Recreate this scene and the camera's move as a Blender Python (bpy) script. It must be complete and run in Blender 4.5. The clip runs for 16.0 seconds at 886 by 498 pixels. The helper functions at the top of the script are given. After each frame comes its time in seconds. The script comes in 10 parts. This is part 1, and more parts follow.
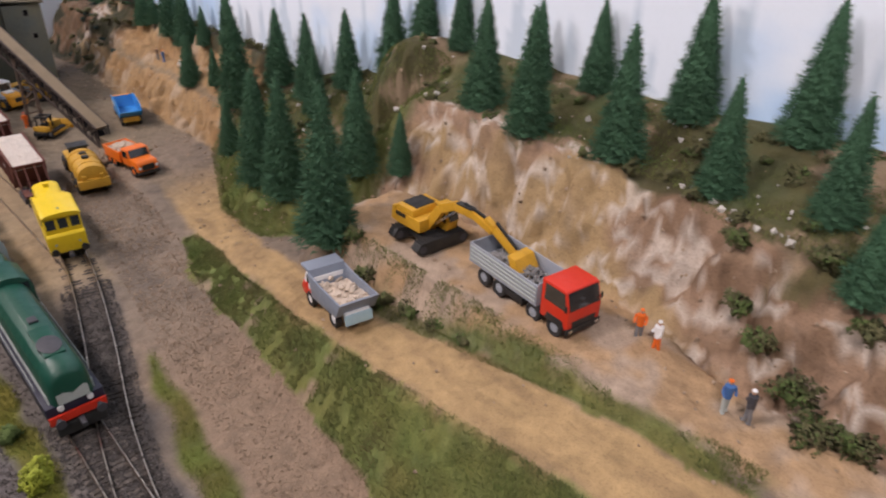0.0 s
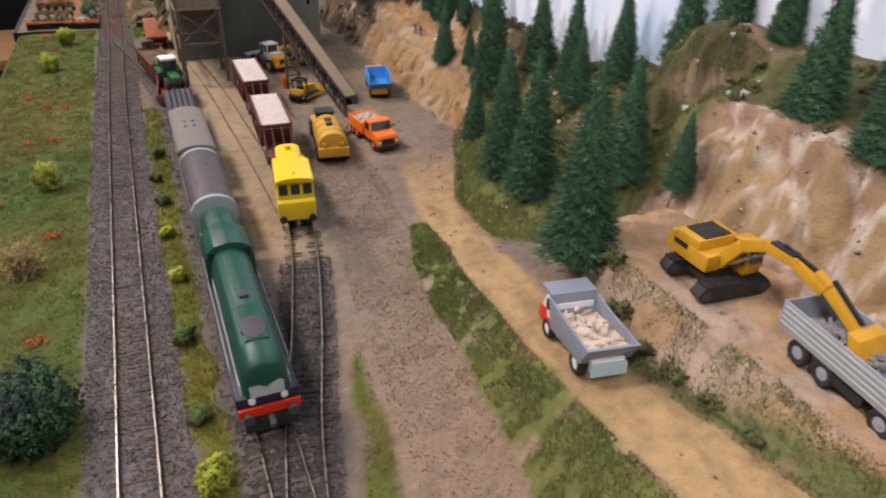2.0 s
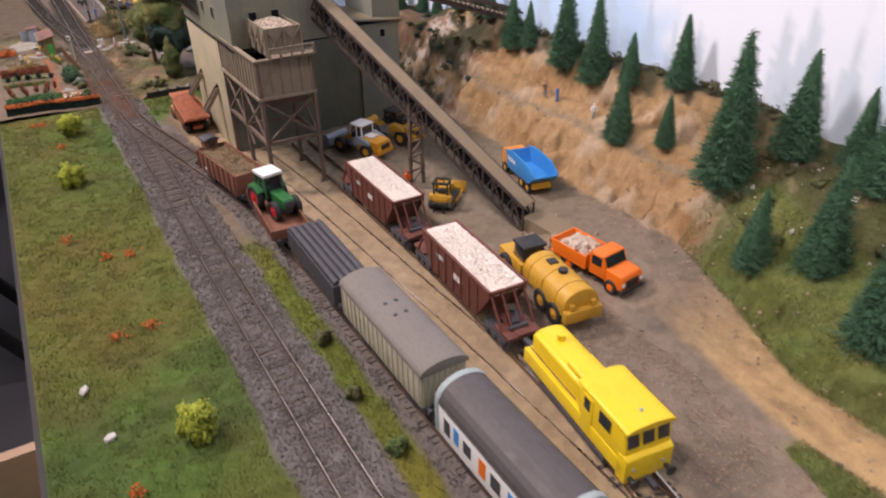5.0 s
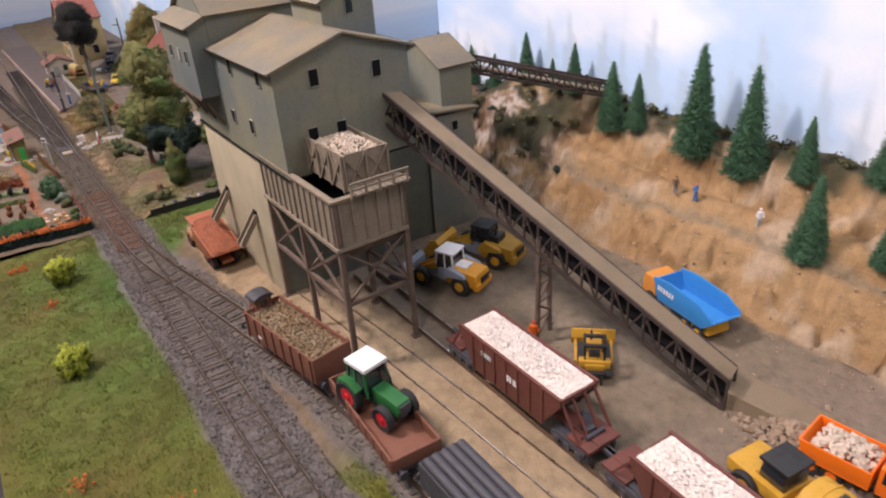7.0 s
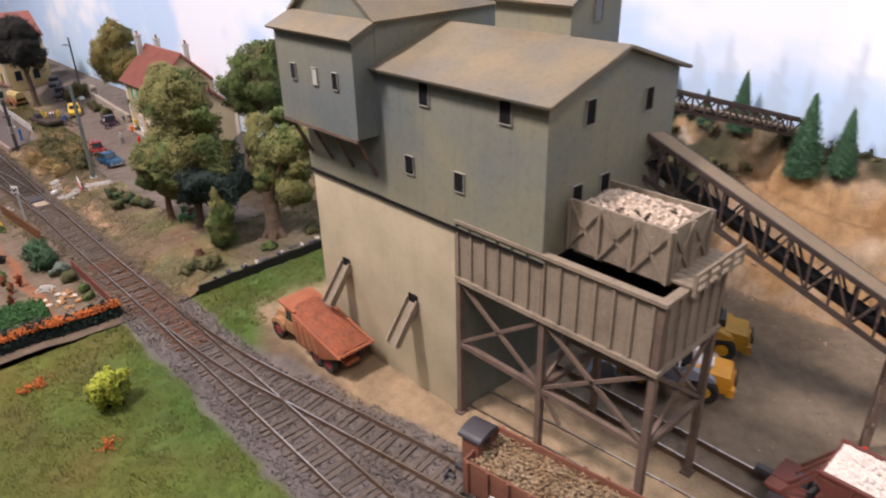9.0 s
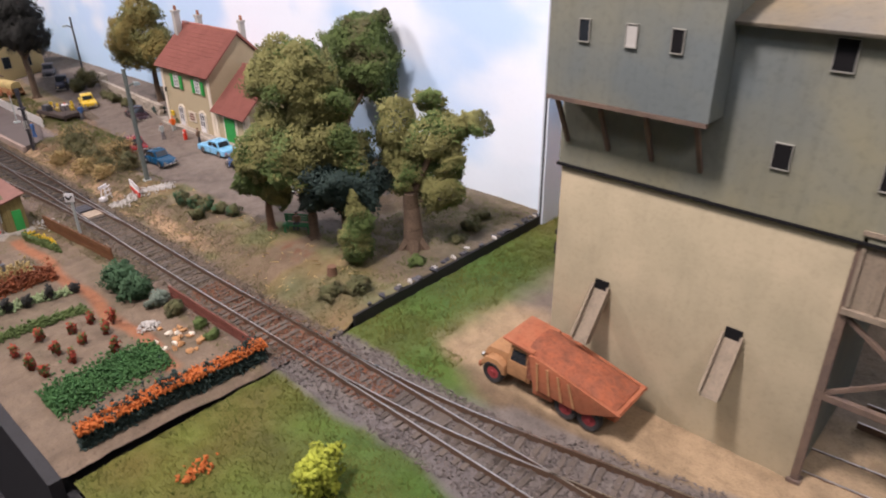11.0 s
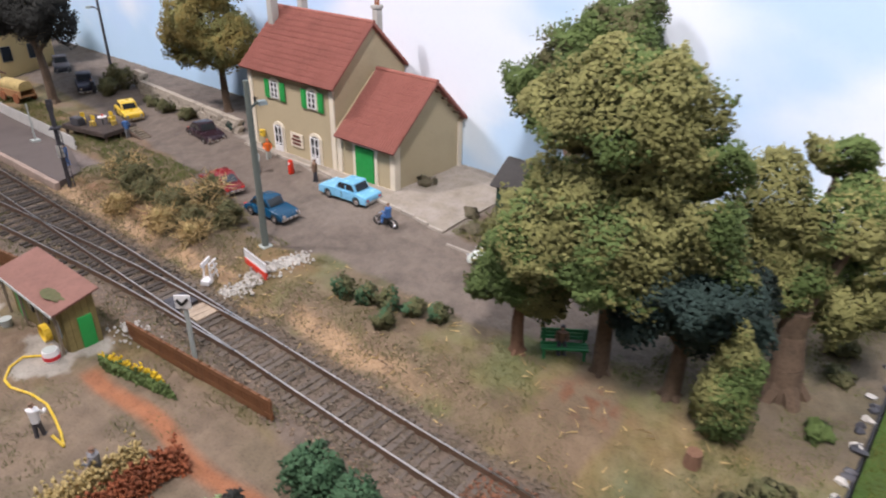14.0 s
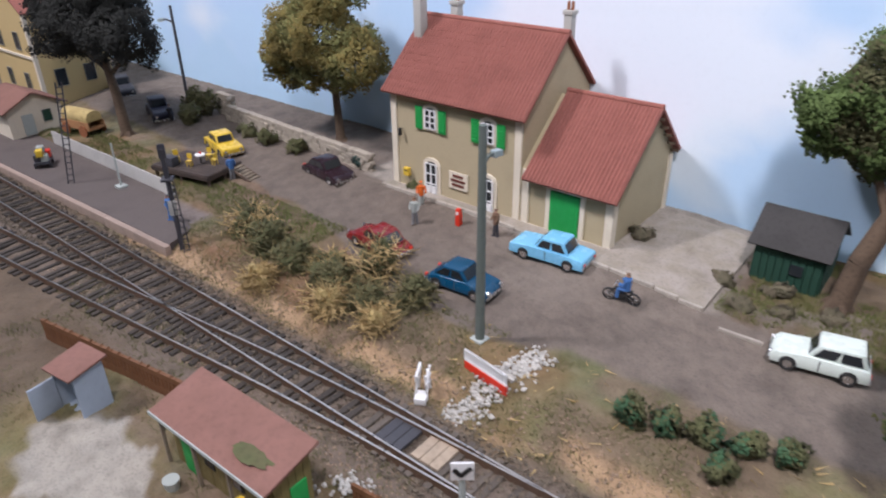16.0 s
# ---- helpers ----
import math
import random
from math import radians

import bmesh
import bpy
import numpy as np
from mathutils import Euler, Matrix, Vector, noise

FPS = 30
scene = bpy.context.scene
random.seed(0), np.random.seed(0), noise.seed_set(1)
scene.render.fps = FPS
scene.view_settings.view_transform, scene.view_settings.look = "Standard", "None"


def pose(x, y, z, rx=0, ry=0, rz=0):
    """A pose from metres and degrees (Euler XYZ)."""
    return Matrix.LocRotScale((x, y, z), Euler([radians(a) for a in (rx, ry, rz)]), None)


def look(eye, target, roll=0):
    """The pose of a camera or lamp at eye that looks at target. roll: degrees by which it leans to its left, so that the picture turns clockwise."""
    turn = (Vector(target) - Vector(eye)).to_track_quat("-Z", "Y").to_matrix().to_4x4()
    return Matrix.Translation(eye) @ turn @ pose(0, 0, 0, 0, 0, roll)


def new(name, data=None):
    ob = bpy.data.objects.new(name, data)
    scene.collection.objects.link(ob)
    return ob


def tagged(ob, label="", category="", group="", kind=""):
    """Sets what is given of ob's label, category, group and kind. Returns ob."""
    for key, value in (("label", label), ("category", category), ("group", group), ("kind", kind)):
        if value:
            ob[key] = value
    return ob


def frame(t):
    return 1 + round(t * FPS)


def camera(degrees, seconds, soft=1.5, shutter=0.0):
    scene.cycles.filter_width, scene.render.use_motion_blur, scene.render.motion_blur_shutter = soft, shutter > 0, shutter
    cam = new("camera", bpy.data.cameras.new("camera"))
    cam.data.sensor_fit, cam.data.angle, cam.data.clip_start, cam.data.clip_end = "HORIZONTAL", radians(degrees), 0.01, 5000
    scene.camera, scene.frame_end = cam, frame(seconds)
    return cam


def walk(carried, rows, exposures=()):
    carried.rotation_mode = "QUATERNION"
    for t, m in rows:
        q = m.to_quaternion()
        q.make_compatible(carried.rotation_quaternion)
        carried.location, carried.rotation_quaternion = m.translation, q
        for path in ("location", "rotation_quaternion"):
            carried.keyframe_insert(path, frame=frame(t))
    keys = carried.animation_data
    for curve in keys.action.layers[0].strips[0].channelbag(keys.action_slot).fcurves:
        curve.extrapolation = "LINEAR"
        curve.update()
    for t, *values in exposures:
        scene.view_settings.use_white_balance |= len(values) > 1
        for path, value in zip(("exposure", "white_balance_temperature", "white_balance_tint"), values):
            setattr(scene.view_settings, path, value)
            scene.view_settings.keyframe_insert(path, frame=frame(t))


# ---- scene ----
cam = camera(65.7, 16.0, soft=2.0, shutter=0.3)
METRES, EYE, TILT, LEAN, TURN = 1.47, 0.267, -29.5, -1.0, -43.0
ROWS = [
    (0.0, 0.0, 0.0, 0.0, 0.0, 0.0, -0.0),
    (0.5, 0.0011, 0.0159, 0.0008, 6.13, 0.11, -2.71),
    (1.0, -0.0032, 0.0328, 0.0037, 10.97, -0.25, -5.59),
    (1.5, -0.0116, 0.0464, 0.0062, 14.66, -1.05, -7.74),
    (2.0, -0.0242, 0.0547, 0.0059, 17.44, -1.61, -9.64),
    (2.5, -0.0428, 0.0581, 0.0056, 19.42, -1.86, -10.59),
    (3.0, -0.0734, 0.0629, 0.0082, 21.16, -2.06, -10.42),
    (3.5, -0.1056, 0.0741, 0.0159, 20.22, -2.03, -9.64),
    (4.0, -0.1463, 0.089, 0.0388, 16.0, -2.26, -9.01),
    (4.5, -0.1872, 0.1035, 0.0536, 12.78, -2.06, -6.52),
    (7.0, -0.3064, 0.2157, 0.1292, 9.07, 0.81, 0.25),
    (7.5, -0.3375, 0.2308, 0.1367, 5.76, 1.94, 0.93),
    (8.0, -0.3806, 0.2512, 0.1447, 2.85, 2.53, 1.39),
    (8.5, -0.4139, 0.2755, 0.1507, 1.82, 2.91, 1.93),
    (9.0, -0.44, 0.2958, 0.1565, 1.06, 3.2, 2.0),
    (9.5, -0.4729, 0.31, 0.1602, 0.24, 3.42, 2.14),
    (10.0, -0.503, 0.3215, 0.1615, -1.06, 3.15, 2.95),
    (12.5, -0.6038, 0.421, 0.1955, -5.8, 2.0, 3.14),
    (13.0, -0.6132, 0.4464, 0.2079, -6.61, 2.04, 2.87),
    (13.5, -0.6302, 0.4725, 0.2209, -7.32, 1.97, 3.07),
    (14.0, -0.647, 0.4957, 0.2296, -6.02, 1.18, 3.64),
    (14.5, -0.6673, 0.5171, 0.2361, -6.36, 0.88, 4.84),
    (15.0, -0.6815, 0.533, 0.2406, -6.8, 0.69, 5.43),
    (15.5, -0.6993, 0.5521, 0.2527, -7.0, 0.65, 5.68),
    (16.0, -0.7138, 0.5675, 0.2636, -5.9, 0.83, 5.3),
]
walk(cam, [(t, pose(0, 0, EYE, TILT, LEAN, TURN) @ pose(METRES * x, METRES * y, METRES * z, 90 + pitch, roll, yaw)) for t, x, y, z, yaw, pitch, roll in ROWS],
     exposures=[(0.0, -0.30, 6600, 14), (1.0, -0.28, 6650, 14), (2.5, 0.0, 6750, 15), (4.0, 0.0, 6800, 18), (8.0, 0.05, 6750, 17), (10.2, 0.12, 6800, 17), (12.5, 0.11, 6350, 12), (14.5, 0.19, 6300, 10), (16.0, -0.03, 5900, 10)])

# ---- light: a closed hall with ceiling panels, and four lamps over the front of the layout ----
world = bpy.data.worlds.new("hall_air")
world.use_nodes = True
world.node_tree.nodes["Background"].inputs[0].default_value = (0.80, 0.88, 1.0, 1)
world.node_tree.nodes["Background"].inputs[1].default_value = 0.05
scene.world = world
EXPOSURE = 0.0
scene.view_settings.exposure = EXPOSURE


def lamp(name, at, target, size, watts, colour, long=None, spread=180.0):
    data = bpy.data.lights.new(name, "AREA")
    data.shape, data.size, data.size_y = "RECTANGLE", size, long or size
    data.energy, data.color = watts, colour
    data.spread = radians(spread)
    ob = new(name, data)
    ob.matrix_world = look(at, target)
    return ob


for y, watts in ((-0.35, 6.2), (0.50, 3.0), (1.20, 5.9), (2.05, 5.6)):
    lamp("layout_lamp", (-0.37, y, 0.95), (0.36, y - 0.15, 0.18), 0.09, watts, (1.0, 0.888, 0.87), 0.16, 120.0)
for x in (-1.9, 1.2):
    for y in (-1.2, 0.8, 2.8):
        lamp("ceiling_lamp", (x, y, 2.28), (x, y + 0.001, 0.0), 0.6, 11.0, (0.88, 0.90, 1.0), 1.2)

# ---- tools ----
MM = 0.001
RNG = np.random.RandomState(7)


def lattice(x, y, seed=0):
    n = np.sin(x * 127.1 + y * 311.7 + seed * 74.7) * 43758.5453
    return n - np.floor(n)


def noise2(x, y, scale, seed=0, octaves=3):
    """Smooth noise about 0 to 1; scale in cells a metre."""
    total, weight, amp = 0.0, 0.0, 1.0
    for o in range(octaves):
        u, v = x * scale * 2 ** o + 13.7 * o, y * scale * 2 ** o + 7.1 * o
        i, j = np.floor(u), np.floor(v)
        a, b = u - i, v - j
        a, b = a * a * (3 - 2 * a), b * b * (3 - 2 * b)
        n = (lattice(i, j, seed) * (1 - a) + lattice(i + 1, j, seed) * a) * (1 - b) + (lattice(i, j + 1, seed) * (1 - a) + lattice(i + 1, j + 1, seed) * a) * b
        total, weight, amp = total + amp * n, weight + amp, amp * 0.5
    return total / weight


def material(name, colour, rough=0.6, metal=0.0, var=0.12, grain=900.0, bump=0.15, blotch=60.0, tint=None, tint_amount=0.0,
             random=0.0, island=0.0, streak=0.0, coat=0.0, attribute="", relief=0.0):
    """A surface with fine grain, larger blotches, an optional second tone, upright streaks, and changes from piece to piece."""
    m = bpy.data.materials.new(name)
    m.use_nodes = True
    t = m.node_tree
    n, l = t.nodes, t.links
    out = n["Principled BSDF"]
    out.inputs["Roughness"].default_value, out.inputs["Metallic"].default_value = rough, metal
    out.inputs["Coat Weight"].default_value = coat
    where = n.new("ShaderNodeTexCoord")

    def tex(scale, detail, stretch=None):
        k = n.new("ShaderNodeTexNoise")
        k.inputs["Scale"].default_value, k.inputs["Detail"].default_value = scale, detail
        if stretch:
            q = n.new("ShaderNodeMapping")
            q.inputs["Scale"].default_value = stretch
            l.new(where.outputs["Object"], q.inputs["Vector"])
            l.new(q.outputs["Vector"], k.inputs["Vector"])
        else:
            l.new(where.outputs["Object"], k.inputs["Vector"])
        return k.outputs["Fac"]

    def mix(kind, fac, a, b):
        k = n.new("ShaderNodeMix")
        k.data_type, k.blend_type = "RGBA", kind
        for socket, value in ((k.inputs[0], fac), (k.inputs[6], a), (k.inputs[7], b)):
            if isinstance(value, (int, float)):
                socket.default_value = value
            elif isinstance(value, tuple):
                socket.default_value = (*value, 1)
            else:
                l.new(value, socket)
        return k.outputs[2]

    def span(fac, lo, hi, a=0.3, b=0.7):
        k = n.new("ShaderNodeMapRange")
        for s, v in zip(("From Min", "From Max", "To Min", "To Max"), (a, b, lo, hi)):
            k.inputs[s].default_value = v
        l.new(fac, k.inputs["Value"])
        return k.outputs["Result"]

    base = tuple(colour)
    if attribute:
        k = n.new("ShaderNodeAttribute")
        k.attribute_name = attribute
        base = k.outputs["Color"]
    if tint:
        base = mix("MIX", span(tex(blotch * 1.7, 6), 0.0, tint_amount), base, tuple(tint))
    grey = lambda f: mix("MIX", f, (0, 0, 0), (1, 1, 1))
    fine = tex(grain, 4)
    c = mix("MULTIPLY", 1.0, base, grey(span(tex(blotch, 5), 1 - var, 1 + var)))
    c = mix("MULTIPLY", 1.0, c, grey(span(fine, 1 - var, 1 + var)))
    if streak:
        c = mix("MULTIPLY", 1.0, c, grey(span(tex(1.0, 5, (330, 330, 22)), 1 - streak, 1 + streak)))
    if random:
        k = n.new("ShaderNodeObjectInfo")
        c = mix("MULTIPLY", 1.0, c, grey(span(k.outputs["Random"], 1 - random, 1 + random, 0, 1)))
    if island:
        k = n.new("ShaderNodeNewGeometry")
        c = mix("MULTIPLY", 1.0, c, grey(span(k.outputs["Random Per Island"], 1 - island, 1 + island, 0, 1)))
    l.new(c, out.inputs["Base Color"])
    if bump:
        k = n.new("ShaderNodeBump")
        k.inputs["Strength"].default_value, k.inputs["Distance"].default_value = bump, 0.6 / grain
        l.new(fine, k.inputs["Height"])
        if relief:
            wide = n.new("ShaderNodeBump")
            wide.inputs["Strength"].default_value, wide.inputs["Distance"].default_value = relief, 0.0035
            l.new(tex(170, 6), wide.inputs["Height"])
            l.new(wide.outputs["Normal"], k.inputs["Normal"])
        l.new(k.outputs["Normal"], out.inputs["Normal"])
    if rough < 0.6:
        l.new(span(tex(grain * 0.4, 3), rough * 0.8, min(1, rough * 1.35)), out.inputs["Roughness"])
    return m


def glass(name, tone=(0.02, 0.025, 0.03)):
    """Tinted clear plastic of a model's windows."""
    m = bpy.data.materials.new(name)
    m.use_nodes = True
    b = m.node_tree.nodes["Principled BSDF"]
    b.inputs["Base Color"].default_value = (*tone, 1)
    b.inputs["Roughness"].default_value, b.inputs["Coat Weight"].default_value = 0.08, 0.6
    return m


def thing(name, m, label, category, group="", kind=""):
    ob = new(name)
    ob.matrix_world = m
    ob.empty_display_size = 0.01
    return tagged(ob, label, category, group, kind)


def mesh_of(name, bm, mats, sharp=38):
    me = bpy.data.meshes.new(name)
    bmesh.ops.recalc_face_normals(bm, faces=bm.faces[:])
    bm.to_mesh(me)
    bm.free()
    for m in mats if isinstance(mats, (list, tuple)) else [mats]:
        me.materials.append(m)
    me.polygons.foreach_set("use_smooth", [True] * len(me.polygons))
    me.set_sharp_from_angle(angle=radians(sharp))
    return me


def part(name, bm, mats, parent=None, label="", m=None):
    """Links a bmesh as one mesh object under a thing or a part."""
    ob = new(name, mesh_of(name, bm, mats))
    ob.parent = parent
    if m is not None:
        ob.matrix_basis = m
    return tagged(ob, label)


def raw(name, verts, faces, mat, parent=None, smooth=False):
    me = bpy.data.meshes.new(name)
    me.from_pydata(verts, [], faces)
    me.materials.append(mat)
    if smooth:
        me.polygons.foreach_set("use_smooth", [True] * len(me.polygons))
    ob = new(name, me)
    ob.parent = parent
    return ob


class Shape:
    """A bmesh in millimetres (or metres with u=1) with a few solids to put into it."""

    def __init__(self, u=MM):
        self.bm, self.u, self.mi = bmesh.new(), u, 0

    def _close(self, verts, faces, bev=0.0):
        vs = [self.bm.verts.new(Vector(v) * self.u) for v in verts]
        fs = [self.bm.faces.new([vs[i] for i in f]) for f in faces]
        for f in fs:
            f.material_index = self.mi
        if bev:
            es = list({e for f in fs for e in f.edges})
            bmesh.ops.bevel(self.bm, geom=es, offset=bev * self.u, segments=2, profile=0.6, affect="EDGES", clamp_overlap=True, material=-1)
        return self

    def box(self, x0, x1, y0, y1, z0, z1, bev=0.0):
        v = [(x, y, z) for x in (x0, x1) for y in (y0, y1) for z in (z0, z1)]
        return self._close(v, [(0, 1, 3, 2), (4, 6, 7, 5), (0, 4, 5, 1), (2, 3, 7, 6), (0, 2, 6, 4), (1, 5, 7, 3)], bev)

    def prism(self, profile, axis, c0, c1, bev=0.0, taper=1.0):
        """A closed outline drawn out along an axis. y: (x, z); x: (y, z); z: (x, y)."""
        put = {"x": lambda a, b, c: (c, a, b), "y": lambda a, b, c: (a, c, b), "z": lambda a, b, c: (a, b, c)}[axis]
        n = len(profile)
        v = [put(a, b, c0) for a, b in profile] + [put(a * taper, b * taper, c1) for a, b in profile]
        f = [tuple(range(n)), tuple(range(2 * n - 1, n - 1, -1))] + [(i, (i + 1) % n, n + (i + 1) % n, n + i) for i in range(n)]
        return self._close(v, f, bev)

    def slab(self, corners, thick, bev=0.0):
        """A plate: its corners, and the thickness laid on along the normal."""
        c = [Vector(p) for p in corners]
        nrm = (c[1] - c[0]).cross(c[2] - c[0]).normalized() * thick
        n = len(c)
        v = c + [p + nrm for p in c]
        f = [tuple(range(n - 1, -1, -1)), tuple(range(n, 2 * n))] + [(i, (i + 1) % n, n + (i + 1) % n, n + i) for i in range(n)]
        return self._close(v, f, bev)

    def rod(self, p0, p1, r0, r1=None, n=10):
        p0, p1 = Vector(p0), Vector(p1)
        r1 = r0 if r1 is None else r1
        a = (p1 - p0).normalized()
        s = a.orthogonal().normalized()
        t = a.cross(s)
        v = [p + (s * math.cos(2 * math.pi * k / n) + t * math.sin(2 * math.pi * k / n)) * r for p, r in ((p0, r0), (p1, r1)) for k in range(n)]
        f = [tuple(range(n - 1, -1, -1)), tuple(range(n, 2 * n))] + [(k, (k + 1) % n, n + (k + 1) % n, n + k) for k in range(n)]
        return self._close(v, f)

    def beam(self, p0, p1, w, h):
        """A square bar from point to point."""
        p0, p1 = Vector(p0), Vector(p1)
        a = (p1 - p0).normalized()
        s = a.cross(Vector((0, 0, 1)))
        s = s.normalized() if s.length > 1e-4 else Vector((1, 0, 0))
        t = s.cross(a)
        v = [p + s * i * w / 2 + t * j * h / 2 for p in (p0, p1) for i, j in ((-1, -1), (1, -1), (1, 1), (-1, 1))]
        return self._close(v, [(3, 2, 1, 0), (4, 5, 6, 7)] + [(k, (k + 1) % 4, 4 + (k + 1) % 4, 4 + k) for k in range(4)])

    def tube(self, pts, r, n=8, ends=None):
        for k in range(len(pts) - 1):
            r0 = r if ends is None else r + (ends - r) * k / (len(pts) - 1)
            r1 = r if ends is None else r + (ends - r) * (k + 1) / (len(pts) - 1)
            self.rod(pts[k], pts[k + 1], r0, r1, n)
        return self

    def wheel(self, x, y, z, r, w, hub=0.5, n=20):
        """A tyre with a round shoulder and a dished hub, its axle along y."""
        ring = [(r * hub, -w * 0.36), (r * 0.86, -w / 2), (r * 0.97, -w * 0.36), (r, 0), (r * 0.97, w * 0.36), (r * 0.86, w / 2), (r * hub, w * 0.36)]
        v, f, m = [], [], len(ring)
        for k in range(n):
            a = 2 * math.pi * k / n
            v += [(x + q * math.cos(a), y + s, z + q * math.sin(a)) for q, s in ring]
        f = [(k * m + j, k * m + j + 1, (k + 1) % n * m + j + 1, (k + 1) % n * m + j) for k in range(n) for j in range(m - 1)]
        return self._close(v, f)

    def ball(self, x, y, z, rx, ry=None, rz=None, rough=0.0, sub=1):
        got = bmesh.ops.create_icosphere(self.bm, subdivisions=sub, radius=1.0)
        ry, rz = ry or rx, rz or rx
        for v in got["verts"]:
            k = 1 + rough * (random.random() - 0.5) * 2
            v.co = Vector((x + v.co.x * rx * k, y + v.co.y * ry * k, z + v.co.z * rz * k)) * self.u
        for fc in {fc for v in got["verts"] for fc in v.link_faces}:
            fc.material_index = self.mi
        return self


def lumps(centres, radii, rough=0.35, seed=1, flat=1.0, sides=8):
    """Many small uneven eight-sided or four-sided lumps as one set of points and faces."""
    r = np.random.RandomState(seed)
    base = np.array([(1, 0, 0), (-1, 0, 0), (0, 1, 0), (0, -1, 0), (0, 0, 1), (0, 0, -1)], float)
    face = np.array([(0, 2, 4), (2, 1, 4), (1, 3, 4), (3, 0, 4), (2, 0, 5), (1, 2, 5), (3, 1, 5), (0, 3, 5)])
    if sides == 4:
        base = np.array([(1, 1, 1), (-1, -1, 1), (-1, 1, -1), (1, -1, -1)], float) * 0.72
        face = np.array([(0, 1, 3), (0, 3, 2), (0, 2, 1), (1, 2, 3)])
    c = np.asarray(centres, float)
    n, k = len(c), len(base)
    q = r.normal(size=(n, 4))
    q /= np.linalg.norm(q, axis=1)[:, None]
    w, x, y, z = q.T
    rot = np.stack([1 - 2 * (y * y + z * z), 2 * (x * y - z * w), 2 * (x * z + y * w), 2 * (x * y + z * w), 1 - 2 * (x * x + z * z), 2 * (y * z - x * w),
                    2 * (x * z - y * w), 2 * (y * z + x * w), 1 - 2 * (x * x + y * y)], -1).reshape(n, 3, 3)
    v = base[None] * (1 + rough * (r.rand(n, k, 1) * 2 - 1)) * np.asarray(radii, float).reshape(-1, 1, 1)
    v = np.einsum("nij,nkj->nki", rot, v)
    v[:, :, 2] *= flat
    v = v + c[:, None]
    f = face[None] + k * np.arange(n)[:, None, None]
    return v.reshape(-1, 3), f.reshape(-1, 3)


def blades(at, way, length, width, seed=1):
    """Thin three-cornered blades from points along ways."""
    r = np.random.RandomState(seed)
    at, way = np.asarray(at, float), np.asarray(way, float)
    n = len(at)
    side = np.cross(way, r.normal(size=(n, 3)))
    side /= np.linalg.norm(side, axis=1)[:, None] + 1e-9
    width, length = np.broadcast_to(width, n)[:, None], np.broadcast_to(length, n)[:, None]
    v = np.stack([at - side * width / 2, at + side * width / 2, at + way * length], 1)
    return v.reshape(-1, 3), np.arange(3 * n).reshape(n, 3)



# ---- materials ----
M = {}
M["soil"] = material("layout_ground", (0.3, 0.25, 0.2), 0.95, var=0.24, grain=1000, bump=0.6, blotch=70, attribute="tone", relief=0.55)
M["painted"] = material("backdrop_paint", (0.7, 0.8, 0.9), 0.85, var=0.015, grain=400, bump=0.03, blotch=9, attribute="tone")
M["grass"] = material("grass_fibre", (0.095, 0.145, 0.022), 0.85, var=0.2, grain=300, bump=0, blotch=14, island=0.2, tint=(0.21, 0.18, 0.04), tint_amount=0.9)
M["grass_dull"] = material("dull_grass_fibre", (0.15, 0.20, 0.05), 0.9, var=0.22, grain=300, bump=0, blotch=22, island=0.5, tint=(0.20, 0.17, 0.07), tint_amount=0.8)
M["ballast"] = material("ballast_stone", (0.165, 0.143, 0.132), 0.9, var=0.15, grain=1500, bump=0.3, island=0.5)
M["ballast_brown"] = material("brown_ballast_stone", (0.17, 0.137, 0.10), 0.9, var=0.2, grain=1500, bump=0.3, island=0.4)
M["rail"] = material("rail_steel", (0.20, 0.14, 0.105), 0.45, 0.5, var=0.25, grain=700, blotch=25, tint=(0.20, 0.11, 0.06), tint_amount=0.6)
M["railtop"] = material("rail_tread", (0.52, 0.47, 0.42), 0.30, 1.0, var=0.1, grain=700, bump=0.05)
M["sleeper"] = material("sleeper_wood", (0.13, 0.108, 0.09), 0.9, var=0.25, grain=900, random=0.35)
M["rust"] = material("rusty_iron", (0.33, 0.12, 0.045), 0.85, var=0.25, grain=900, tint=(0.16, 0.07, 0.04), tint_amount=0.7)
M["black"] = material("black_paint", (0.018, 0.018, 0.02), 0.6, var=0.2, grain=700)
M["corr"] = material("grey_green_sheeting", (0.145, 0.175, 0.175), 0.6, var=0.12, grain=420, bump=0.06, blotch=9, tint=(0.27, 0.25, 0.15), tint_amount=0.95, streak=0.07)
# darker tone of the tower sheeting, for its lower walls
M["corr_dark"] = material("dark_lower_sheeting", (0.085, 0.10, 0.09), 0.7, var=0.14, grain=420, bump=0.06, blotch=18, tint=(0.15, 0.15, 0.10), tint_amount=0.8, streak=0.08)
M["corr_roof"] = material("weathered_roof_sheet", (0.15, 0.14, 0.115), 0.7, var=0.14, grain=420, bump=0.08, blotch=26, tint=(0.225, 0.18, 0.105), tint_amount=0.9, streak=0.05)
M["concrete"] = material("cream_concrete", (0.47, 0.405, 0.275), 0.85, var=0.07, grain=600, bump=0.1, blotch=30, tint=(0.36, 0.32, 0.215), tint_amount=0.8, streak=0.03)
M["beam"] = material("brown_steelwork", (0.115, 0.083, 0.068), 0.75, var=0.2, grain=800, blotch=80, tint=(0.22, 0.15, 0.1), tint_amount=0.5)
M["board"] = material("weathered_boards", (0.25, 0.205, 0.15), 0.85, var=0.2, grain=700, blotch=90, streak=0.2, random=0.12)
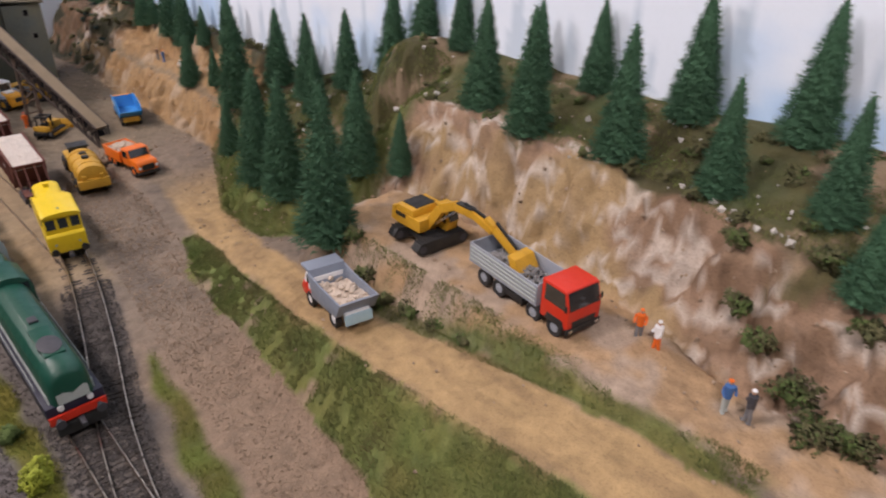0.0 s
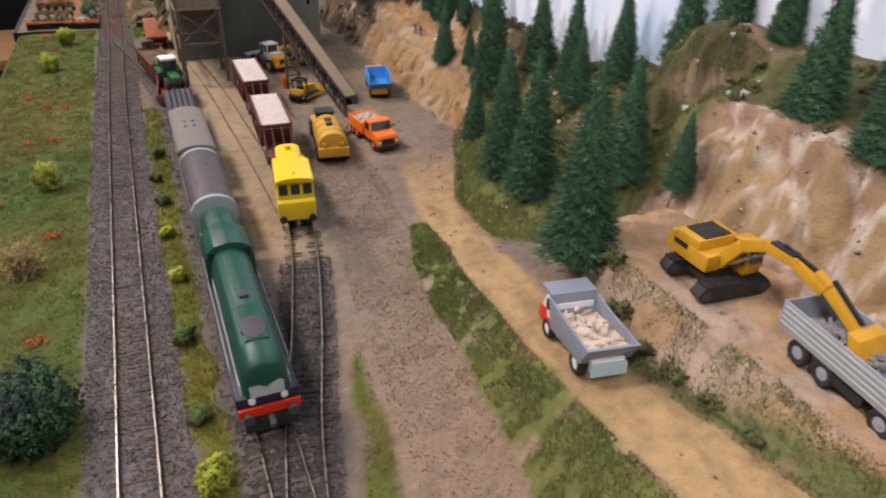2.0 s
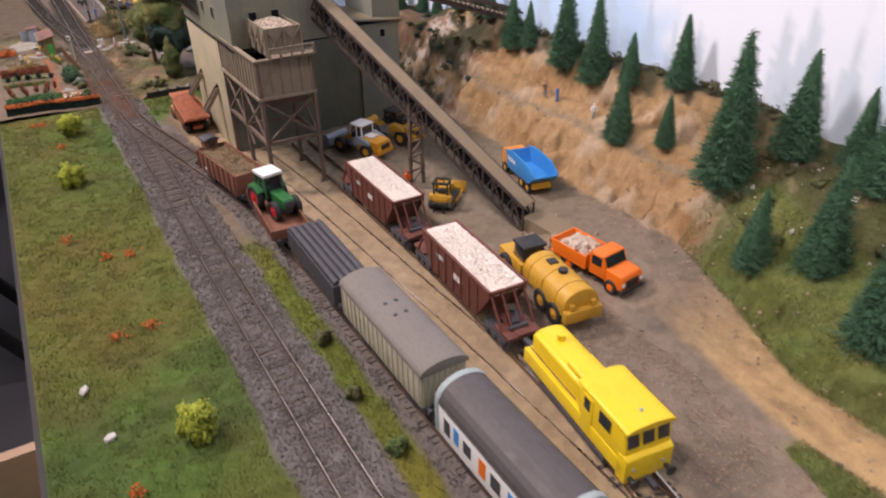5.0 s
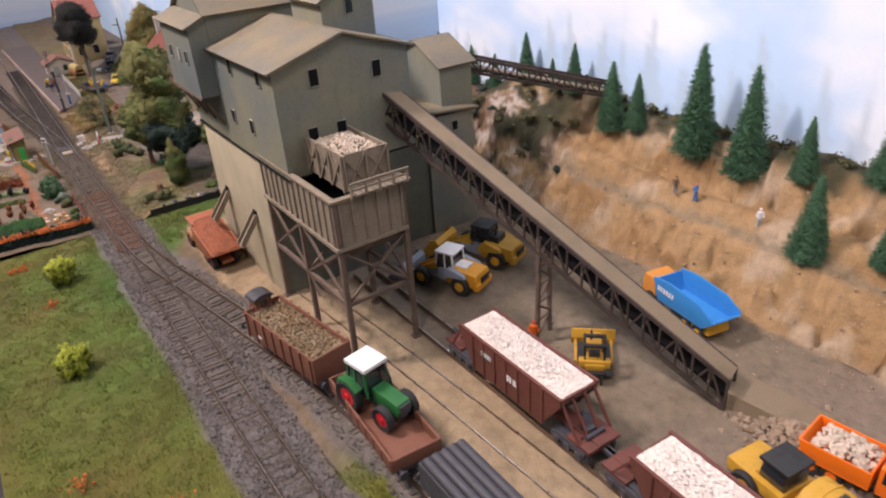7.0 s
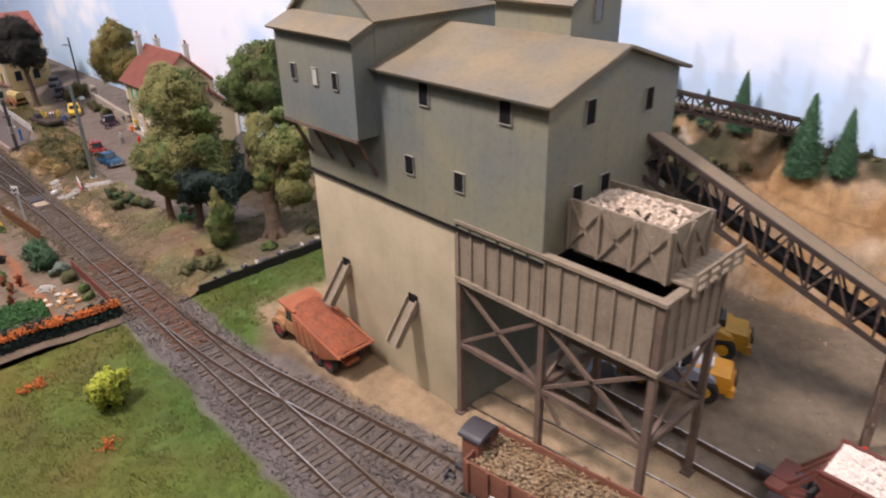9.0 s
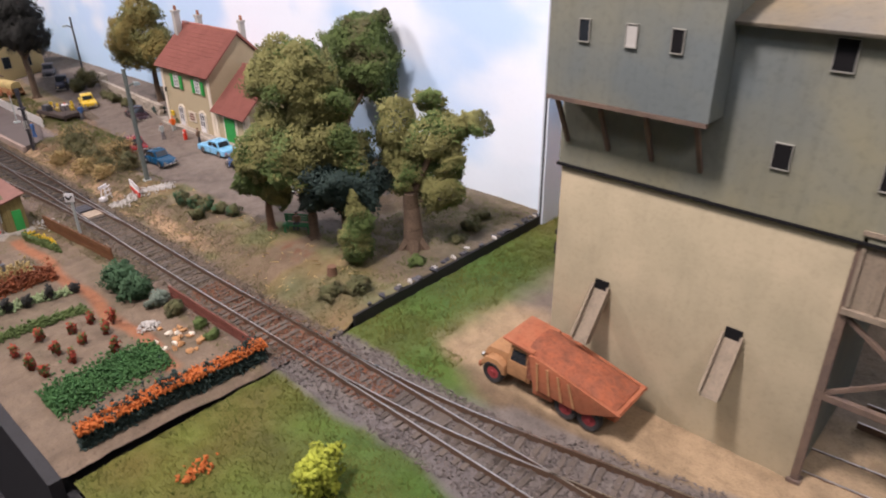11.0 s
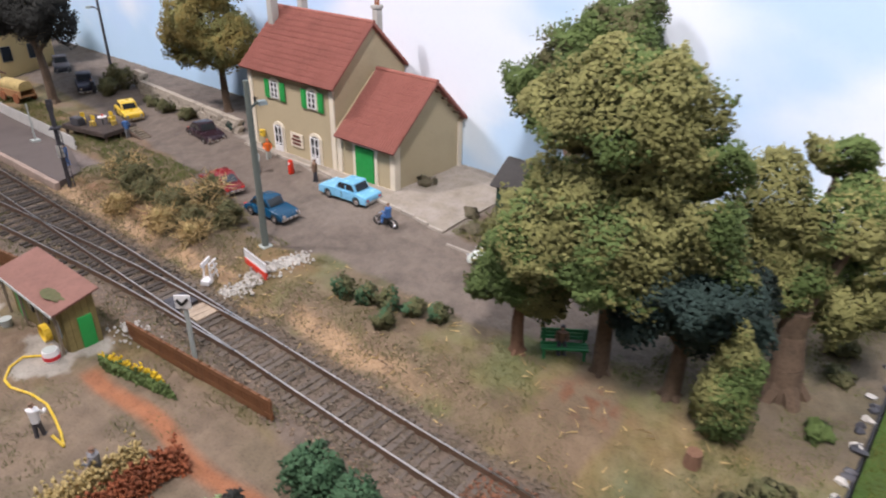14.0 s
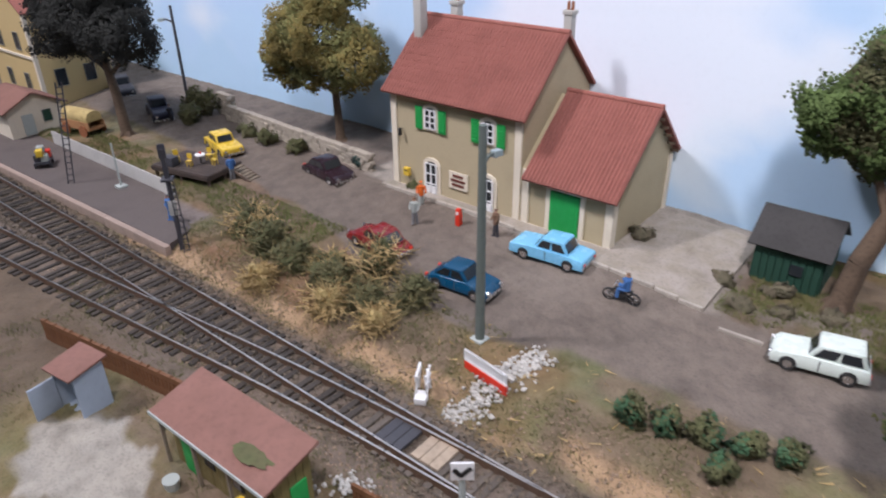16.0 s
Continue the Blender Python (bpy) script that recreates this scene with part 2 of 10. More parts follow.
M["dark"] = material("dark_inside", (0.012, 0.012, 0.013), 0.9, var=0.1)
M["dark"].node_tree.nodes["Principled BSDF"].inputs["Specular IOR Level"].default_value = 0.1
M["belt"] = material("conveyor_belt_dust", (0.24, 0.185, 0.12), 0.95, var=0.15, grain=900, bump=0.3)
M["sash"] = material("grey_window_trim", (0.27, 0.27, 0.24), 0.7, var=0.06)
M["trim"] = material("pale_trim", (0.44, 0.44, 0.41), 0.7, var=0.06)
M["tyre"] = material("rubber_tyre", (0.022, 0.022, 0.023), 0.7, var=0.2, grain=900)
M["window"] = glass("dark_window")
M["rubble"] = material("pale_rubble", (0.62, 0.52, 0.42), 0.9, var=0.14, grain=1200, bump=0.3, island=0.3)
M["chalk"] = material("white_gravel_load", (0.80, 0.735, 0.67), 0.9, var=0.14, grain=1200, bump=0.4, island=0.14)


def paint(name, colour, rough=0.38, var=0.06, **k):
    M[name] = material(name, colour, rough, var=var, grain=500, bump=0.03, blotch=90, **k)


paint("yellow_paint", (0.78, 0.56, 0.015))
paint("plant_yellow", (0.64, 0.345, 0.025), 0.45, 0.1)
paint("ochre_yellow", (0.54, 0.30, 0.03), 0.5, 0.14)
paint("orange_paint", (0.80, 0.17, 0.012))
paint("bright_orange", (0.85, 0.26, 0.012))
paint("red_paint", (0.66, 0.035, 0.014))
paint("blue_paint", (0.035, 0.25, 0.62))
paint("loco_green", (0.008, 0.072, 0.047), 0.38)
paint("dark_blue", (0.02, 0.022, 0.045), 0.45)
paint("pale_grey", (0.42, 0.46, 0.44), 0.45)
paint("silver_grey", (0.32, 0.35, 0.40), 0.35)
paint("bin_grey", (0.235, 0.27, 0.33), 0.4)
paint("white_paint", (0.80, 0.80, 0.80), 0.35)
paint("oxide_brown", (0.135, 0.042, 0.03), 0.65, 0.16)
paint("wagon_brown", (0.20, 0.082, 0.05), 0.75, 0.16)
paint("charcoal", (0.055, 0.055, 0.065), 0.55, 0.12)
paint("roof_dark", (0.085, 0.075, 0.078), 0.55, 0.1)
paint("van_roof", (0.185, 0.168, 0.15), 0.7, 0.14)
paint("van_cream", (0.45, 0.42, 0.32), 0.7, 0.14, streak=0.12)
paint("tarp_grey", (0.33, 0.40, 0.41), 0.6, 0.1)
paint("tractor_green", (0.022, 0.145, 0.04), 0.4)
paint("wheel_red", (0.55, 0.02, 0.03), 0.45)
paint("cat_black", (0.02, 0.02, 0.02), 0.5)
paint("sky_blue_paint", (0.22, 0.54, 0.80), 0.25)
paint("deep_blue_paint", (0.007, 0.065, 0.14), 0.22)
paint("maroon_paint", (0.20, 0.018, 0.02), 0.25)
paint("plum_paint", (0.03, 0.016, 0.022), 0.22)
paint("mint_white", (0.72, 0.80, 0.74), 0.28)
paint("taxi_yellow", (0.72, 0.50, 0.05), 0.28)
paint("shutter_green", (0.025, 0.33, 0.07), 0.55)
paint("shed_green", (0.015, 0.055, 0.035), 0.7)
paint("rust_cab", (0.38, 0.20, 0.09), 0.75, 0.18)
paint("rust_tub", (0.37, 0.11, 0.05), 0.8, 0.2, tint=(0.33, 0.14, 0.07), tint_amount=0.6)
M["chrome"] = material("bright_metal", (0.7, 0.7, 0.7), 0.25, 1.0, var=0.05, bump=0)
M["stucco"] = material("ochre_render", (0.43, 0.365, 0.235), 0.9, var=0.06, grain=900, bump=0.15)
M["quoin"] = material("pale_dressed_stone", (0.72, 0.655, 0.53), 0.85, var=0.08, grain=900, bump=0.12)
M["tile"] = material("red_roof_tile", (0.31, 0.115, 0.09), 0.85, var=0.14, grain=600, bump=0.15, blotch=55, tint=(0.25, 0.09, 0.07), tint_amount=0.6, random=0.1)
M["shed_wood"] = material("olive_stained_planks", (0.25, 0.20, 0.075), 0.8, var=0.15, grain=500, random=0.15, streak=0.15)
M["shed_roof"] = material("flat_tile_red_roof", (0.25, 0.125, 0.10), 0.85, var=0.12, grain=500, tint=(0.20, 0.10, 0.075), tint_amount=0.7)
M["fence_wood"] = material("brown_fence_plastic", (0.18, 0.078, 0.032), 0.7, var=0.15, random=0.15)
M["fence_rust"] = material("red_brown_fence", (0.22, 0.075, 0.055), 0.7, var=0.15, random=0.15)
M["bark"] = material("bark", (0.13, 0.09, 0.06), 0.95, var=0.3, grain=700, bump=0.6)
M["bark_red"] = material("warm_bark", (0.19, 0.105, 0.065), 0.95, var=0.3, grain=700, bump=0.6)


def leaf(name, colour, tint):
    M[name] = material(name, colour, 0.85, var=0.2, grain=420, bump=0, blotch=110, tint=tint, tint_amount=0.8, island=0.12)


leaf("needle", (0.068, 0.165, 0.088), (0.04, 0.115, 0.06))
leaf("leaf_olive", (0.25, 0.245, 0.085), (0.19, 0.195, 0.068))
leaf("leaf_green", (0.115, 0.17, 0.045), (0.085, 0.13, 0.036))
leaf("leaf_dark", (0.032, 0.06, 0.05), (0.024, 0.05, 0.042))
leaf("leaf_black", (0.026, 0.028, 0.024), (0.02, 0.02, 0.018))
leaf("leaf_gold", (0.25, 0.18, 0.045), (0.15, 0.15, 0.045))
leaf("leaf_lime", (0.44, 0.48, 0.055), (0.34, 0.41, 0.045))
leaf("leaf_moss", (0.10, 0.112, 0.042), (0.135, 0.115, 0.055))
leaf("leaf_straw", (0.52, 0.41, 0.18), (0.42, 0.31, 0.12))
leaf("leaf_orange", (0.62, 0.17, 0.035), (0.48, 0.13, 0.03))
leaf("leaf_crop", (0.055, 0.17, 0.045), (0.045, 0.125, 0.035))
leaf("leaf_dull", (0.13, 0.12, 0.07), (0.16, 0.13, 0.09))
leaf("leaf_flower_yellow", (0.75, 0.52, 0.02), (0.65, 0.42, 0.02))
leaf("leaf_red", (0.40, 0.06, 0.03), (0.28, 0.05, 0.03))
leaf("heather", (0.30, 0.085, 0.03), (0.22, 0.07, 0.03))


paint("privy_grey", (0.36, 0.42, 0.50), 0.6)
M["roof_tar"] = material("tarred_roof_felt", (0.045, 0.043, 0.042), 0.85, var=0.2, grain=600, bump=0.15)
M["kerb_grey"] = material("weathered_kerb_stone", (0.42, 0.38, 0.325), 0.9, var=0.2, grain=700, bump=0.2, random=0.3)
M["asphalt"] = material("platform_asphalt", (0.115, 0.095, 0.088), 0.92, var=0.14, grain=1100, bump=0.3)
M["yellow_render"] = material("yellow_render", (0.55, 0.42, 0.20), 0.9, var=0.06, grain=900, bump=0.12)
M["wall_stone"] = material("pale_wall_stone", (0.42, 0.37, 0.30), 0.9, var=0.2, grain=900, bump=0.3, random=0.25)
M["white_stone"] = material("white_stone", (0.56, 0.54, 0.50), 0.85, var=0.16, grain=1200, bump=0.3, island=0.25)
M["rock_tan"] = material("tan_rock", (0.50, 0.27, 0.12), 0.9, var=0.2, grain=900, bump=0.3)
M["scrap"] = material("scrap_heap", (0.30, 0.20, 0.10), 0.85, var=0.2, grain=900, island=0.6, tint=(0.45, 0.36, 0.24), tint_amount=0.8)
M["rubble_ground"] = material("quarry_stones", (0.36, 0.27, 0.19), 0.9, var=0.15, grain=1200, bump=0.3, island=0.4)
leaf("tarp_leaf", (0.20, 0.25, 0.20), (0.15, 0.2, 0.15))
leaf("leaf_pale", (0.30, 0.38, 0.20), (0.16, 0.24, 0.08))
M["crossing_wood"] = material("worn_crossing_plank", (0.40, 0.32, 0.24), 0.9, var=0.2, grain=700, streak=0.1)
M["platform_stone"] = material("pinkish_platform_kerb", (0.36, 0.275, 0.225), 0.9, var=0.16, grain=900, bump=0.25, random=0.18)
M["twig"] = material("dry_straw_twig", (0.46, 0.335, 0.15), 0.85, var=0.2, grain=600, bump=0, island=0.4)
M["twig_dark"] = material("brown_twig", (0.16, 0.12, 0.06), 0.85, var=0.2, grain=600, bump=0, island=0.5)
M["twig_olive"] = material("olive_twig", (0.20, 0.175, 0.075), 0.85, var=0.2, grain=600, bump=0, island=0.5)
M["rust_dust"] = material("rust_stained_stone", (0.23, 0.10, 0.055), 0.9, var=0.2, grain=1500, bump=0.3, island=0.4)
M["beam_dark"] = material("sooty_steelwork", (0.045, 0.033, 0.029), 0.75, var=0.25, grain=800, blotch=80, tint=(0.10, 0.07, 0.052), tint_amount=0.5)
M["grit_tan"] = material("tan_grit", (0.31, 0.225, 0.155), 0.9, var=0.2, grain=1500, bump=0, island=0.35)
leaf("leaf_bush", (0.06, 0.135, 0.06), (0.045, 0.105, 0.05))
M["grass_yellow"] = material("yellow_grass_fibre", (0.19, 0.23, 0.05), 0.85, var=0.22, grain=300, bump=0, blotch=22, island=0.4, tint=(0.28, 0.24, 0.05), tint_amount=0.8)
M["grass_pale"] = material("pale_grass_fibre", (0.185, 0.175, 0.08), 0.9, var=0.22, grain=300, bump=0, blotch=22, island=0.4, tint=(0.16, 0.17, 0.06), tint_amount=0.8)
M["sleeper_dark"] = material("tarred_sleeper", (0.055, 0.045, 0.038), 0.9, var=0.25, grain=900, random=0.35)
paint("board_edge", (0.62, 0.68, 0.76), 0.85)
paint("bench_green", (0.02, 0.15, 0.05), 0.6)

# ---- the lie of the land ----
def sstep(a, b, v):
    """0 below a, 1 above b, smooth between."""
    u = np.clip((v - a) / (b - a), 0.0, 1.0)
    return u * u * (3 - 2 * u)


def hill_toe(y):
    """How far back the foot of the quarry's hill lies."""
    front = 0.262 + 0.024 * sstep(0.06, 0.18, y)
    wood = 0.222 + 0.10 * np.clip(y - 0.42, 0, 0.7)
    wood = np.where(y > 0.52, 0.232 + 0.43 * (np.clip(y, 0.52, 0.66) - 0.52), wood)
    return front + (wood - front) * sstep(0.37, 0.44, y)


def ramp_z(y):
    return np.clip((0.50 - y) * 0.15, 0.0, 0.06) * sstep(0.52, 0.44, y)


def quarry_z(x, y):
    """The quarry module's ground: yard, haul road on its bank, shelf, cliff and hill."""
    toe = np.interp(y, [0.0, 0.2, 0.35, 0.49, 0.6], [0.118, 0.125, 0.140, 0.178, 0.23])
    road = ramp_z(y) * sstep(0.0, 0.042, x - toe)
    shelf = 0.061 * sstep(0.198, 0.226, x + 0.10 * np.clip(0.27 - y, 0, 0.1)) * sstep(0.395, 0.35, y)
    z = np.maximum(road, shelf)
    d = x - hill_toe(y)
    cliff = 0.060 + 0.056 * sstep(-0.004, 0.036, d) + 0.026 * sstep(0.03, 0.12, d)
    wood = 0.012 * sstep(0.0, 0.02, d) + 0.46 * np.clip(d, 0, 0.09) + 0.62 * np.clip(d - 0.09, 0, 0.08)
    tan = 0.032 * sstep(-0.006, 0.026, d) + 0.016 * sstep(0.02, 0.05, d) + 0.034 * sstep(0.052, 0.078, d)
    far = 0.068 * sstep(0.0, 0.05, d) + 0.03 * sstep(0.04, 0.09, d) * (1 - 0.9 * sstep(1.08, 1.15, y))
    w1, w2, w3 = sstep(0.43, 0.37, y - 0.052 * sstep(0.07, 0.13, d)), sstep(0.60, 0.68, y), sstep(0.95, 1.03, y)
    hill = cliff * w1 + (1 - w1) * (wood * (1 - w2) + w2 * (tan * (1 - w3) + far * w3))
    return z + (hill - z) * sstep(-0.012, 0.004, d) * (hill > z)


def station_z(x, y):
    """The station module's ground, a little higher behind the track."""
    z = 0.007 * sstep(0.012, 0.035, x) * (1 - 0.5 * sstep(1.69, 1.73, y) * sstep(0.057, 0.051, x)) + 0.005 * sstep(0.10, 0.14, x) * sstep(1.42, 1.50, y)
    return z + 0.003 * sstep(-0.05, -0.09, x)


def ground_z(x, y):
    return np.where(y < 1.232, quarry_z(x, y), station_z(x, y))


def blend(col, rgb, w):
    return col + (np.array(rgb) - col) * np.clip(w, 0, 1)[..., None]


def band(v, a, b, soft):
    """1 between a and b, with soft edges."""
    return sstep(a - soft, a + soft, v) * sstep(b + soft, b - soft, v)


ROAD_L = ([-0.2, 0.10, 0.17, 0.21, 0.26, 0.314, 0.386, 0.411, 0.444, 0.489, 0.62], [0.155, 0.163, 0.164, 0.165, 0.167, 0.171, 0.179, 0.183, 0.190, 0.192, 0.21])
ROAD_R = ([-0.2, 0.12, 0.19, 0.25, 0.30, 0.366, 0.422, 0.485, 0.534, 0.59, 0.66], [0.215, 0.207, 0.203, 0.200, 0.201, 0.207, 0.212, 0.229, 0.241, 0.262, 0.29])


def quarry_tone(x, y, z):
    px, py, x, y = x, y, x + 0.9 * z, y + 0.25 * z
    big, mid, fine = noise2(x, y, 9, 1), noise2(x, y, 45, 2), noise2(x, y, 260, 3)
    jx, jy = px + (mid - 0.5) * 0.012, py + (noise2(x, y, 40, 5) - 0.5) * 0.016
    col = np.zeros(x.shape + (3,)) + (0.262, 0.205, 0.155)
    col = blend(col, (0.36, 0.275, 0.20), (big - 0.42) * 2.2)
    col = blend(col, (0.17, 0.14, 0.115), sstep(0.52, 0.72, noise2(x, y, 14, 8)) * 0.7)
    # gravel path beside the sidings
    col = blend(col, (0.36, 0.255, 0.175), band(jx, 0.088, 0.155, 0.012) * sstep(0.42, 0.30, py))
    # sand between the sidings
    sand = band(jx, 0.069, 0.118, 0.004) * band(jy, 0.47, 1.02, 0.03)
    col = blend(col, (0.45, 0.335, 0.205), sand)
    col = blend(col, (0.37, 0.28, 0.175), sand * sstep(0.45, 0.7, mid) * 0.7)
    # yard under the conveyor, damp and grey
    col = blend(col, (0.285, 0.225, 0.15), band(jx, 0.125, 0.30, 0.02) * band(jy, 0.72, 1.02, 0.05) * 0.75)
    # worn patch by the tower
    col = blend(col, (0.43, 0.315, 0.19), band(jx, 0.015, 0.10, 0.01) * band(jy, 0.95, 1.20, 0.03))
    col = blend(col, (0.43, 0.33, 0.18), band(jx, 0.05, 0.16, 0.03) * band(jy, 1.14, 1.2, 0.03) * sstep(0.35, 0.7, big))
    col = blend(col, (0.23, 0.165, 0.10), band(jx, 0.012, 0.034, 0.004) * sstep(0.80, 0.90, jy))
    # main line and siding beds
    col = blend(col, (0.20, 0.18, 0.175), band(jx, -0.034, 0.0135, 0.003))
    bed2 = np.interp(py, [0.2, 0.80, 0.888, 0.96, 1.05, 1.2], [0.048, 0.046, 0.0415, 0.0305, 0.012, -0.008])
    col = blend(col, (0.21, 0.185, 0.165), band(jx - bed2, -0.020, 0.021, 0.003))
    bed3 = np.interp(py, [0.0, 0.24, 0.29, 0.40, 0.49, 0.52], [0.04, 0.048, 0.058, 0.083, 0.1015, 0.106])
    col = blend(col, (0.12, 0.105, 0.095), band(jx - bed3, -0.016, 0.016, 0.005) * sstep(0.50, 0.42, jy))
    # lawns
    green = np.stack([0.055 + 0.14 * big, 0.12 + 0.08 * mid, 0.018 + 0.02 * fine], -1)
    lawn = sstep(-0.030, -0.036, jx)
    verge = band(jx, 0.0125, 0.0285, 0.003) * sstep(0.86, 0.80, jy)
    isle2 = band(jx, np.interp(py, [0.0, 0.25, 0.33, 0.37], [0.05, 0.073, 0.090, 0.101]), np.interp(py, [0.0, 0.23, 0.30, 0.36], [0.075, 0.088, 0.096, 0.104]), 0.003) * sstep(0.372, 0.36, jy)
    back = sstep(1.168, 1.20, jy + 0.25 * np.clip(0.055 - jx, 0, 0.05) * -1 + 0.05 * sstep(0.045, 0.02, jx)) * sstep(0.010, 0.018, jx)
    green = green + (np.array((0.07, 0.05, 0.0)) * verge[..., None])
    w = np.clip(lawn + verge + isle2 + back, 0, 1)[..., None]
    col = col + (green - col) * w
    # haul road, its banks and the wood
    road = band(jx, np.interp(py, *ROAD_L), np.interp(py, *ROAD_R), 0.004) * sstep(0.64, 0.52, jy)
    toe = np.interp(py, [-0.3, 0.0, 0.2, 0.285, 0.333, 0.394, 0.442, 0.485, 0.6], [0.11, 0.122, 0.134, 0.146, 0.151, 0.155, 0.163, 0.177, 0.23])
    bank = (jx > toe) * (jx < np.interp(py, *ROAD_L)) * sstep(0.495, 0.485, jy)
    bare = sstep(0.70, 0.75, noise2(x, y, 38, 11)) * sstep(0.43, 0.41, y)
    speck = noise2(x, y, 420, 24, 2)
    scrub = np.stack([0.10 + 0.09 * mid + 0.09 * speck, 0.145 + 0.07 * big + 0.09 * speck, 0.035 + 0.025 * fine + 0.025 * speck], -1)
    col = col + (scrub - col) * (bank * (1 - 0.9 * bare))[..., None]
    col = blend(col, (0.44, 0.33, 0.21), bank * bare * 0.8)
    col = blend(col, (0.57, 0.385, 0.185), road)
    col = blend(col, (0.42, 0.28, 0.14), road * sstep(0.46, 0.66, noise2(x * 3, y * 0.7, 34, 12)) * 0.8)
    d = jx - hill_toe(py)
    bank2 = (jx > np.interp(py, *ROAD_R)) * sstep(0.016, 0.009, jx - np.interp(py, *ROAD_R)) * sstep(0.36, 0.12, py)
    shelf = sstep(0.006, 0.014, jx - np.interp(py, *ROAD_R)) * sstep(0.372, 0.36, jy)
    stone = blend(np.zeros(x.shape + (3,)) + (0.56, 0.37, 0.205), (0.56, 0.43, 0.32), sstep(0.4, 0.6, mid))
    col = col + (stone - col) * (shelf)[..., None]
    col = col + (scrub - col) * (bank2 * sstep(0.30, 0.40, noise2(x, y, 30, 14)))[..., None]
    rock = np.zeros(x.shape + (3,)) + (0.40, 0.265, 0.175)
    rock = blend(rock, (0.27, 0.17, 0.105), sstep(0.45, 0.62, mid))
    rock = blend(rock, (0.47, 0.33, 0.17), sstep(0.5, 0.7, noise2(x, y, 18, 16)))
    rock = blend(rock, (0.74, 0.65, 0.56), sstep(0.53, 0.66, noise2(x * 1.3, y, 95, 15, 5)) * 0.8)
    w1 = sstep(0.385, 0.365, jy)
    col = col + (rock - col) * (w1 * sstep(-0.006, 0.002, d))[..., None]
    moor = np.stack([0.075 + 0.06 * mid, 0.08 + 0.05 * big, 0.03 + 0.02 * fine], -1)
    moor = blend(moor, (0.36, 0.26, 0.17), sstep(0.62, 0.66, noise2(x, y, 34, 18)) * 0.8)
    edge = 0.036 + (noise2(x, y, 30, 17) - 0.5) * 0.045
    col = col + (moor - col) * (w1 * sstep(edge, edge + 0.006, d))[..., None]
    wood = sstep(0.365, 0.385, jy) * sstep(0.66, 0.62, jy) * sstep(-0.004, 0.002, d)
    col = col + (scrub * 0.95 - col) * wood[..., None]
    col = col + (moor - col) * (wood * sstep(0.06, 0.075, d))[..., None]
    tan = sstep(0.63, 0.66, jy) * sstep(-0.006, 0.0, d)
    clay = np.zeros(x.shape + (3,)) + (0.46, 0.295, 0.145)
    clay = blend(clay, (0.56, 0.43, 0.30), sstep(0.55, 0.7, noise2(x, y, 30, 20)) * 0.8)
    clay = blend(clay, (0.36, 0.21, 0.09), sstep(0.5, 0.7, noise2(x * 1.5, y, 24, 21)) * 0.8)
    clay = blend(clay, (0.27, 0.22, 0.15), band(d, 0.028, 0.036, 0.003) * 0.7)
    far = sstep(0.97, 1.03, jy)
    clay = clay + (blend(rock * 0.85, (0.07, 0.068, 0.035), sstep(0.48, 0.58, noise2(x, y, 42, 23))) - clay) * far[..., None]
    clay = blend(clay, (0.19, 0.115, 0.065), sstep(1.10, 1.16, jy) * 0.85)
    clay = blend(clay, (0.05, 0.05, 0.03), sstep(1.10, 1.16, jy) * sstep(0.50, 0.58, noise2(x, y, 30, 25)))
    col = col + (clay - col) * tan[..., None]
    col = blend(col, (0.075, 0.07, 0.035), tan * sstep(0.066, 0.080, d + (mid - 0.5) * 0.02) * (1 - 0.5 * far))
    return np.clip(0.74 * col * (0.76 + 0.48 * fine)[..., None], 0.01, 0.9)


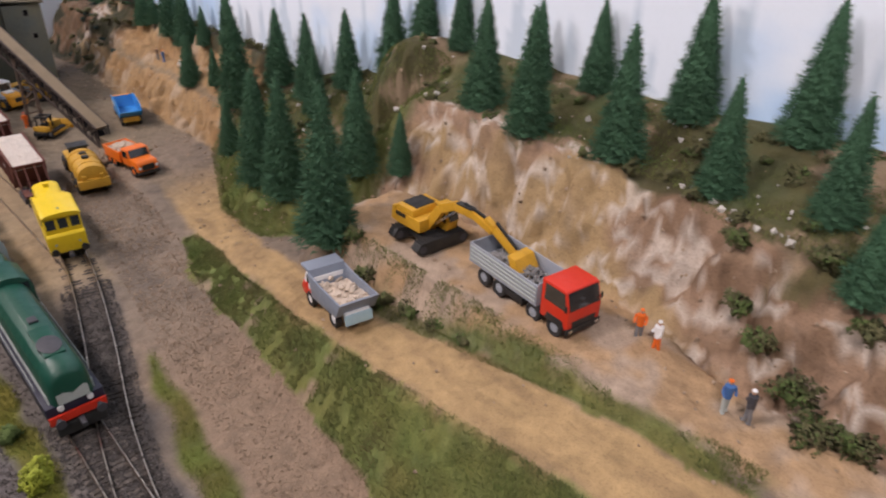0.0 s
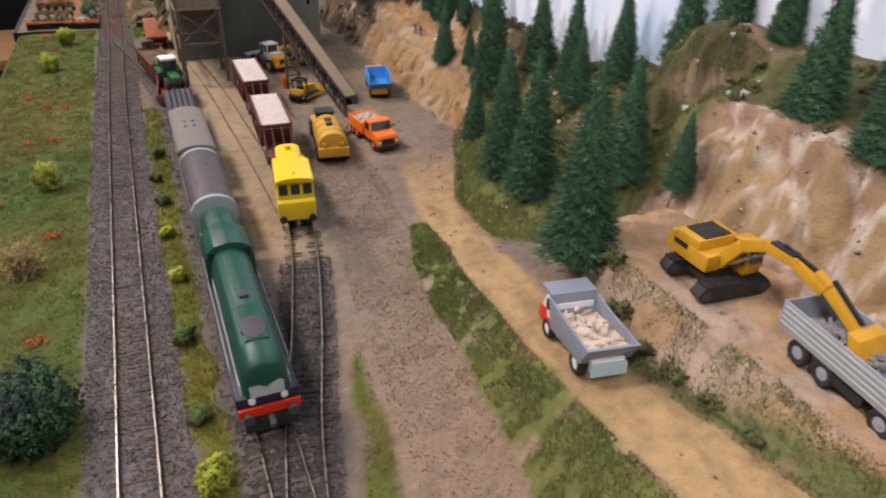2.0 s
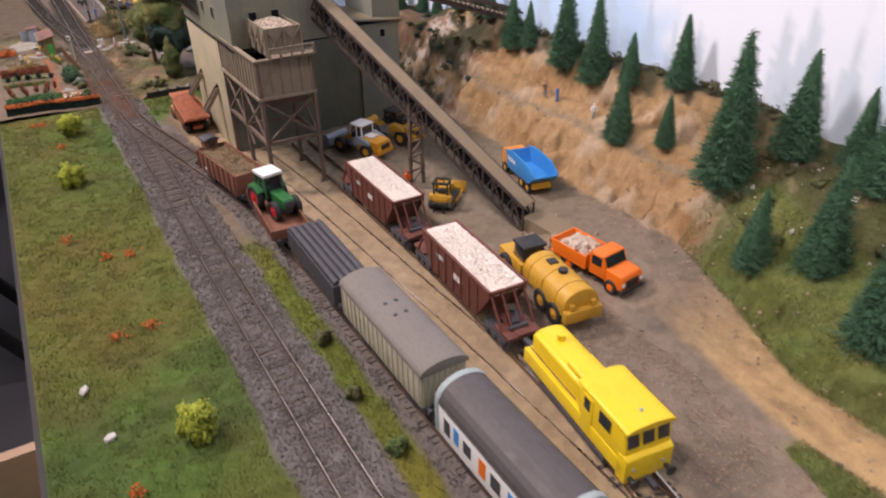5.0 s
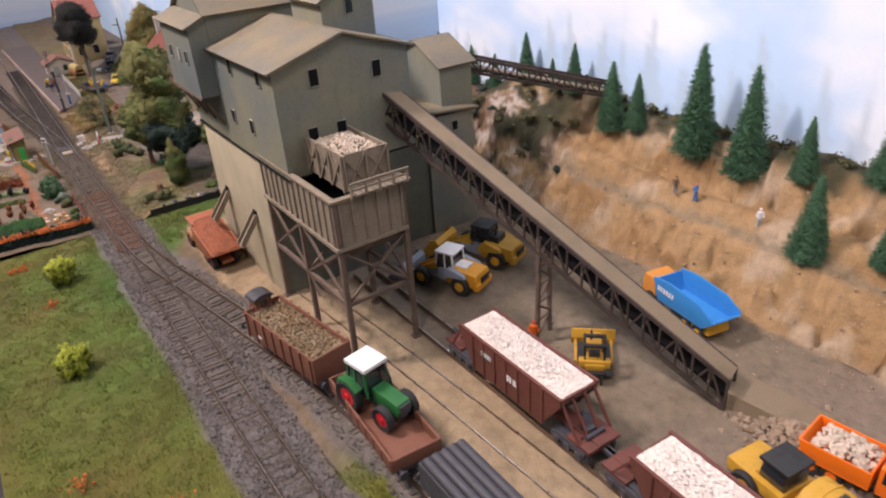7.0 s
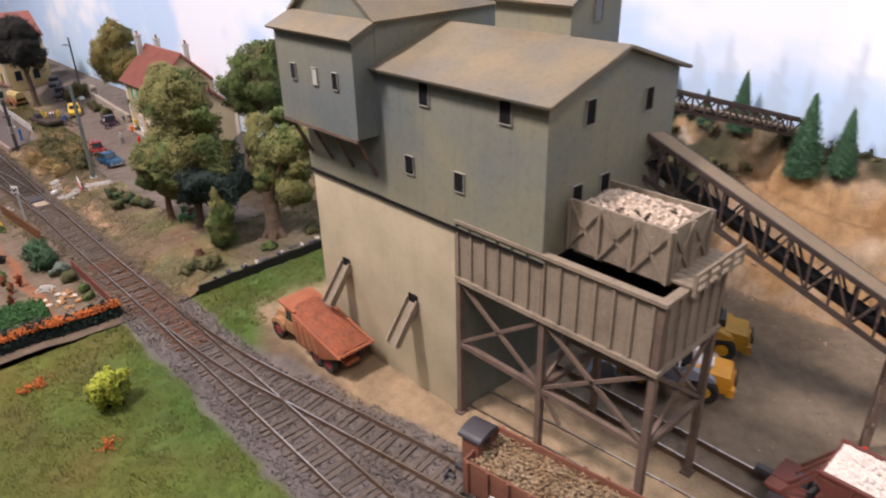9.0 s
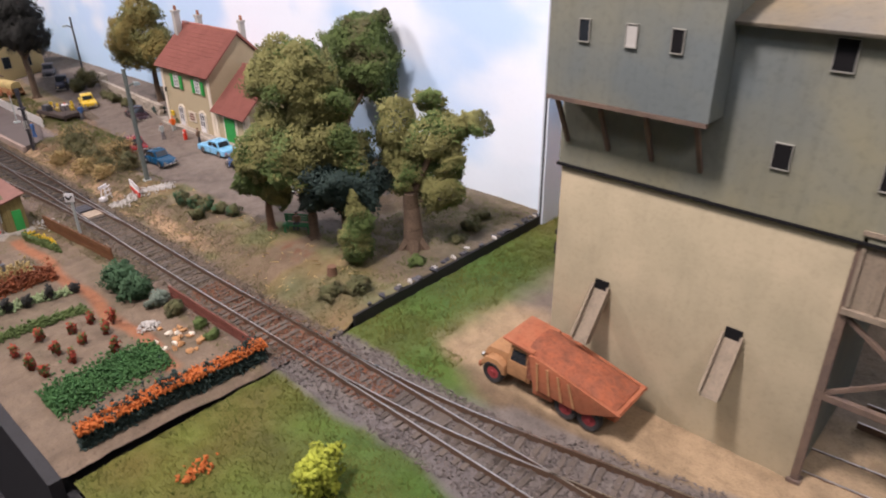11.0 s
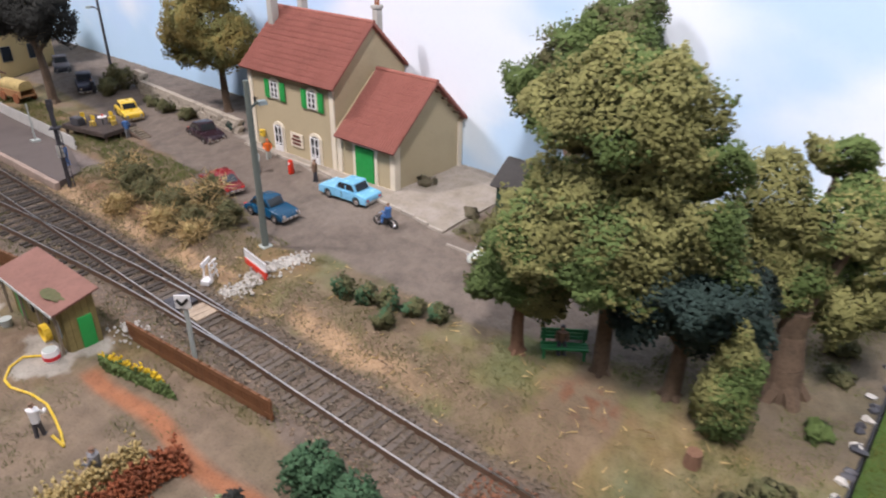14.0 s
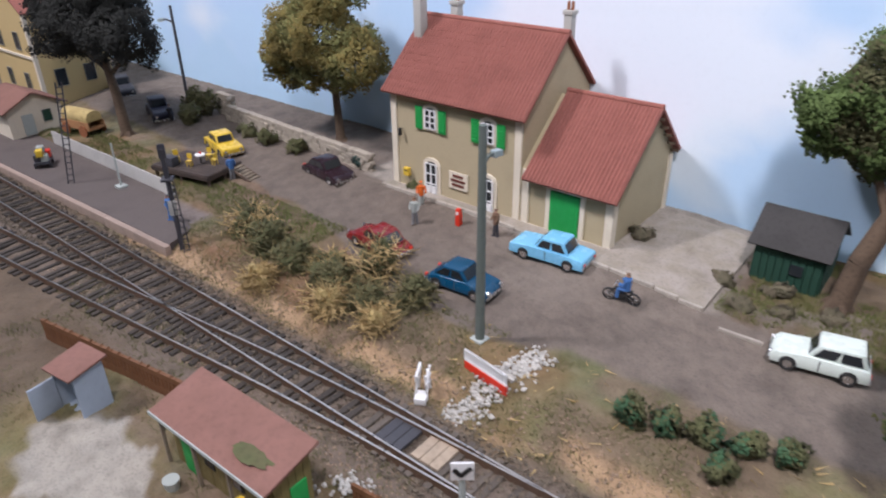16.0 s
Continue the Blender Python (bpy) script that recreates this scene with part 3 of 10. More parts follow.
def station_tone(x, y, z):
    big, mid, fine = noise2(x, y, 9, 31), noise2(x, y, 45, 32), noise2(x, y, 260, 33)
    jx, jy = x + (mid - 0.5) * 0.012, y + (noise2(x, y, 40, 35) - 0.5) * 0.014
    grain = noise2(x, y, 420, 37, 2)
    scrub = np.stack([0.10 + 0.13 * mid + 0.06 * grain, 0.085 + 0.08 * big + 0.06 * grain, 0.045 + 0.03 * fine + 0.03 * grain], -1)
    scrub = blend(scrub, (0.20, 0.145, 0.10), sstep(0.5, 0.62, noise2(x, y, 28, 38, 4)) * 0.8)
    col = scrub
    # the track bed and the sandy bank along it
    col = blend(col, (0.175, 0.135, 0.105), band(jx, -0.036 - 0.03 * sstep(1.56, 1.70, y), 0.008, 0.004))
    col = blend(col, (0.135, 0.055, 0.028), band(jx, -0.026, 0.004, 0.004) * sstep(1.31, 1.27, jy) * 0.7)
    col = blend(col, (0.43, 0.29, 0.17), band(jx, 0.012, 0.023, 0.003) * sstep(1.36, 1.42, jy) * sstep(0.42, 0.55, noise2(x, y, 26, 36)))
    # the road in front of the station
    left = np.interp(y, [1.30, 1.39, 1.43, 1.49, 1.53, 1.58, 1.63, 1.69, 1.76, 1.85, 2.0, 2.3], [0.085, 0.058, 0.058, 0.057, 0.048, 0.052, 0.070, 0.086, 0.096, 0.105, 0.11, 0.12])
    road = sstep(0.0, 0.004, jx - left) * sstep(1.27, 1.33, jy)
    col = blend(col, (0.175, 0.142, 0.117), road)
    col = blend(col, (0.215, 0.178, 0.147), road * sstep(0.45, 0.65, big))
    kerb = np.interp(y, [1.42, 1.46, 1.50, 1.66, 1.70, 2.0], [0.120, 0.121, 0.128, 0.134, 0.142, 0.15])
    col = blend(col, (0.35, 0.31, 0.265), sstep(0.0, 0.003, jx - kerb) * band(jy, 1.456, 1.68, 0.006))
    col = col + (scrub * 0.8 - col) * (sstep(0.0, 0.006, jx - kerb) * band(jy, 1.26, 1.452, 0.006) * sstep(0.40, 0.5, mid))[..., None]
    # bare wood floor under the trees
    col = blend(col, (0.145, 0.12, 0.085), sstep(1.34, 1.28, jy) * sstep(0.055, 0.09, jx) * 0.8)
    col = blend(col, (0.17, 0.08, 0.042), np.exp(-(((x - 0.050) / 0.010) ** 2 + ((y - 1.322) / 0.015) ** 2)) * sstep(0.38, 0.58, fine) * 1.4)
    # kitchen gardens before the line
    plot = sstep(-0.036, -0.042, jx) * sstep(1.50, 1.48, jy)
    col = blend(col, (0.215, 0.16, 0.11), plot)
    col = blend(col, (0.15, 0.12, 0.075), plot * sstep(0.5, 0.7, mid) * 0.6)
    path = band(x, -0.0685 - 0.002 * np.sin(y * 90), -0.0605 - 0.002 * np.sin(y * 90), 0.002) * band(y, 1.27, 1.495, 0.004)
    col = blend(col, (0.35, 0.145, 0.07), path)
    pave = np.exp(-(((x + 0.088) / 0.026) ** 2 + ((y - 1.585) / 0.045) ** 2)) + np.exp(-(((x + 0.066) / 0.022) ** 2 + ((y - 1.515) / 0.020) ** 2))
    col = blend(col, (0.40, 0.365, 0.31), sstep(0.60, 0.66, pave + (mid - 0.5) * 1.1))
    col = blend(col, (0.145, 0.105, 0.07), sstep(-0.03, -0.05, jx) * sstep(1.62, 1.66, jy))
    # platform
    col = blend(col, (0.20, 0.165, 0.15), band(x, 0.012, 0.052, 0.002) * sstep(1.715, 1.72, y))
    return np.clip(0.88 * col * (0.76 + 0.48 * fine)[..., None], 0.01, 0.9)


def sheet(name, x0, x1, y0, y1, step, height, tone, label):
    xs, ys = np.linspace(x0, x1, int((x1 - x0) / step) + 1), np.linspace(y0, y1, int((y1 - y0) / step) + 1)
    x, y = np.meshgrid(xs, ys)
    z = height(x, y)
    slope = np.hypot(*np.gradient(z, ys, xs))
    steep = sstep(0.45, 1.2, slope) * sstep(0.206, 0.224, x)
    rough = 0.0006 + 0.010 * steep
    crag = 1 - np.abs(noise2(x, y, 70, 45, 4) * 2 - 1)
    zz = z + (noise2(x, y, 190, 41) - 0.5) * 0.0016 + (noise2(x, y, 55, 42) - 0.5) * rough * 1.6 + (noise2(x, y, 24, 43) - 0.5) * (0.003 + 0.007 * sstep(0.19, 0.23, x)) * sstep(0.02, 0.06, z) - steep * 0.017 * (crag - 0.5) + steep * 0.008 * (noise2(x, y, 150, 46) - 0.5)
    x = x + steep * 0.016 * (noise2(x, y, 85, 47, 3) - 0.5)
    y = y + steep * 0.012 * (noise2(x, y, 85, 48, 3) - 0.5)
    n, m = x.shape
    i = np.arange(n * m).reshape(n, m)
    faces = np.stack([i[:-1, :-1], i[:-1, 1:], i[1:, 1:], i[1:, :-1]], -1).reshape(-1, 4)
    me = bpy.data.meshes.new(name)
    me.from_pydata(np.stack([x, y, zz], -1).reshape(-1, 3).tolist(), [], faces.tolist())
    a = me.color_attributes.new("tone", "FLOAT_COLOR", "POINT")
    a.data.foreach_set("color", np.concatenate([tone(x, y, z), np.ones((n, m, 1))], -1).ravel())
    me.materials.append(M["soil"])
    me.polygons.foreach_set("use_smooth", [True] * len(me.polygons))
    return tagged(new(name, me), label, "ground", kind="structure")


sheet("ground", -0.133, 0.40, -0.55, 1.2315, 0.0025, quarry_z, quarry_tone, "modelled quarry yard, haul road and stony hillside")
sheet("ground", -0.136, 0.215, 1.2335, 2.70, 0.0023, station_z, station_tone, "modelled village ground with road, garden and track bed")

# module boxes under the scenery, and the painted backdrops
b = Shape(1)
b.box(-0.1345, 0.402, -0.552, 1.2318, -0.10, -0.012)
b.box(-0.1365, -0.1330, -0.552, 1.2318, -0.10, -0.004)
tagged(part("module_box", b.bm, M["black"]), "black fascia board and box under the quarry module", "base board", kind="structure")
b = Shape(1)
b.box(-0.139, 0.217, 1.2330, 2.702, -0.10, -0.008)
b.box(-0.1415, -0.1362, 1.2330, 2.702, -0.10, 0.0035)
b.box(0.022, 0.2, 1.2322, 1.2338, -0.05, 0.0065)
tagged(part("module_box", b.bm, M["black"]), "black fascia board and end plate of the village module", "base board", kind="structure")
def painted_board(label, line, z0, z1, tone, thick=0.006, step=0.005):
    """An upright board along a line (x, y), its front painted by tone(along, z)."""
    p = np.array(line, float)
    run = np.concatenate([[0], np.cumsum(np.linalg.norm(np.diff(p, axis=0), axis=1))])
    u = np.linspace(0, run[-1], int(run[-1] / step) + 2)
    z = np.linspace(z0, z1, int((z1 - z0) / step) + 2)
    x, y = np.interp(u, run, p[:, 0]), np.interp(u, run, p[:, 1])
    n, m = len(z), len(u)
    X, Z = np.meshgrid(x, z)
    Y, U = np.meshgrid(y, z)[0], np.meshgrid(u, z)[0]
    nx, ny = np.gradient(y, u), -np.gradient(x, u)
    v = np.stack([X, Y, Z], -1).reshape(-1, 3).tolist()
    i = np.arange(n * m).reshape(n, m)
    f = np.stack([i[:-1, :-1], i[:-1, 1:], i[1:, 1:], i[1:, :-1]], -1).reshape(-1, 4).tolist()
    k = len(v)
    for j in range(len(p)):
        e = min(int(np.searchsorted(u, run[j])), m - 1)
        v += [(p[j, 0] + nx[e] * thick, p[j, 1] + ny[e] * thick, q) for q in (z0, z1)]
    last = k + 2 * len(p) - 2
    f += [(k + 2 * j, k + 2 * j + 1, k + 2 * j + 3, k + 2 * j + 2) for j in range(len(p) - 1)]
    f += [(i[0, 0], k, k + 1, i[-1, 0]), (i[0, -1], i[-1, -1], last + 1, last)]
    me = bpy.data.meshes.new("backdrop")
    me.from_pydata(v, [], f)
    a = me.color_attributes.new("tone", "FLOAT_COLOR", "POINT")
    c = np.concatenate([tone(Y, Z), np.ones((n, m, 1))], -1).reshape(-1, 4)
    a.data.foreach_set("color", np.concatenate([c, np.tile((0.3, 0.35, 0.4, 1.0), (2 * len(p), 1))]).ravel())
    me.materials.append(M["painted"])
    return tagged(new("backdrop", me), label, "backdrop", kind="structure")


def clouds(y, z, seed):
    q = noise2(y, z * 1.6, 7, seed, 5)
    return blend(np.zeros(y.shape + (3,)) + (0.50, 0.69, 0.93), (0.78, 0.86, 0.96), sstep(0.38, 0.58, q))


def quarry_sky(y, z):
    """Pale clouds, with blue spruce shadows painted into the colour along the foot."""
    c = clouds(y, z, 61)
    r = np.random.RandomState(5)
    # cone-shaped tree shadows, put into the board's colour
    for k in range(46):
        y0, h, w = -0.1 + k * 0.029 + r.uniform(-0.01, 0.01), r.uniform(0.05, 0.11), r.uniform(0.16, 0.22)
        top = 0.085 + h * 0.75 + 0.055 * float(sstep(0.60, 0.2, y0))
        d = w * np.clip(top - z, 0, 1) * (0.75 + 0.35 * np.abs(np.sin(z * 330 + k))) - np.abs(y - y0)
        c = blend(c, (0.42, 0.54, 0.66), sstep(-0.001, 0.002, d) * sstep(top - h * 1.5, top - h * 0.4, z) * 0.55)
    return c


def village_sky(y, z):
    """White clouds over faint blue-green painted hills."""
    c = clouds(y, z, 67)
    for seed, base, amp, rgb, w in ((71, 0.050, 0.075, (0.52, 0.79, 0.88), 0.75), (72, 0.026, 0.065, (0.34, 0.60, 0.70), 0.8), (73, 0.012, 0.05, (0.22, 0.41, 0.49), 0.75)):
        top = base + amp * (noise2(y, y * 0, 13, seed, 3) - 0.35)
        c = blend(c, rgb, sstep(0.004, -0.002, z - top) * w * (0.75 + 0.4 * noise2(y, z, 60, seed)) * (0.12 + 0.88 * np.clip(band(y, 0.14, 0.30, 0.03) + band(y, 0.42, 0.51, 0.02), 0, 1)))
    return c


painted_board("painted pale blue sky board with painted-on spruce shadows behind the quarry", [(0.388, -0.55), (0.388, 0.95), (0.366, 1.2300)], -0.10, 0.46, quarry_sky)
painted_board("painted sky return panel between the modules", [(0.374, 1.2303), (0.2017, 1.2303)], -0.10, 0.46, lambda y, z: clouds(y + z * 0, z, 63), 0.004)
painted_board("painted white and blue cloud board behind the village", [(0.2085, 1.2345), (0.2085, 2.70)], -0.10, 0.46, village_sky)
b = Shape(1)
b.box(0.2019, 0.2083, 1.2310, 1.2350, -0.10, 0.46)
tagged(part("trim", b.bm, M["board_edge"]), "pale edge batten of the village backdrop", "trim", kind="structure")
painted_board("painted cloud board closing the far end of the village", [(0.2080, 2.6960), (-0.139, 2.6960)], -0.10, 0.46, lambda y, z: clouds(y + 0.7 + z * 0, z, 69), 0.005)
b = Shape(1)
b.box(0.2006, 0.2014, 1.2318, 1.2326, -0.05, 0.46)
tagged(part("trim", b.bm, M["black"]), "dark edge strip of the backdrop joint", "edge strip", kind="structure")

# ---- tracks ----
GAUGE = 0.0165


def smooth_path(points, step=0.004):
    """Points (x, y) joined by a soft curve, at even steps of y."""
    p = np.array(points, float)
    ys = np.arange(p[0, 1], p[-1, 1] + step / 2, step)
    slope = np.gradient(p[:, 0], p[:, 1])
    k = np.clip(np.searchsorted(p[:, 1], ys, side="right") - 1, 0, len(p) - 2)
    h = p[k + 1, 1] - p[k, 1]
    u = (ys - p[k, 1]) / h
    x = (2 * u**3 - 3 * u**2 + 1) * p[k, 0] + (u**3 - 2 * u**2 + u) * h * slope[k] + (-2 * u**3 + 3 * u**2) * p[k + 1, 0] + (u**3 - u**2) * h * slope[k + 1]
    return np.stack([x, ys], 1)


SLEEPER = Shape()
SLEEPER.box(-13.0, 13.0, -1.25, 1.25, -1.2, 0.40, 0.25)
SLEEPER_MESH = mesh_of("sleeper", SLEEPER.bm, M["sleeper"])
DARK_MESH = SLEEPER_MESH.copy()
DARK_MESH.materials[0] = M["sleeper_dark"]


def track(label, points, z=0.0012, sleepers=(0, 9), every=0.0072, high=0.0022, skip=(), sink=lambda y: 0.0, wood=None):
    """Two rails on sleepers along a path."""
    t = thing("railway_track", pose(0, 0, 0), label, "railway track", kind="structure")
    p = smooth_path(points)
    d = np.gradient(p, axis=0)
    d /= np.linalg.norm(d, axis=1)[:, None]
    nrm = np.stack([d[:, 1], -d[:, 0]], 1)
    for side in (-1, 1):
        c = p + nrm * side * GAUGE / 2
        for name, w, za, zb, mat in (("rail", 0.00080, z - 0.001, z + high, M["rail"]), ("rail_head", 0.00078, z + high, z + high + 0.00025, M["railtop"])):
            v, f = [], []
            for q, m in zip(c, nrm):
                v += [(*(q + m * s * w / 2), h) for s, h in ((-1, za), (-1, zb), (1, zb), (1, za))]
            for k in range(len(c) - 1):
                f += [(4 * k + j, 4 * k + (j + 1) % 4, 4 * k + 4 + (j + 1) % 4, 4 * k + 4 + j) for j in range(4)]
            raw(name, v, f, mat, t)
    run = 0.0
    for k in range(1, len(p)):
        run += np.linalg.norm(p[k] - p[k - 1])
        if run < every:
            continue
        run -= every
        if not sleepers[0] <= p[k, 1] <= sleepers[1] or any(a <= p[k, 1] <= b for a, b in skip):
            continue
        s = new("sleeper", wood or (DARK_MESH if p[k, 1] > 1.53 else SLEEPER_MESH))
        s.parent = t
        s.matrix_basis = pose(p[k, 0], p[k, 1], z - 0.0006 - sink(p[k, 1]), 0, 0, math.degrees(math.atan2(-d[k, 0], d[k, 1])) + RNG.normal() * 1.2)
    return t


MAIN = [(-0.010, -0.5), (-0.010, 0.3), (-0.010, 0.9), (-0.0085, 1.12), (-0.0085, 1.23), (-0.0102, 1.36), (-0.0100, 1.46), (-0.0092, 1.60), (-0.0085, 1.78), (-0.008, 2.3)]
LOOP = [(0.044, 0.05), (0.048, 0.26), (0.048, 0.62), (0.0465, 0.80), (0.0415, 0.888), (0.0305, 0.96), (0.0125, 1.06), (-0.002, 1.14), (-0.008, 1.21)]
SIDING = [(0.0475, 0.20), (0.0495, 0.25), (0.0578, 0.30), (0.0825, 0.40), (0.1015, 0.49), (0.111, 0.56), (0.117, 0.64), (0.1212, 0.72), (0.1222, 0.80), (0.1235, 1.0)]
SANDED = [(0.1025, 0.50), (0.1015, 0.60), (0.0965, 0.74), (0.0925, 0.84), (0.0835, 0.97), (0.079, 1.02)]
YARD = [(-0.0102, 1.46), (-0.0150, 1.55), (-0.0260, 1.66), (-0.0345, 1.74), (-0.045, 1.88), (-0.052, 2.0), (-0.056, 2.3)]
track("weathered main line track on grey ballast", MAIN, sleepers=(0.05, 2.1), every=0.0060, sink=lambda y: 0.0007 if y < 0.92 else 0.0002 if 1.31 < y < 1.49 else -0.0004 if y > 1.25 else 0.0)
track("run-round track curving into the main line", LOOP, sleepers=(0.16, 1.15), every=0.0060)
track("quarry siding track on dark sleepers", SIDING, sleepers=(0.26, 0.53), z=0.0012, every=0.0056, wood=DARK_MESH, sink=lambda y: 0.0010 if y > 0.36 else 0.0)
track("siding track sunk in sand below the loading bin", SANDED, z=-0.0008, sleepers=(5, 5), high=0.0014)
track("station loop track leaving by a turnout", YARD, sleepers=(1.58, 2.1), every=0.0062)


def ballast(name, path, half, y0, y1, count, seed, label, mat="ballast", z=0.0006):
    r = np.random.RandomState(seed)
    p = smooth_path(path)
    y = r.uniform(y0, y1, count)
    x = np.interp(y, p[:, 1], p[:, 0]) + r.uniform(-half, half, count)
    c = np.stack([x, y, ground_z(x, y) + z + r.normal(size=count) * 0.0003], 1)
    v, f = lumps(c, r.uniform(0.00035, 0.00085, count), 0.4, seed, 0.7, 4)
    return tagged(raw(name, v.tolist(), f.tolist(), M[mat]), label, "gravel", kind="stuff")


ballast("ballast", MAIN, 0.023, 0.1, 1.24, 32000, 51, "grey track ballast of small stones")
M["ballast_dark"] = material("oily_ballast", (0.085, 0.075, 0.07), 0.85, var=0.2, grain=1500, bump=0.3, island=0.45)
ballast("ballast", SIDING, 0.017, 0.205, 0.47, 5200, 55, "oil-blackened ballast of the siding points", "ballast_dark", 0.0009)
ballast("ballast", LOOP, 0.017, 0.1, 0.34, 5200, 56, "oil-blackened ballast at the front of the siding", "ballast_dark", 0.0009)
ballast("ballast", LOOP, 0.020, 0.1, 1.10, 15000, 52, "grey-brown ballast along the siding")
ballast("ballast", MAIN, 0.018, 1.24, 1.95, 17000, 53, "dirty brown ballast on the village line", "ballast_brown")
ballast("ballast", MAIN, 0.0125, 1.17, 1.335, 2600, 54, "rust-stained ballast at the module joint", "rust_dust", 0.0010)


# ---- quarry processing tower ----
def window_at(parent, x, y, z, w, h, face, mat=None):
    """A framed window: w wide, h high, on a wall that faces -x, -y or +x (sunk pane, pale frame and sill)."""
    fr = Shape(1)
    t = 0.0003
    for a0, a1, c0, c1 in ((-w / 2 - t, w / 2 + t, h / 2, h / 2 + t), (-w / 2 - t, w / 2 + t, -h / 2 - t * 1.4, -h / 2), (-w / 2 - t, -w / 2, -h / 2, h / 2), (w / 2, w / 2 + t, -h / 2, h / 2)):
        fr.box(a0, a1, -0.0006, 0.0006, c0, c1)
    m = pose(x, y, z, 0, 0, {"y": 0, "x": -90, "X": 90}[face])
    f = part("window_frame", fr.bm, M["sash"], parent, m=m)
    g = Shape(1)
    g.box(-w / 2, w / 2, -0.0003, 0.0003, -h / 2, h / 2)
    part("pane", g.bm, mat or M["dark"], f, m=pose(0, 0, 0))
    return f


def gable(parent, x0, x1, y0, y1, zb, ze, zr, ridge, name="wall", mat="corr", roof="corr_roof", over=0.004, thick=0.0016):
    """A house block with a pitched roof whose ridge runs along y (ridge 'y') or x."""
    s = Shape(1)
    if ridge == "y":
        xm = (x0 + x1) / 2
        s.prism([(x0, zb), (x1, zb), (x1, ze), (xm, zr), (x0, ze)], "y", y0, y1)
        k = (zr - ze) / (xm - x0)
        a = [((x0 - over, y0 - over, ze - k * over), (x0 - over, y1 + over, ze - k * over), (xm, y1 + over, zr), (xm, y0 - over, zr)),
             ((xm, y0 - over, zr), (xm, y1 + over, zr), (x1 + over, y1 + over, ze - k * over), (x1 + over, y0 - over, ze - k * over))]
    else:
        ym = (y0 + y1) / 2
        s.prism([(y0, zb), (y1, zb), (y1, ze), (ym, zr), (y0, ze)], "x", x0, x1)
        k = (zr - ze) / (ym - y0)
        a = [((x0 - over, y0 - over, ze - k * over), (x0 - over, ym, zr), (x1 + over, ym, zr), (x1 + over, y0 - over, ze - k * over)),
             ((x0 - over, ym, zr), (x0 - over, y1 + over, ze - k * over), (x1 + over, y1 + over, ze - k * over), (x1 + over, ym, zr))]
    w = part(name, s.bm, M[mat], parent)
    for c in a:
        s = Shape(1)
        c = [Vector(p) for p in c]
        if (c[1] - c[0]).cross(c[2] - c[0]).z < 0:
            c.reverse()
        s.slab([p + Vector((0, 0, 0.0004)) for p in c], thick, 0.0003)
        part("roof", s.bm, M[roof], parent)
    return w


tower = thing("quarry_tower", pose(0, 0, 0), "grey-green sheeted stone-crushing tower on a cream concrete base", "industrial building")
s = Shape(1)
s.prism([(0.0640, -0.002), (0.0640, 0.108), (0.150, 0.108), (0.150, -0.002)], "y", 1.0120, 1.1310, 0.0008)
part("concrete_base", s.bm, M["concrete"], tower, "stained cream concrete base")
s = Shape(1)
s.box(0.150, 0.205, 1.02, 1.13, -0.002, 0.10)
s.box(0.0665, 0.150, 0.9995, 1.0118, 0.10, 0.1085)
part("rear_base", s.bm, M["corr_dark"], tower, "dark grey-green lower wall")
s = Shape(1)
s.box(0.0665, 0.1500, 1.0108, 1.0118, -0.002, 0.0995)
part("end_wall", s.bm, M["corr_dark"], tower, "dark grey-green wall behind the trestle")
s = Shape(1)
s.box(0.0622, 0.156, 0.9582, 1.1325, 0.1085, 0.1096)
part("base_ledge", s.bm, M["dark"], tower)
gable(tower, 0.0630, 0.1560, 0.9590, 1.0640, 0.1096, 0.1755, 0.190, "y")
gable(tower, 0.0635, 0.1560, 1.0640, 1.1320, 0.1096, 0.1970, 0.2215, "x", over=0.0025)
gable(tower, 0.1145, 0.1520, 0.9900, 1.0350, 0.160, 0.2040, 0.2140, "y", name="penthouse", over=0.003)
s = Shape(1)
s.prism([(0.0500, 0.1425), (0.0633, 0.1425), (0.0633, 0.1955), (0.0500, 0.1898)], "y", 1.0642, 1.1318)
part("bay", s.bm, M["corr"], tower)
s = Shape(1)
s.slab([(0.0470, 1.0612, 0.1890), (0.0632, 1.0612, 0.1960), (0.0632, 1.1345, 0.1960), (0.0470, 1.1345, 0.1890)], 0.0014, 0.0003)
part("roof", s.bm, M["corr_roof"], tower)
for y in (1.0690, 1.0890, 1.1085, 1.1280):
    s = Shape(1)
    s.beam((0.0520, y, 0.1418), (0.0640, y, 0.1418), 0.0018, 0.0016)
    s.beam((0.0525, y, 0.1410), (0.0632, y, 0.1200), 0.0016, 0.0016)
    part("bracket", s.bm, M["beam"], tower)
s = Shape(1)
s.box(0.0495, 0.0512, 1.0645, 1.1315, 0.1408, 0.1424)
part("bay_sill", s.bm, M["beam"], tower)
for y, z in ((1.0295, 0.1685), (0.9805, 0.1695)):
    window_at(tower, 0.0627, y, z, 0.0064, 0.0100, "x")
for y, z in ((1.0415, 0.1325), (1.0075, 0.1325)):
    window_at(tower, 0.0627, y, z, 0.0058, 0.0088, "x")
for y, tone in ((1.0790, "dark"), (1.0965, "trim"), (1.1160, "window")):
    window_at(tower, 0.0497, y, 0.1690, 0.0042, 0.0078, "x", M[tone])
for x, z in ((0.0890, 0.1680), (0.1320, 0.1655)):
    window_at(tower, x, 0.9587, z, 0.0060, 0.0100, "y")
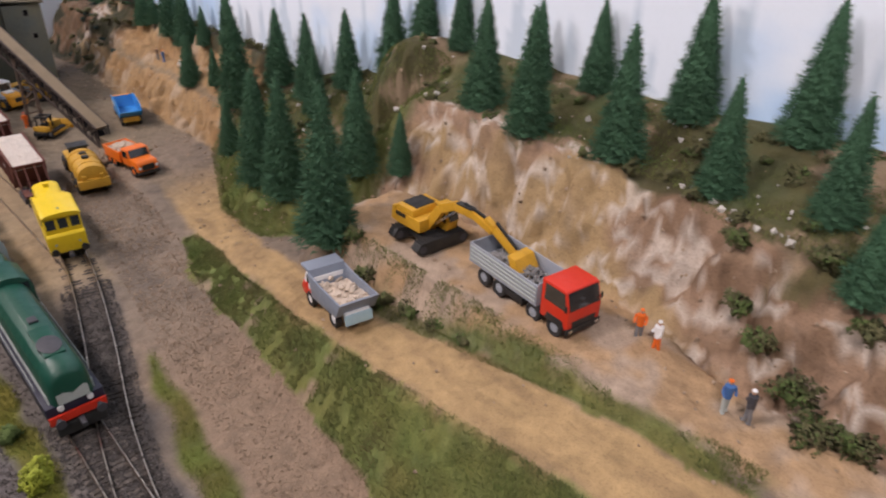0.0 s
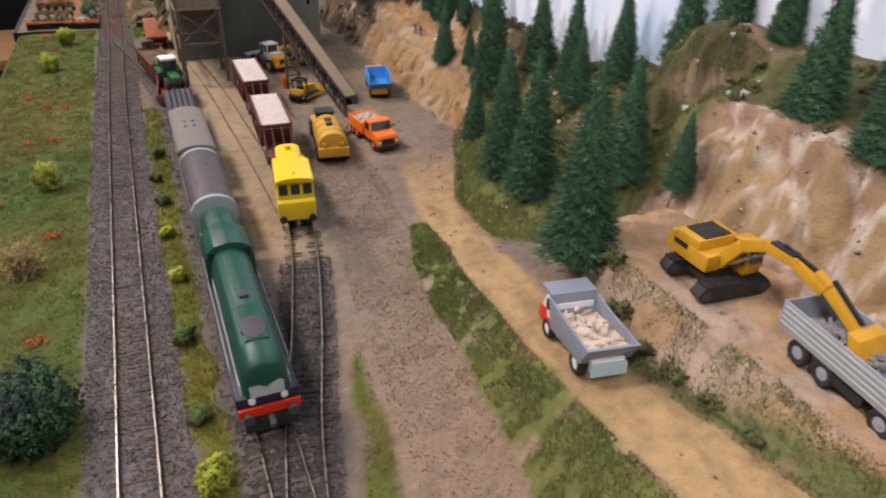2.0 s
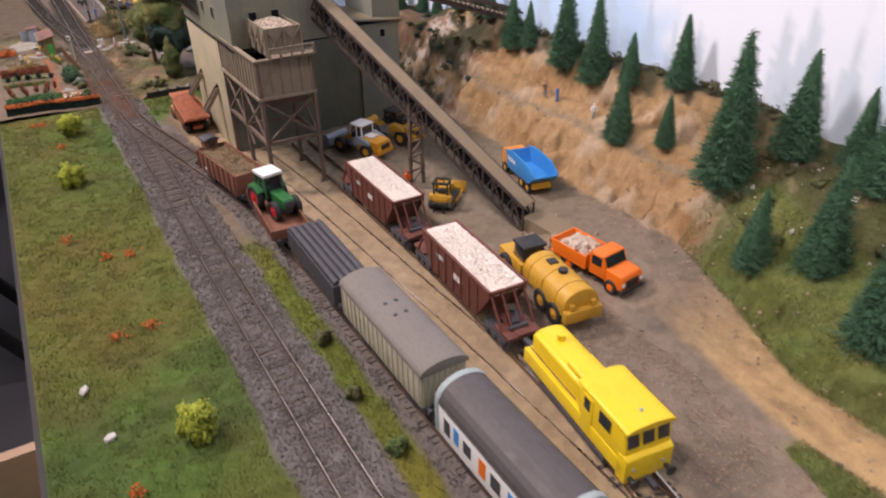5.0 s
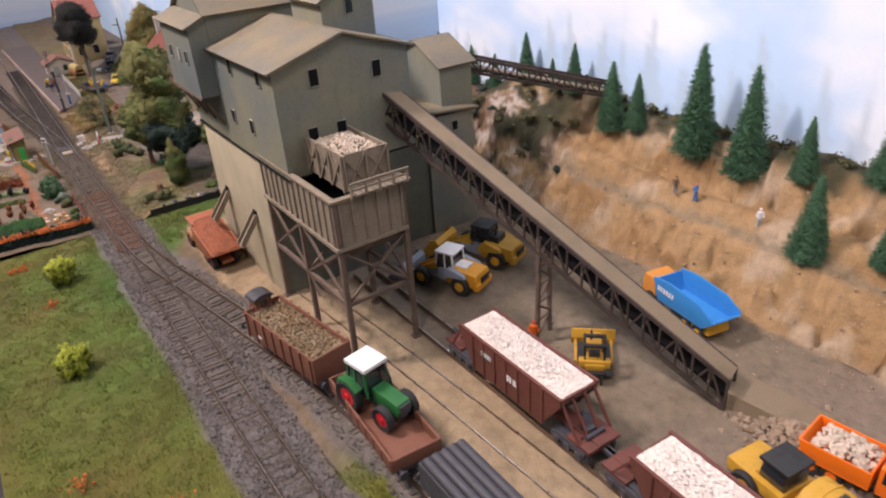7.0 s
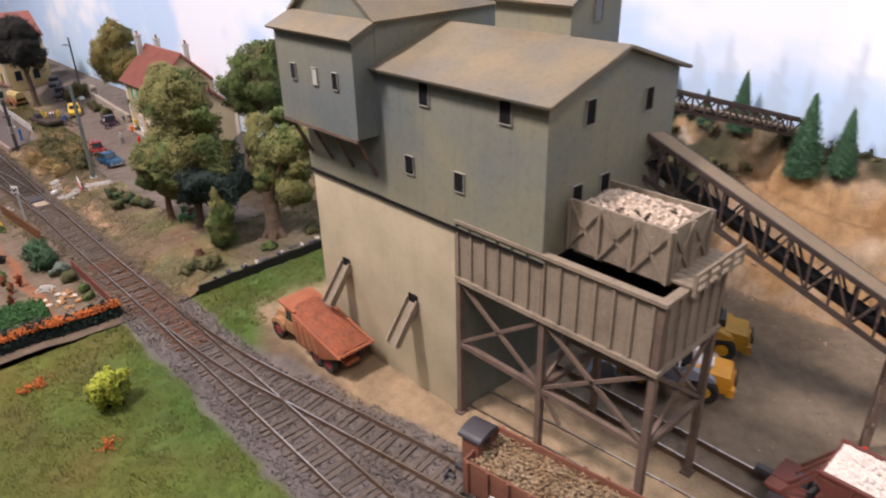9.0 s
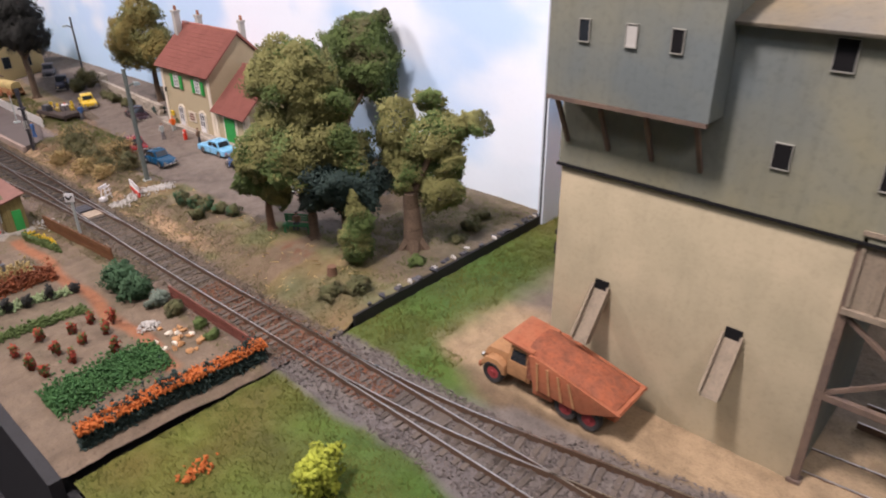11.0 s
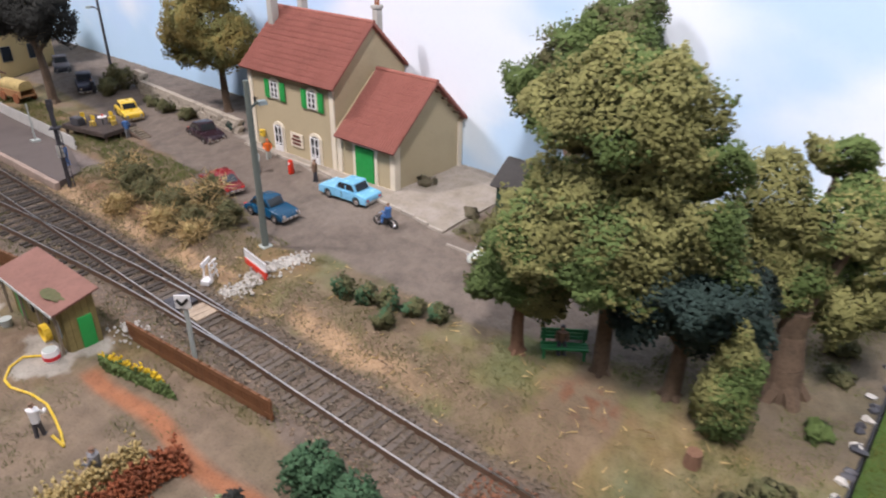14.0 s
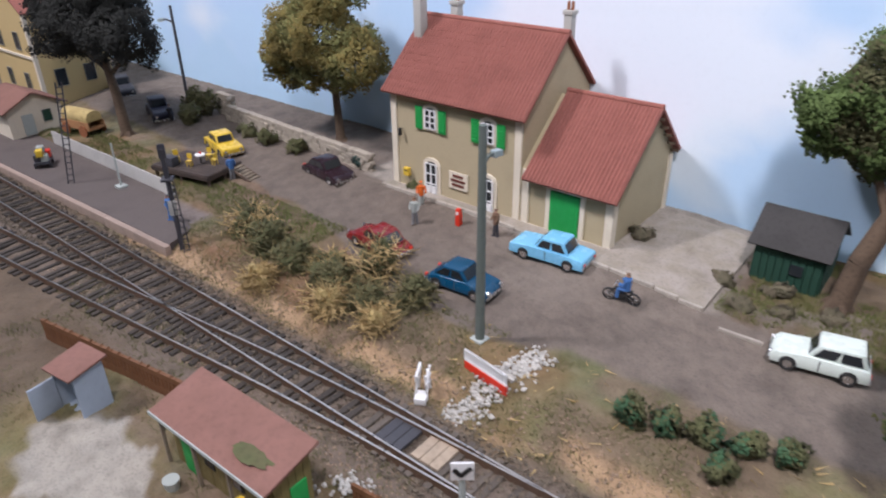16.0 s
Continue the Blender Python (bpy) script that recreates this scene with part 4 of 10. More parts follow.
for x in (0.0835, 0.1030):
    window_at(tower, x, 0.9587, 0.1345, 0.0064, 0.0076, "y")
window_at(tower, 0.1340, 0.9897, 0.2000, 0.0052, 0.0090, "y", M["window"])
# chutes in the concrete wall
for y in (1.0450, 1.1050):
    s = Shape(1)
    s.beam((0.0640, y, 0.0545), (0.0480, y, 0.0335), 0.0074, 0.0010)
    s.beam((0.0640, y - 0.0038, 0.0560), (0.0480, y - 0.0038, 0.0350), 0.0010, 0.0040)
    s.beam((0.0640, y + 0.0038, 0.0560), (0.0480, y + 0.0038, 0.0350), 0.0010, 0.0040)
    c = part("chute", s.bm, M["board"], tower, "wooden discharge chute")
    s = Shape(1)
    s.box(0.0632, 0.0645, y - 0.0034, y + 0.0034, 0.0535, 0.0590)
    part("opening", s.bm, M["dark"], c)

# loading bin on its trestle
bin_ = thing("loading_bin", pose(0, 0, 0), "ribbed brown steel loading bin on a braced trestle", "loading bin")
X0, X1, Y0, Y1, ZB, ZT = 0.0640, 0.1115, 0.9030, 1.0112, 0.0830, 0.1120
for c in ((X0, X0 + 0.0016, Y0, Y1, ZB, ZT), (X1 - 0.0016, X1, Y0, 0.958, ZB, ZT), (X0 + 0.0016, X1 - 0.0016, Y0, Y0 + 0.0016, ZB, ZT), (X0 + 0.0016, X1 - 0.0016, Y0 + 0.0016, Y1, ZB, ZB + 0.002)):
    s = Shape(1)
    s.box(*c)
    part("bin_wall", s.bm, M["board"], bin_)
s = Shape(1)
s.prism([(Y0 + 0.001, ZB), (Y0 + 0.054, ZB), (Y0 + 0.047, ZB - 0.011), (Y0 + 0.008, ZB - 0.011)], "x", X0 + 0.006, X1 - 0.006)
part("hopper_bottom", s.bm, M["beam"], bin_)
for k in range(13):
    s = Shape(1)
    y = Y0 + 0.003 + k * 0.0086
    s.box(X0 - 0.0010, X0, y, y + 0.0014, ZB + 0.001, ZT - 0.001)
    part("rib", s.bm, M["board"], bin_)
for k in range(6):
    s = Shape(1)
    x = X0 + 0.003 + k * 0.0082
    s.box(x, x + 0.0014, Y0 - 0.0010, Y0, ZB + 0.001, ZT - 0.001)
    part("rib", s.bm, M["board"], bin_)
s = Shape(1)
s.box(X0 - 0.0018, X0 + 0.0022, Y0 - 0.0018, Y1, ZT, ZT + 0.0016)
s.box(X0 + 0.0022, X1 + 0.0015, Y0 - 0.0018, Y0 + 0.0022, ZT, ZT + 0.0016)
s.box(X0 - 0.0018, X1, Y0 - 0.0016, Y0 + 0.0012, ZB - 0.0018, ZB + 0.0004)
s.box(X0 - 0.0018, X0 + 0.0012, Y0 + 0.0012, Y1, ZB - 0.0018, ZB + 0.0004)
part("rim", s.bm, M["board"], bin_, "pale worn rim")
legs = [(X0 + 0.0012, Y0 + 0.001), (X0 + 0.0012, 0.9585), (X0 + 0.0012, Y1 - 0.0006), (X1 - 0.0012, Y0 + 0.001), (X1 - 0.0012, 0.9585)]
for x, y in legs:
    s = Shape(1)
    s.beam((x, y, ZT - 0.001), (x, y, -0.001), 0.0030, 0.0030)
    s.box(x - 0.0026, x + 0.0026, y - 0.0026, y + 0.0026, -0.001, 0.0012)
    part("leg", s.bm, M["beam"], bin_)


def brace(a, b, w=0.0016):
    s = Shape(1)
    s.beam(a, b, w, w)
    part("brace", s.bm, M["beam"], bin_)


for (xa, ya), (xb, yb) in ((legs[0], legs[1]), (legs[1], legs[2]), (legs[3], legs[4]), (legs[0], legs[3]), (legs[1], legs[4])):
    brace((xa, ya, 0.0440), (xb, yb, 0.0440), 0.0026)
    brace((xa, ya, 0.0445), (xb, yb, 0.0800))
    brace((xa, ya, 0.0800), (xb, yb, 0.0445))
brace((legs[1][0], legs[1][1], 0.044), (legs[1][0], legs[1][1] - 0.012, 0.030))
# gallery at the bin's end: deck boards and rails
for k in range(9):
    s = Shape(1)
    s.box(X0 + 0.014 + k * 0.0040, X0 + 0.0176 + k * 0.0040, Y0 - 0.0052, Y0 + 0.010, 0.1140, 0.1150)
    part("deck_board", s.bm, M["board"], bin_)
for z in (0.1185, 0.1220):
    s = Shape(1)
    s.beam((X0 + 0.010, Y0 - 0.0052, z), (X1 + 0.001, Y0 - 0.0052, z), 0.0011, 0.0014)
    part("hand_rail", s.bm, M["board"], bin_)
for k in range(5):
    s = Shape(1)
    s.beam((X0 + 0.0105 + k * 0.0092, Y0 - 0.0052, 0.1135), (X0 + 0.0105 + k * 0.0092, Y0 - 0.0052, 0.1226), 0.0013, 0.0013)
    part("rail_post", s.bm, M["board"], bin_)
s = Shape(1)
s.box(X0 + 0.0030, X1 - 0.0018, Y0 + 0.0030, Y1 - 0.001, 0.0900, 0.0920)
part("bin_floor", s.bm, M["dark"], bin_)
# stone hopper on top
hop = thing("stone_hopper", pose(0, 0, 0), "boarded hopper heaped with pale stones", "hopper")
s = Shape(1)
HX0, HX1, HY0, HY1 = 0.0775, 0.1075, 0.9110, 0.9575
for c in (((HX0, HY0), (HX0 + 0.0014, HY1)), ((HX1 - 0.0014, HY0), (HX1, HY1)), ((HX0 + 0.0014, HY0), (HX1 - 0.0014, HY0 + 0.0014))):
    s = Shape(1)
    s.box(c[0][0], c[1][0], c[0][1], c[1][1], 0.1125, 0.1345)
    part("hopper_wall", s.bm, M["board"], hop)
s = Shape(1)
s.box(HX0 + 0.0014, HX1 - 0.0014, HY0 + 0.0014, HY1, 0.1125, 0.128)
part("hopper_fill", s.bm, M["board"], hop)
for k in range(4):
    y = HY0 + k * 0.0155
    s = Shape(1)
    s.beam((HX0 - 0.0008, min(y, HY1 - 0.001), 0.1125), (HX0 - 0.0008, min(y, HY1 - 0.001), 0.1345), 0.0014, 0.0014)
    if k < 3:
        s.beam((HX0 - 0.0006, y, 0.1130), (HX0 - 0.0006, y + 0.0150, 0.1340), 0.0010, 0.0012)
        s.beam((HX0 - 0.0006, y, 0.1340), (HX0 - 0.0006, y + 0.0150, 0.1130), 0.0010, 0.0012)
    part("stiffener", s.bm, M["board"], hop)
for k in range(3):
    x = HX0 + 0.0008 + k * 0.0142
    s = Shape(1)
    s.beam((x, HY0 - 0.0008, 0.1125), (x, HY0 - 0.0008, 0.1345), 0.0014, 0.0014)
    if k < 2:
        s.beam((x, HY0 - 0.0006, 0.1130), (x + 0.0142, HY0 - 0.0006, 0.1340), 0.0012, 0.0012)
        s.beam((x, HY0 - 0.0006, 0.1340), (x + 0.0142, HY0 - 0.0006, 0.1130), 0.0012, 0.0012)
    part("stiffener", s.bm, M["board"], hop)


def heap(name, x0, x1, y0, y1, z, high, count, size, mat, label, seed, parent=None, m=None):
    """A heap of loose stones that fills a box's top."""
    r = np.random.RandomState(seed)
    x, y = r.uniform(x0, x1, count), r.uniform(y0, y1, count)
    e = np.minimum(np.minimum(x - x0, x1 - x) / (x1 - x0), np.minimum(y - y0, y1 - y) / (y1 - y0)) * 2
    c = np.stack([x, y, z + high * np.sqrt(np.clip(e, 0, 1)) * r.uniform(0.75, 1.05, count)], 1)
    v, f = lumps(c, r.uniform(0.6, 1.3, count) * size, 0.35, seed)
    ob = raw(name, v.tolist(), f.tolist(), M[mat], parent)
    if m is not None:
        ob.matrix_basis = m
    return tagged(ob, label, "" if parent else "stones", kind="" if parent else "stuff")


heap("stone_load", HX0 + 0.001, HX1 - 0.001, HY0 + 0.001, HY1 - 0.001, 0.1285, 0.0085, 900, 0.0012, "rubble", "pale crushed stone load", 61, hop)

# long conveyor from the yard up to the tower
conv = thing("conveyor", pose(0, 0, 0), "long brown lattice conveyor with a dusty belt", "conveyor")
run, across = Vector((-0.0680, 0.2270, 0.1295)), Vector((0.958, 0.287, 0)).normalized()
A = Vector((0.2120, 0.7380, 0.0105)) - across * 0.0030
B = A + run
s = Shape(1)
s.slab([A - across * 0.0062 + Vector((0, 0, 0.009)), A + across * 0.0062 + Vector((0, 0, 0.009)), B + across * 0.0062 + Vector((0, 0, 0.009)), B - across * 0.0062 + Vector((0, 0, 0.009))], 0.0016)
part("belt", s.bm, M["belt"], conv, "dusty tan belt")
s = Shape(1)
s.slab([A - across * 0.0056 + Vector((0, 0, -0.004)), A + across * 0.0056 + Vector((0, 0, -0.004)), B + across * 0.0056 + Vector((0, 0, -0.004)), B - across * 0.0056 + Vector((0, 0, -0.004))], 0.0012)
part("return_belt", s.bm, M["dark"], conv, "black return belt inside the lattice")
for side in (-1, 1):
    o = across * side * 0.0068
    for z in (-0.0105, 0.0095):
        s = Shape(1)
        s.beam(A + o + Vector((0, 0, z)), B + o + Vector((0, 0, z)), 0.0018, 0.0022)
        part("chord", s.bm, M["beam_dark"], conv)
    for k in range(24):
        p, q = A + run * (k / 24) + o, A + run * ((k + 1) / 24) + o
        s = Shape(1)
        s.beam(p - Vector((0, 0, 0.0105)), p + Vector((0, 0, 0.0095)), 0.0011, 0.0011)
        s.beam(p + Vector((0, 0, 0.020 * (k % 2) - 0.0105)), q + Vector((0, 0, 0.020 * (1 - k % 2) - 0.0105)), 0.0010, 0.0010)
        part("lattice_bar", s.bm, M["beam_dark"], conv)
for k in range(12):
    p = A + run * ((k + 0.5) / 12)
    s = Shape(1)
    s.beam(p - across * 0.0078, p + across * 0.0078, 0.0012, 0.0012)
    part("cross_bar", s.bm, M["beam"], conv)
P = A + run * 0.50
s = Shape(1)
for i in (-1, 1):
    s.beam(P + across * 0.0060 * i, Vector((P.x, P.y, -0.001)) + across * 0.0078 * i, 0.0024, 0.0024)
for k in range(5):
    z0, z1 = 0.002 + k * 0.013, 0.002 + (k + 1) * 0.013
    w0, w1 = 0.0105 - 0.0006 * k, 0.0105 - 0.0006 * (k + 1)
    i = 1 if k % 2 else -1
    s.beam(Vector((P.x, P.y, z0)) + across * w0 * i, Vector((P.x, P.y, z1)) - across * w1 * i, 0.0013, 0.0013)
    s.beam(Vector((P.x, P.y, z1)) - across * w1, Vector((P.x, P.y, z1)) + across * w1, 0.0013, 0.0013)
part("trestle_leg", s.bm, M["beam"], conv)
s = Shape(1)
s.prism([(0, 0), (0.052, 0), (0.052, 0.003), (0, 0.012)], "x", -0.011, 0.011)
part("foot_hopper", s.bm, M["belt"], conv, "sandy ramp at the conveyor's foot", pose(0.2150, 0.7400, -0.001, 0, 0, 180 + 17))

# second conveyor bridge over the hill, and its drive houses
house = thing("drive_house", pose(0, 0, 0), "small grey sheeted drive house with a lean-to roof", "industrial building")
gable(house, 0.2250, 0.2560, 1.026, 1.092, 0.100, 0.1365, 0.1525, "x", over=0.003)
s = Shape(1)
s.box(0.205, 0.2500, 1.018, 1.092, -0.002, 0.1005)
part("wall", s.bm, M["corr"], house)
s = Shape(1)
s.slab([(0.200, 1.014, 0.1060), (0.2535, 1.014, 0.1010), (0.2535, 1.094, 0.1010), (0.200, 1.094, 0.1060)], 0.0016)
part("roof", s.bm, M["corr_roof"], house)
window_at(house, 0.2310, 1.0177, 0.0905, 0.0052, 0.0072, "y")
window_at(house, 0.236, 1.0177, 0.062, 0.0052, 0.0062, "y")
bridge = thing("conveyor_bridge", pose(0, 0, 0), "dark lattice conveyor bridge running out to the hill", "conveyor")
A, B = Vector((0.2500, 1.040, 0.130)), Vector((0.376, 0.975, 0.090))
run, across = B - A, Vector((0.458, 0.889, 0)).normalized()
for side in (-1, 1):
    o = across * side * 0.007
    for z in (0.0, 0.011):
        s = Shape(1)
        s.beam(A + o + Vector((0, 0, z)), B + o + Vector((0, 0, z)), 0.0016, 0.0022)
        part("chord", s.bm, M["beam_dark"], bridge)
    for k in range(14):
        p, q = A + run * (k / 14) + o, A + run * ((k + 1) / 14) + o
        s = Shape(1)
        s.beam(p, p + Vector((0, 0, 0.011)), 0.0011, 0.0011)
        s.beam(p + Vector((0, 0, 0.011 * (k % 2))), q + Vector((0, 0, 0.011 * (1 - k % 2))), 0.0010, 0.0010)
        part("lattice_bar", s.bm, M["beam_dark"], bridge)
s = Shape(1)
s.slab([A - across * 0.006 + Vector((0, 0, 0.003)), B - across * 0.006 + Vector((0, 0, 0.003)), B + across * 0.006 + Vector((0, 0, 0.003)), A + across * 0.006 + Vector((0, 0, 0.003))], 0.0015)
part("deck", s.bm, M["board"], bridge)


# ---- rolling stock: millimetres, x ahead, z up from the rail ----
RAIL_Z = 0.0036


def part_mm(name, parent, mat, make, label=""):
    s = Shape()
    make(s)
    return part(name, s.bm, M[mat] if isinstance(mat, str) else mat, parent, label)


def rail_wheels(root, xs, r=5.4, inner=7.2):
    for x in xs:
        for side in (-1, 1):
            w = Shape()
            w.rod((x, side * inner, r), (x, side * (inner + 1.2), r), r + 0.7, n=18)
            w.rod((x, side * (inner + 1.2), r), (x, side * (inner + 2.6), r), r, n=18)
            part("wheel", w.bm, M["charcoal"], root)
        a = Shape()
        a.rod((x, -inner, r), (x, inner, r), 1.0)
        part("axle", a.bm, M["charcoal"], root)


def buffers(root, x, facing, z=11.5, mat="charcoal"):
    for y in (-10.0, 10.0):
        b = Shape()
        b.rod((x, y, z), (x + facing * 3.6, y, z), 1.2)
        b.rod((x + facing * 3.6, y, z), (x + facing * 4.6, y, z), 2.6, n=16)
        part("buffer", b.bm, M[mat], root)
    c = Shape()
    c.box(min(x, x + facing * 7), max(x, x + facing * 7), -1.3, 1.3, z - 5.0, z - 2.4, 0.3)
    part("coupler", c.bm, M["charcoal"], root)


def bogie(root, x, half=11.0):
    b = Shape()
    for y in (-10.6, 10.6):
        b.prism([(x - half - 4, 6.5), (x + half + 4, 6.5), (x + half + 4, 9), (x + half - 2, 10.4), (x - half + 2, 10.4), (x - half - 4, 9)], "y", y - 0.8, y + 0.8)
        for k in (-half, 0, half):
            b.box(x + k - 2, x + k + 2, y - 1.4, y + 1.4, 3.6, 8.2, 0.4)
    b.box(x - half, x + half, -9.5, 9.5, 7.0, 11.0)
    part("bogie", b.bm, M["charcoal"], root)


def arch(w, z0, z1, rise, n=9):
    """A cross-section: upright sides of half-width w from z0 to z1 and a curved top that rises by rise."""
    top = [(w * math.cos(math.pi * k / (n - 1)), z1 + rise * math.sin(math.pi * k / (n - 1))) for k in range(n)]
    return [(-w, z0), (w, z0)] + top


def green_loco(m):
    t = thing("diesel_locomotive", m, "green diesel locomotive with silver nose flash and red buffer beam", "locomotive")
    part_mm("underframe", t, "charcoal", lambda s: (s.box(-80, 80, -13.4, 13.4, 9.5, 13.5, 0.6), s.box(-20, 22, -10, 10, 3.5, 9.5, 0.8)))
    part_mm("side_skirt", t, "dark_blue", lambda s: s.prism([(-14.2, 11.5), (14.2, 11.5), (14.2, 19.5), (-14.2, 19.5)], "x", -79, 79, 0.5), "dark blue lower body side")
    hood = [(-11.0, 19.5), (11.0, 19.5), (11.0, 28), (10.2, 34), (7.8, 38.4), (4.0, 40.2), (0, 40.8), (-4.0, 40.2), (-7.8, 38.4), (-10.2, 34), (-11.0, 28)]
    part_mm("hood", t, "loco_green", lambda s: s.prism(hood, "x", -22, 66, 0.7), "rounded green engine hood")

    def nose(s):
        rings = []
        for x, k, drop in ((66, 1.0, 0), (72, 0.985, 0.4), (76, 0.94, 1.4), (78.6, 0.86, 3.0), (79.6, 0.76, 5.0)):
            rings.append([(x, y * k, 19.5 + (z - 19.5) * (1 - drop / 21)) for y, z in hood])
        n = len(hood)
        s._close([p for r in rings for p in r], [(a * n + k, a * n + (k + 1) % n, (a + 1) * n + (k + 1) % n, (a + 1) * n + k) for a in range(4) for k in range(n)] + [tuple(range(4 * n, 5 * n))])

    part_mm("nose", t, "loco_green", nose)

    def flash(s):
        s.slab([(80.0, -7.6, 20), (80.0, 7.6, 20), (79.0, 7.8, 28.0), (80.0, 0, 24.5), (79.0, -7.8, 28.0)], 0.35)
        for q in (-1, 1):
            s.prism([(-79, 19.6), (76, 19.6), (74, 23.4), (-79, 23.4)], "y", q * 11.1 - 0.35, q * 11.1 + 0.35)
            s.slab([(70, q * 11.2, 20), (79.8, q * 7.0, 20), (78.6, q * 7.0, 28.0), (68, q * 11.3, 23.4)][::q], 0.5)

    part_mm("nose_flash", t, "pale_grey", flash, "silver band and nose flash")
    cab = [(-13.4, 19.5), (13.4, 19.5), (13.4, 34), (11.8, 39.5), (7.5, 43), (0, 44.4), (-7.5, 43), (-11.8, 39.5), (-13.4, 34)]
    body = part_mm("cab", t, "loco_green", lambda s: s.prism(cab, "x", -48, -22, 0.7))
    part_mm("cab_window", body, "window", lambda s: [s.box(-22.3, -21.6, a, b, 33, 39, 0) for a, b in ((-11, -5), (5, 11))])
    for y in (-13.3, 13.3):
        part_mm("side_window", body, "window", lambda s: s.box(-43, -27, y - 0.3, y + 0.3, 27, 34.5))
        part_mm("cab_side_panel", body, "pale_grey", lambda s: s.box(-47, -23, y - 0.4, y + 0.4, 19.6, 24.5), "pale grey lower cab panel")
    part_mm("rear_hood", t, "loco_green", lambda s: s.prism([(y * 0.99, z * 0.98) for y, z in hood], "x", -79, -48, 0.7))
    part_mm("roof_fan", t, "charcoal", lambda s: (s.prism([(56 + 9 * math.cos(a), 5.8 * math.sin(a)) for a in np.linspace(0, 2 * math.pi, 20, endpoint=False)], "z", 39.6, 41.5, 0.2)), "grey oval cooling fan grille")
    part_mm("roof_hatch", t, "loco_green", lambda s: s.box(36, 66, -5.2, 5.2, 39.9, 41.2, 0.5))
    part_mm("exhaust", t, "charcoal", lambda s: s.box(24, 30, -2.2, 2.2, 40.2, 42.0, 0.3))
    for x in (-80.8, 80.8):
        part_mm("buffer_beam", t, "red_paint", lambda s: s.box(x - 0.8, x + 0.8, -14, 14, 10.2, 15.0, 0.3), "red buffer beam")
    part_mm("plough", t, "cat_black", lambda s: s.prism([(80, 2), (83, 2.5), (82, 8.5), (80, 9)], "y", -12, 12, 0.3))
    for x in (-81.6, 81.6):
        buffers(t, x, 1 if x > 0 else -1, 12.5)
    for x in (-48, 48):
        bogie(t, x, 14)
        rail_wheels(t, (x - 14, x, x + 14))
    for y in (-9, 9):
        part_mm("headlight", t, "white_paint", lambda s: s.rod((79.0, y * 0.8, 18), (80.6, y * 0.8, 18), 1.6, n=14))
    for y in (-13.7, 13.7):
        part_mm("hand_rail", t, "pale_grey", lambda s: s.tube([(-20, y, 20.0), (-20, y, 23.5), (60, y, 23.5), (60, y, 20.0)], 0.25, 6))
    return t


green_loco(pose(0.0480, 0.4020, RAIL_Z, 0, 0, -90))


def tarp_van(m):
    t = thing("covered_wagon", m, "sliding-tarpaulin wagon with dark curved roof and white lettered sides", "freight wagon")
    part_mm("underframe", t, "charcoal", lambda s: (s.box(-44, 44, -12.5, 12.5, 8.5, 12.5, 0.4), s.box(-43, 43, -4, 4, 6, 8.5)))
    part_mm("side", t, "white_paint", lambda s: [s.box(-42, 42, y - 0.6, y + 0.6, 12.5, 31.0, 0.2) for y in (-13.4, 13.4)], "white side with dark and blue panels")
    top = arch(14.0, 29.5, 31.0, 10.5, 13)
    part_mm("tarpaulin_roof", t, "roof_dark", lambda s: s.prism(top, "x", -40.5, 40.5, 0.3), "dark grey curved roof")
    for x in (-43.8, 40.4):
        part_mm("end_bonnet", t, "tarp_grey", lambda s: s.prism([(y * 1.02, z * 1.01 - 0.2) for y, z in arch(14.0, 12.5, 31.0, 10.8, 13)], "x", x, x + 3.4, 0.4), "grey-green ribbed end")
        for y in (-10, -5, 0, 5, 10):
            part_mm("end_rib", t, "tarp_grey", lambda s: s.box(x - 0.6 if x < 0 else x + 3.3, x + 0.1 if x < 0 else x + 4.0, y - 0.5, y + 0.5, 13, 33, 0.15))
    for k, (x, w, mat) in enumerate(((-33, 5, "charcoal"), (-25, 4, "blue_paint"), (-16, 6, "charcoal"), (-4, 5, "orange_paint"), (6, 7, "charcoal"), (17, 4, "blue_paint"), (27, 6, "charcoal"), (36, 4, "charcoal"))):
        for y in (-14.1, 14.1):
            part_mm("side_panel", t, mat, lambda s: s.box(x - w / 2, x + w / 2, y - 0.15, y + 0.15, 17 + k % 3, 26 + k % 2))
    buffers(t, 44, 1)
    buffers(t, -44, -1)
    rail_wheels(t, (-24, 24))
    return t


tarp_van(pose(0.0480, 0.5360, RAIL_Z, 0, 0, -90))


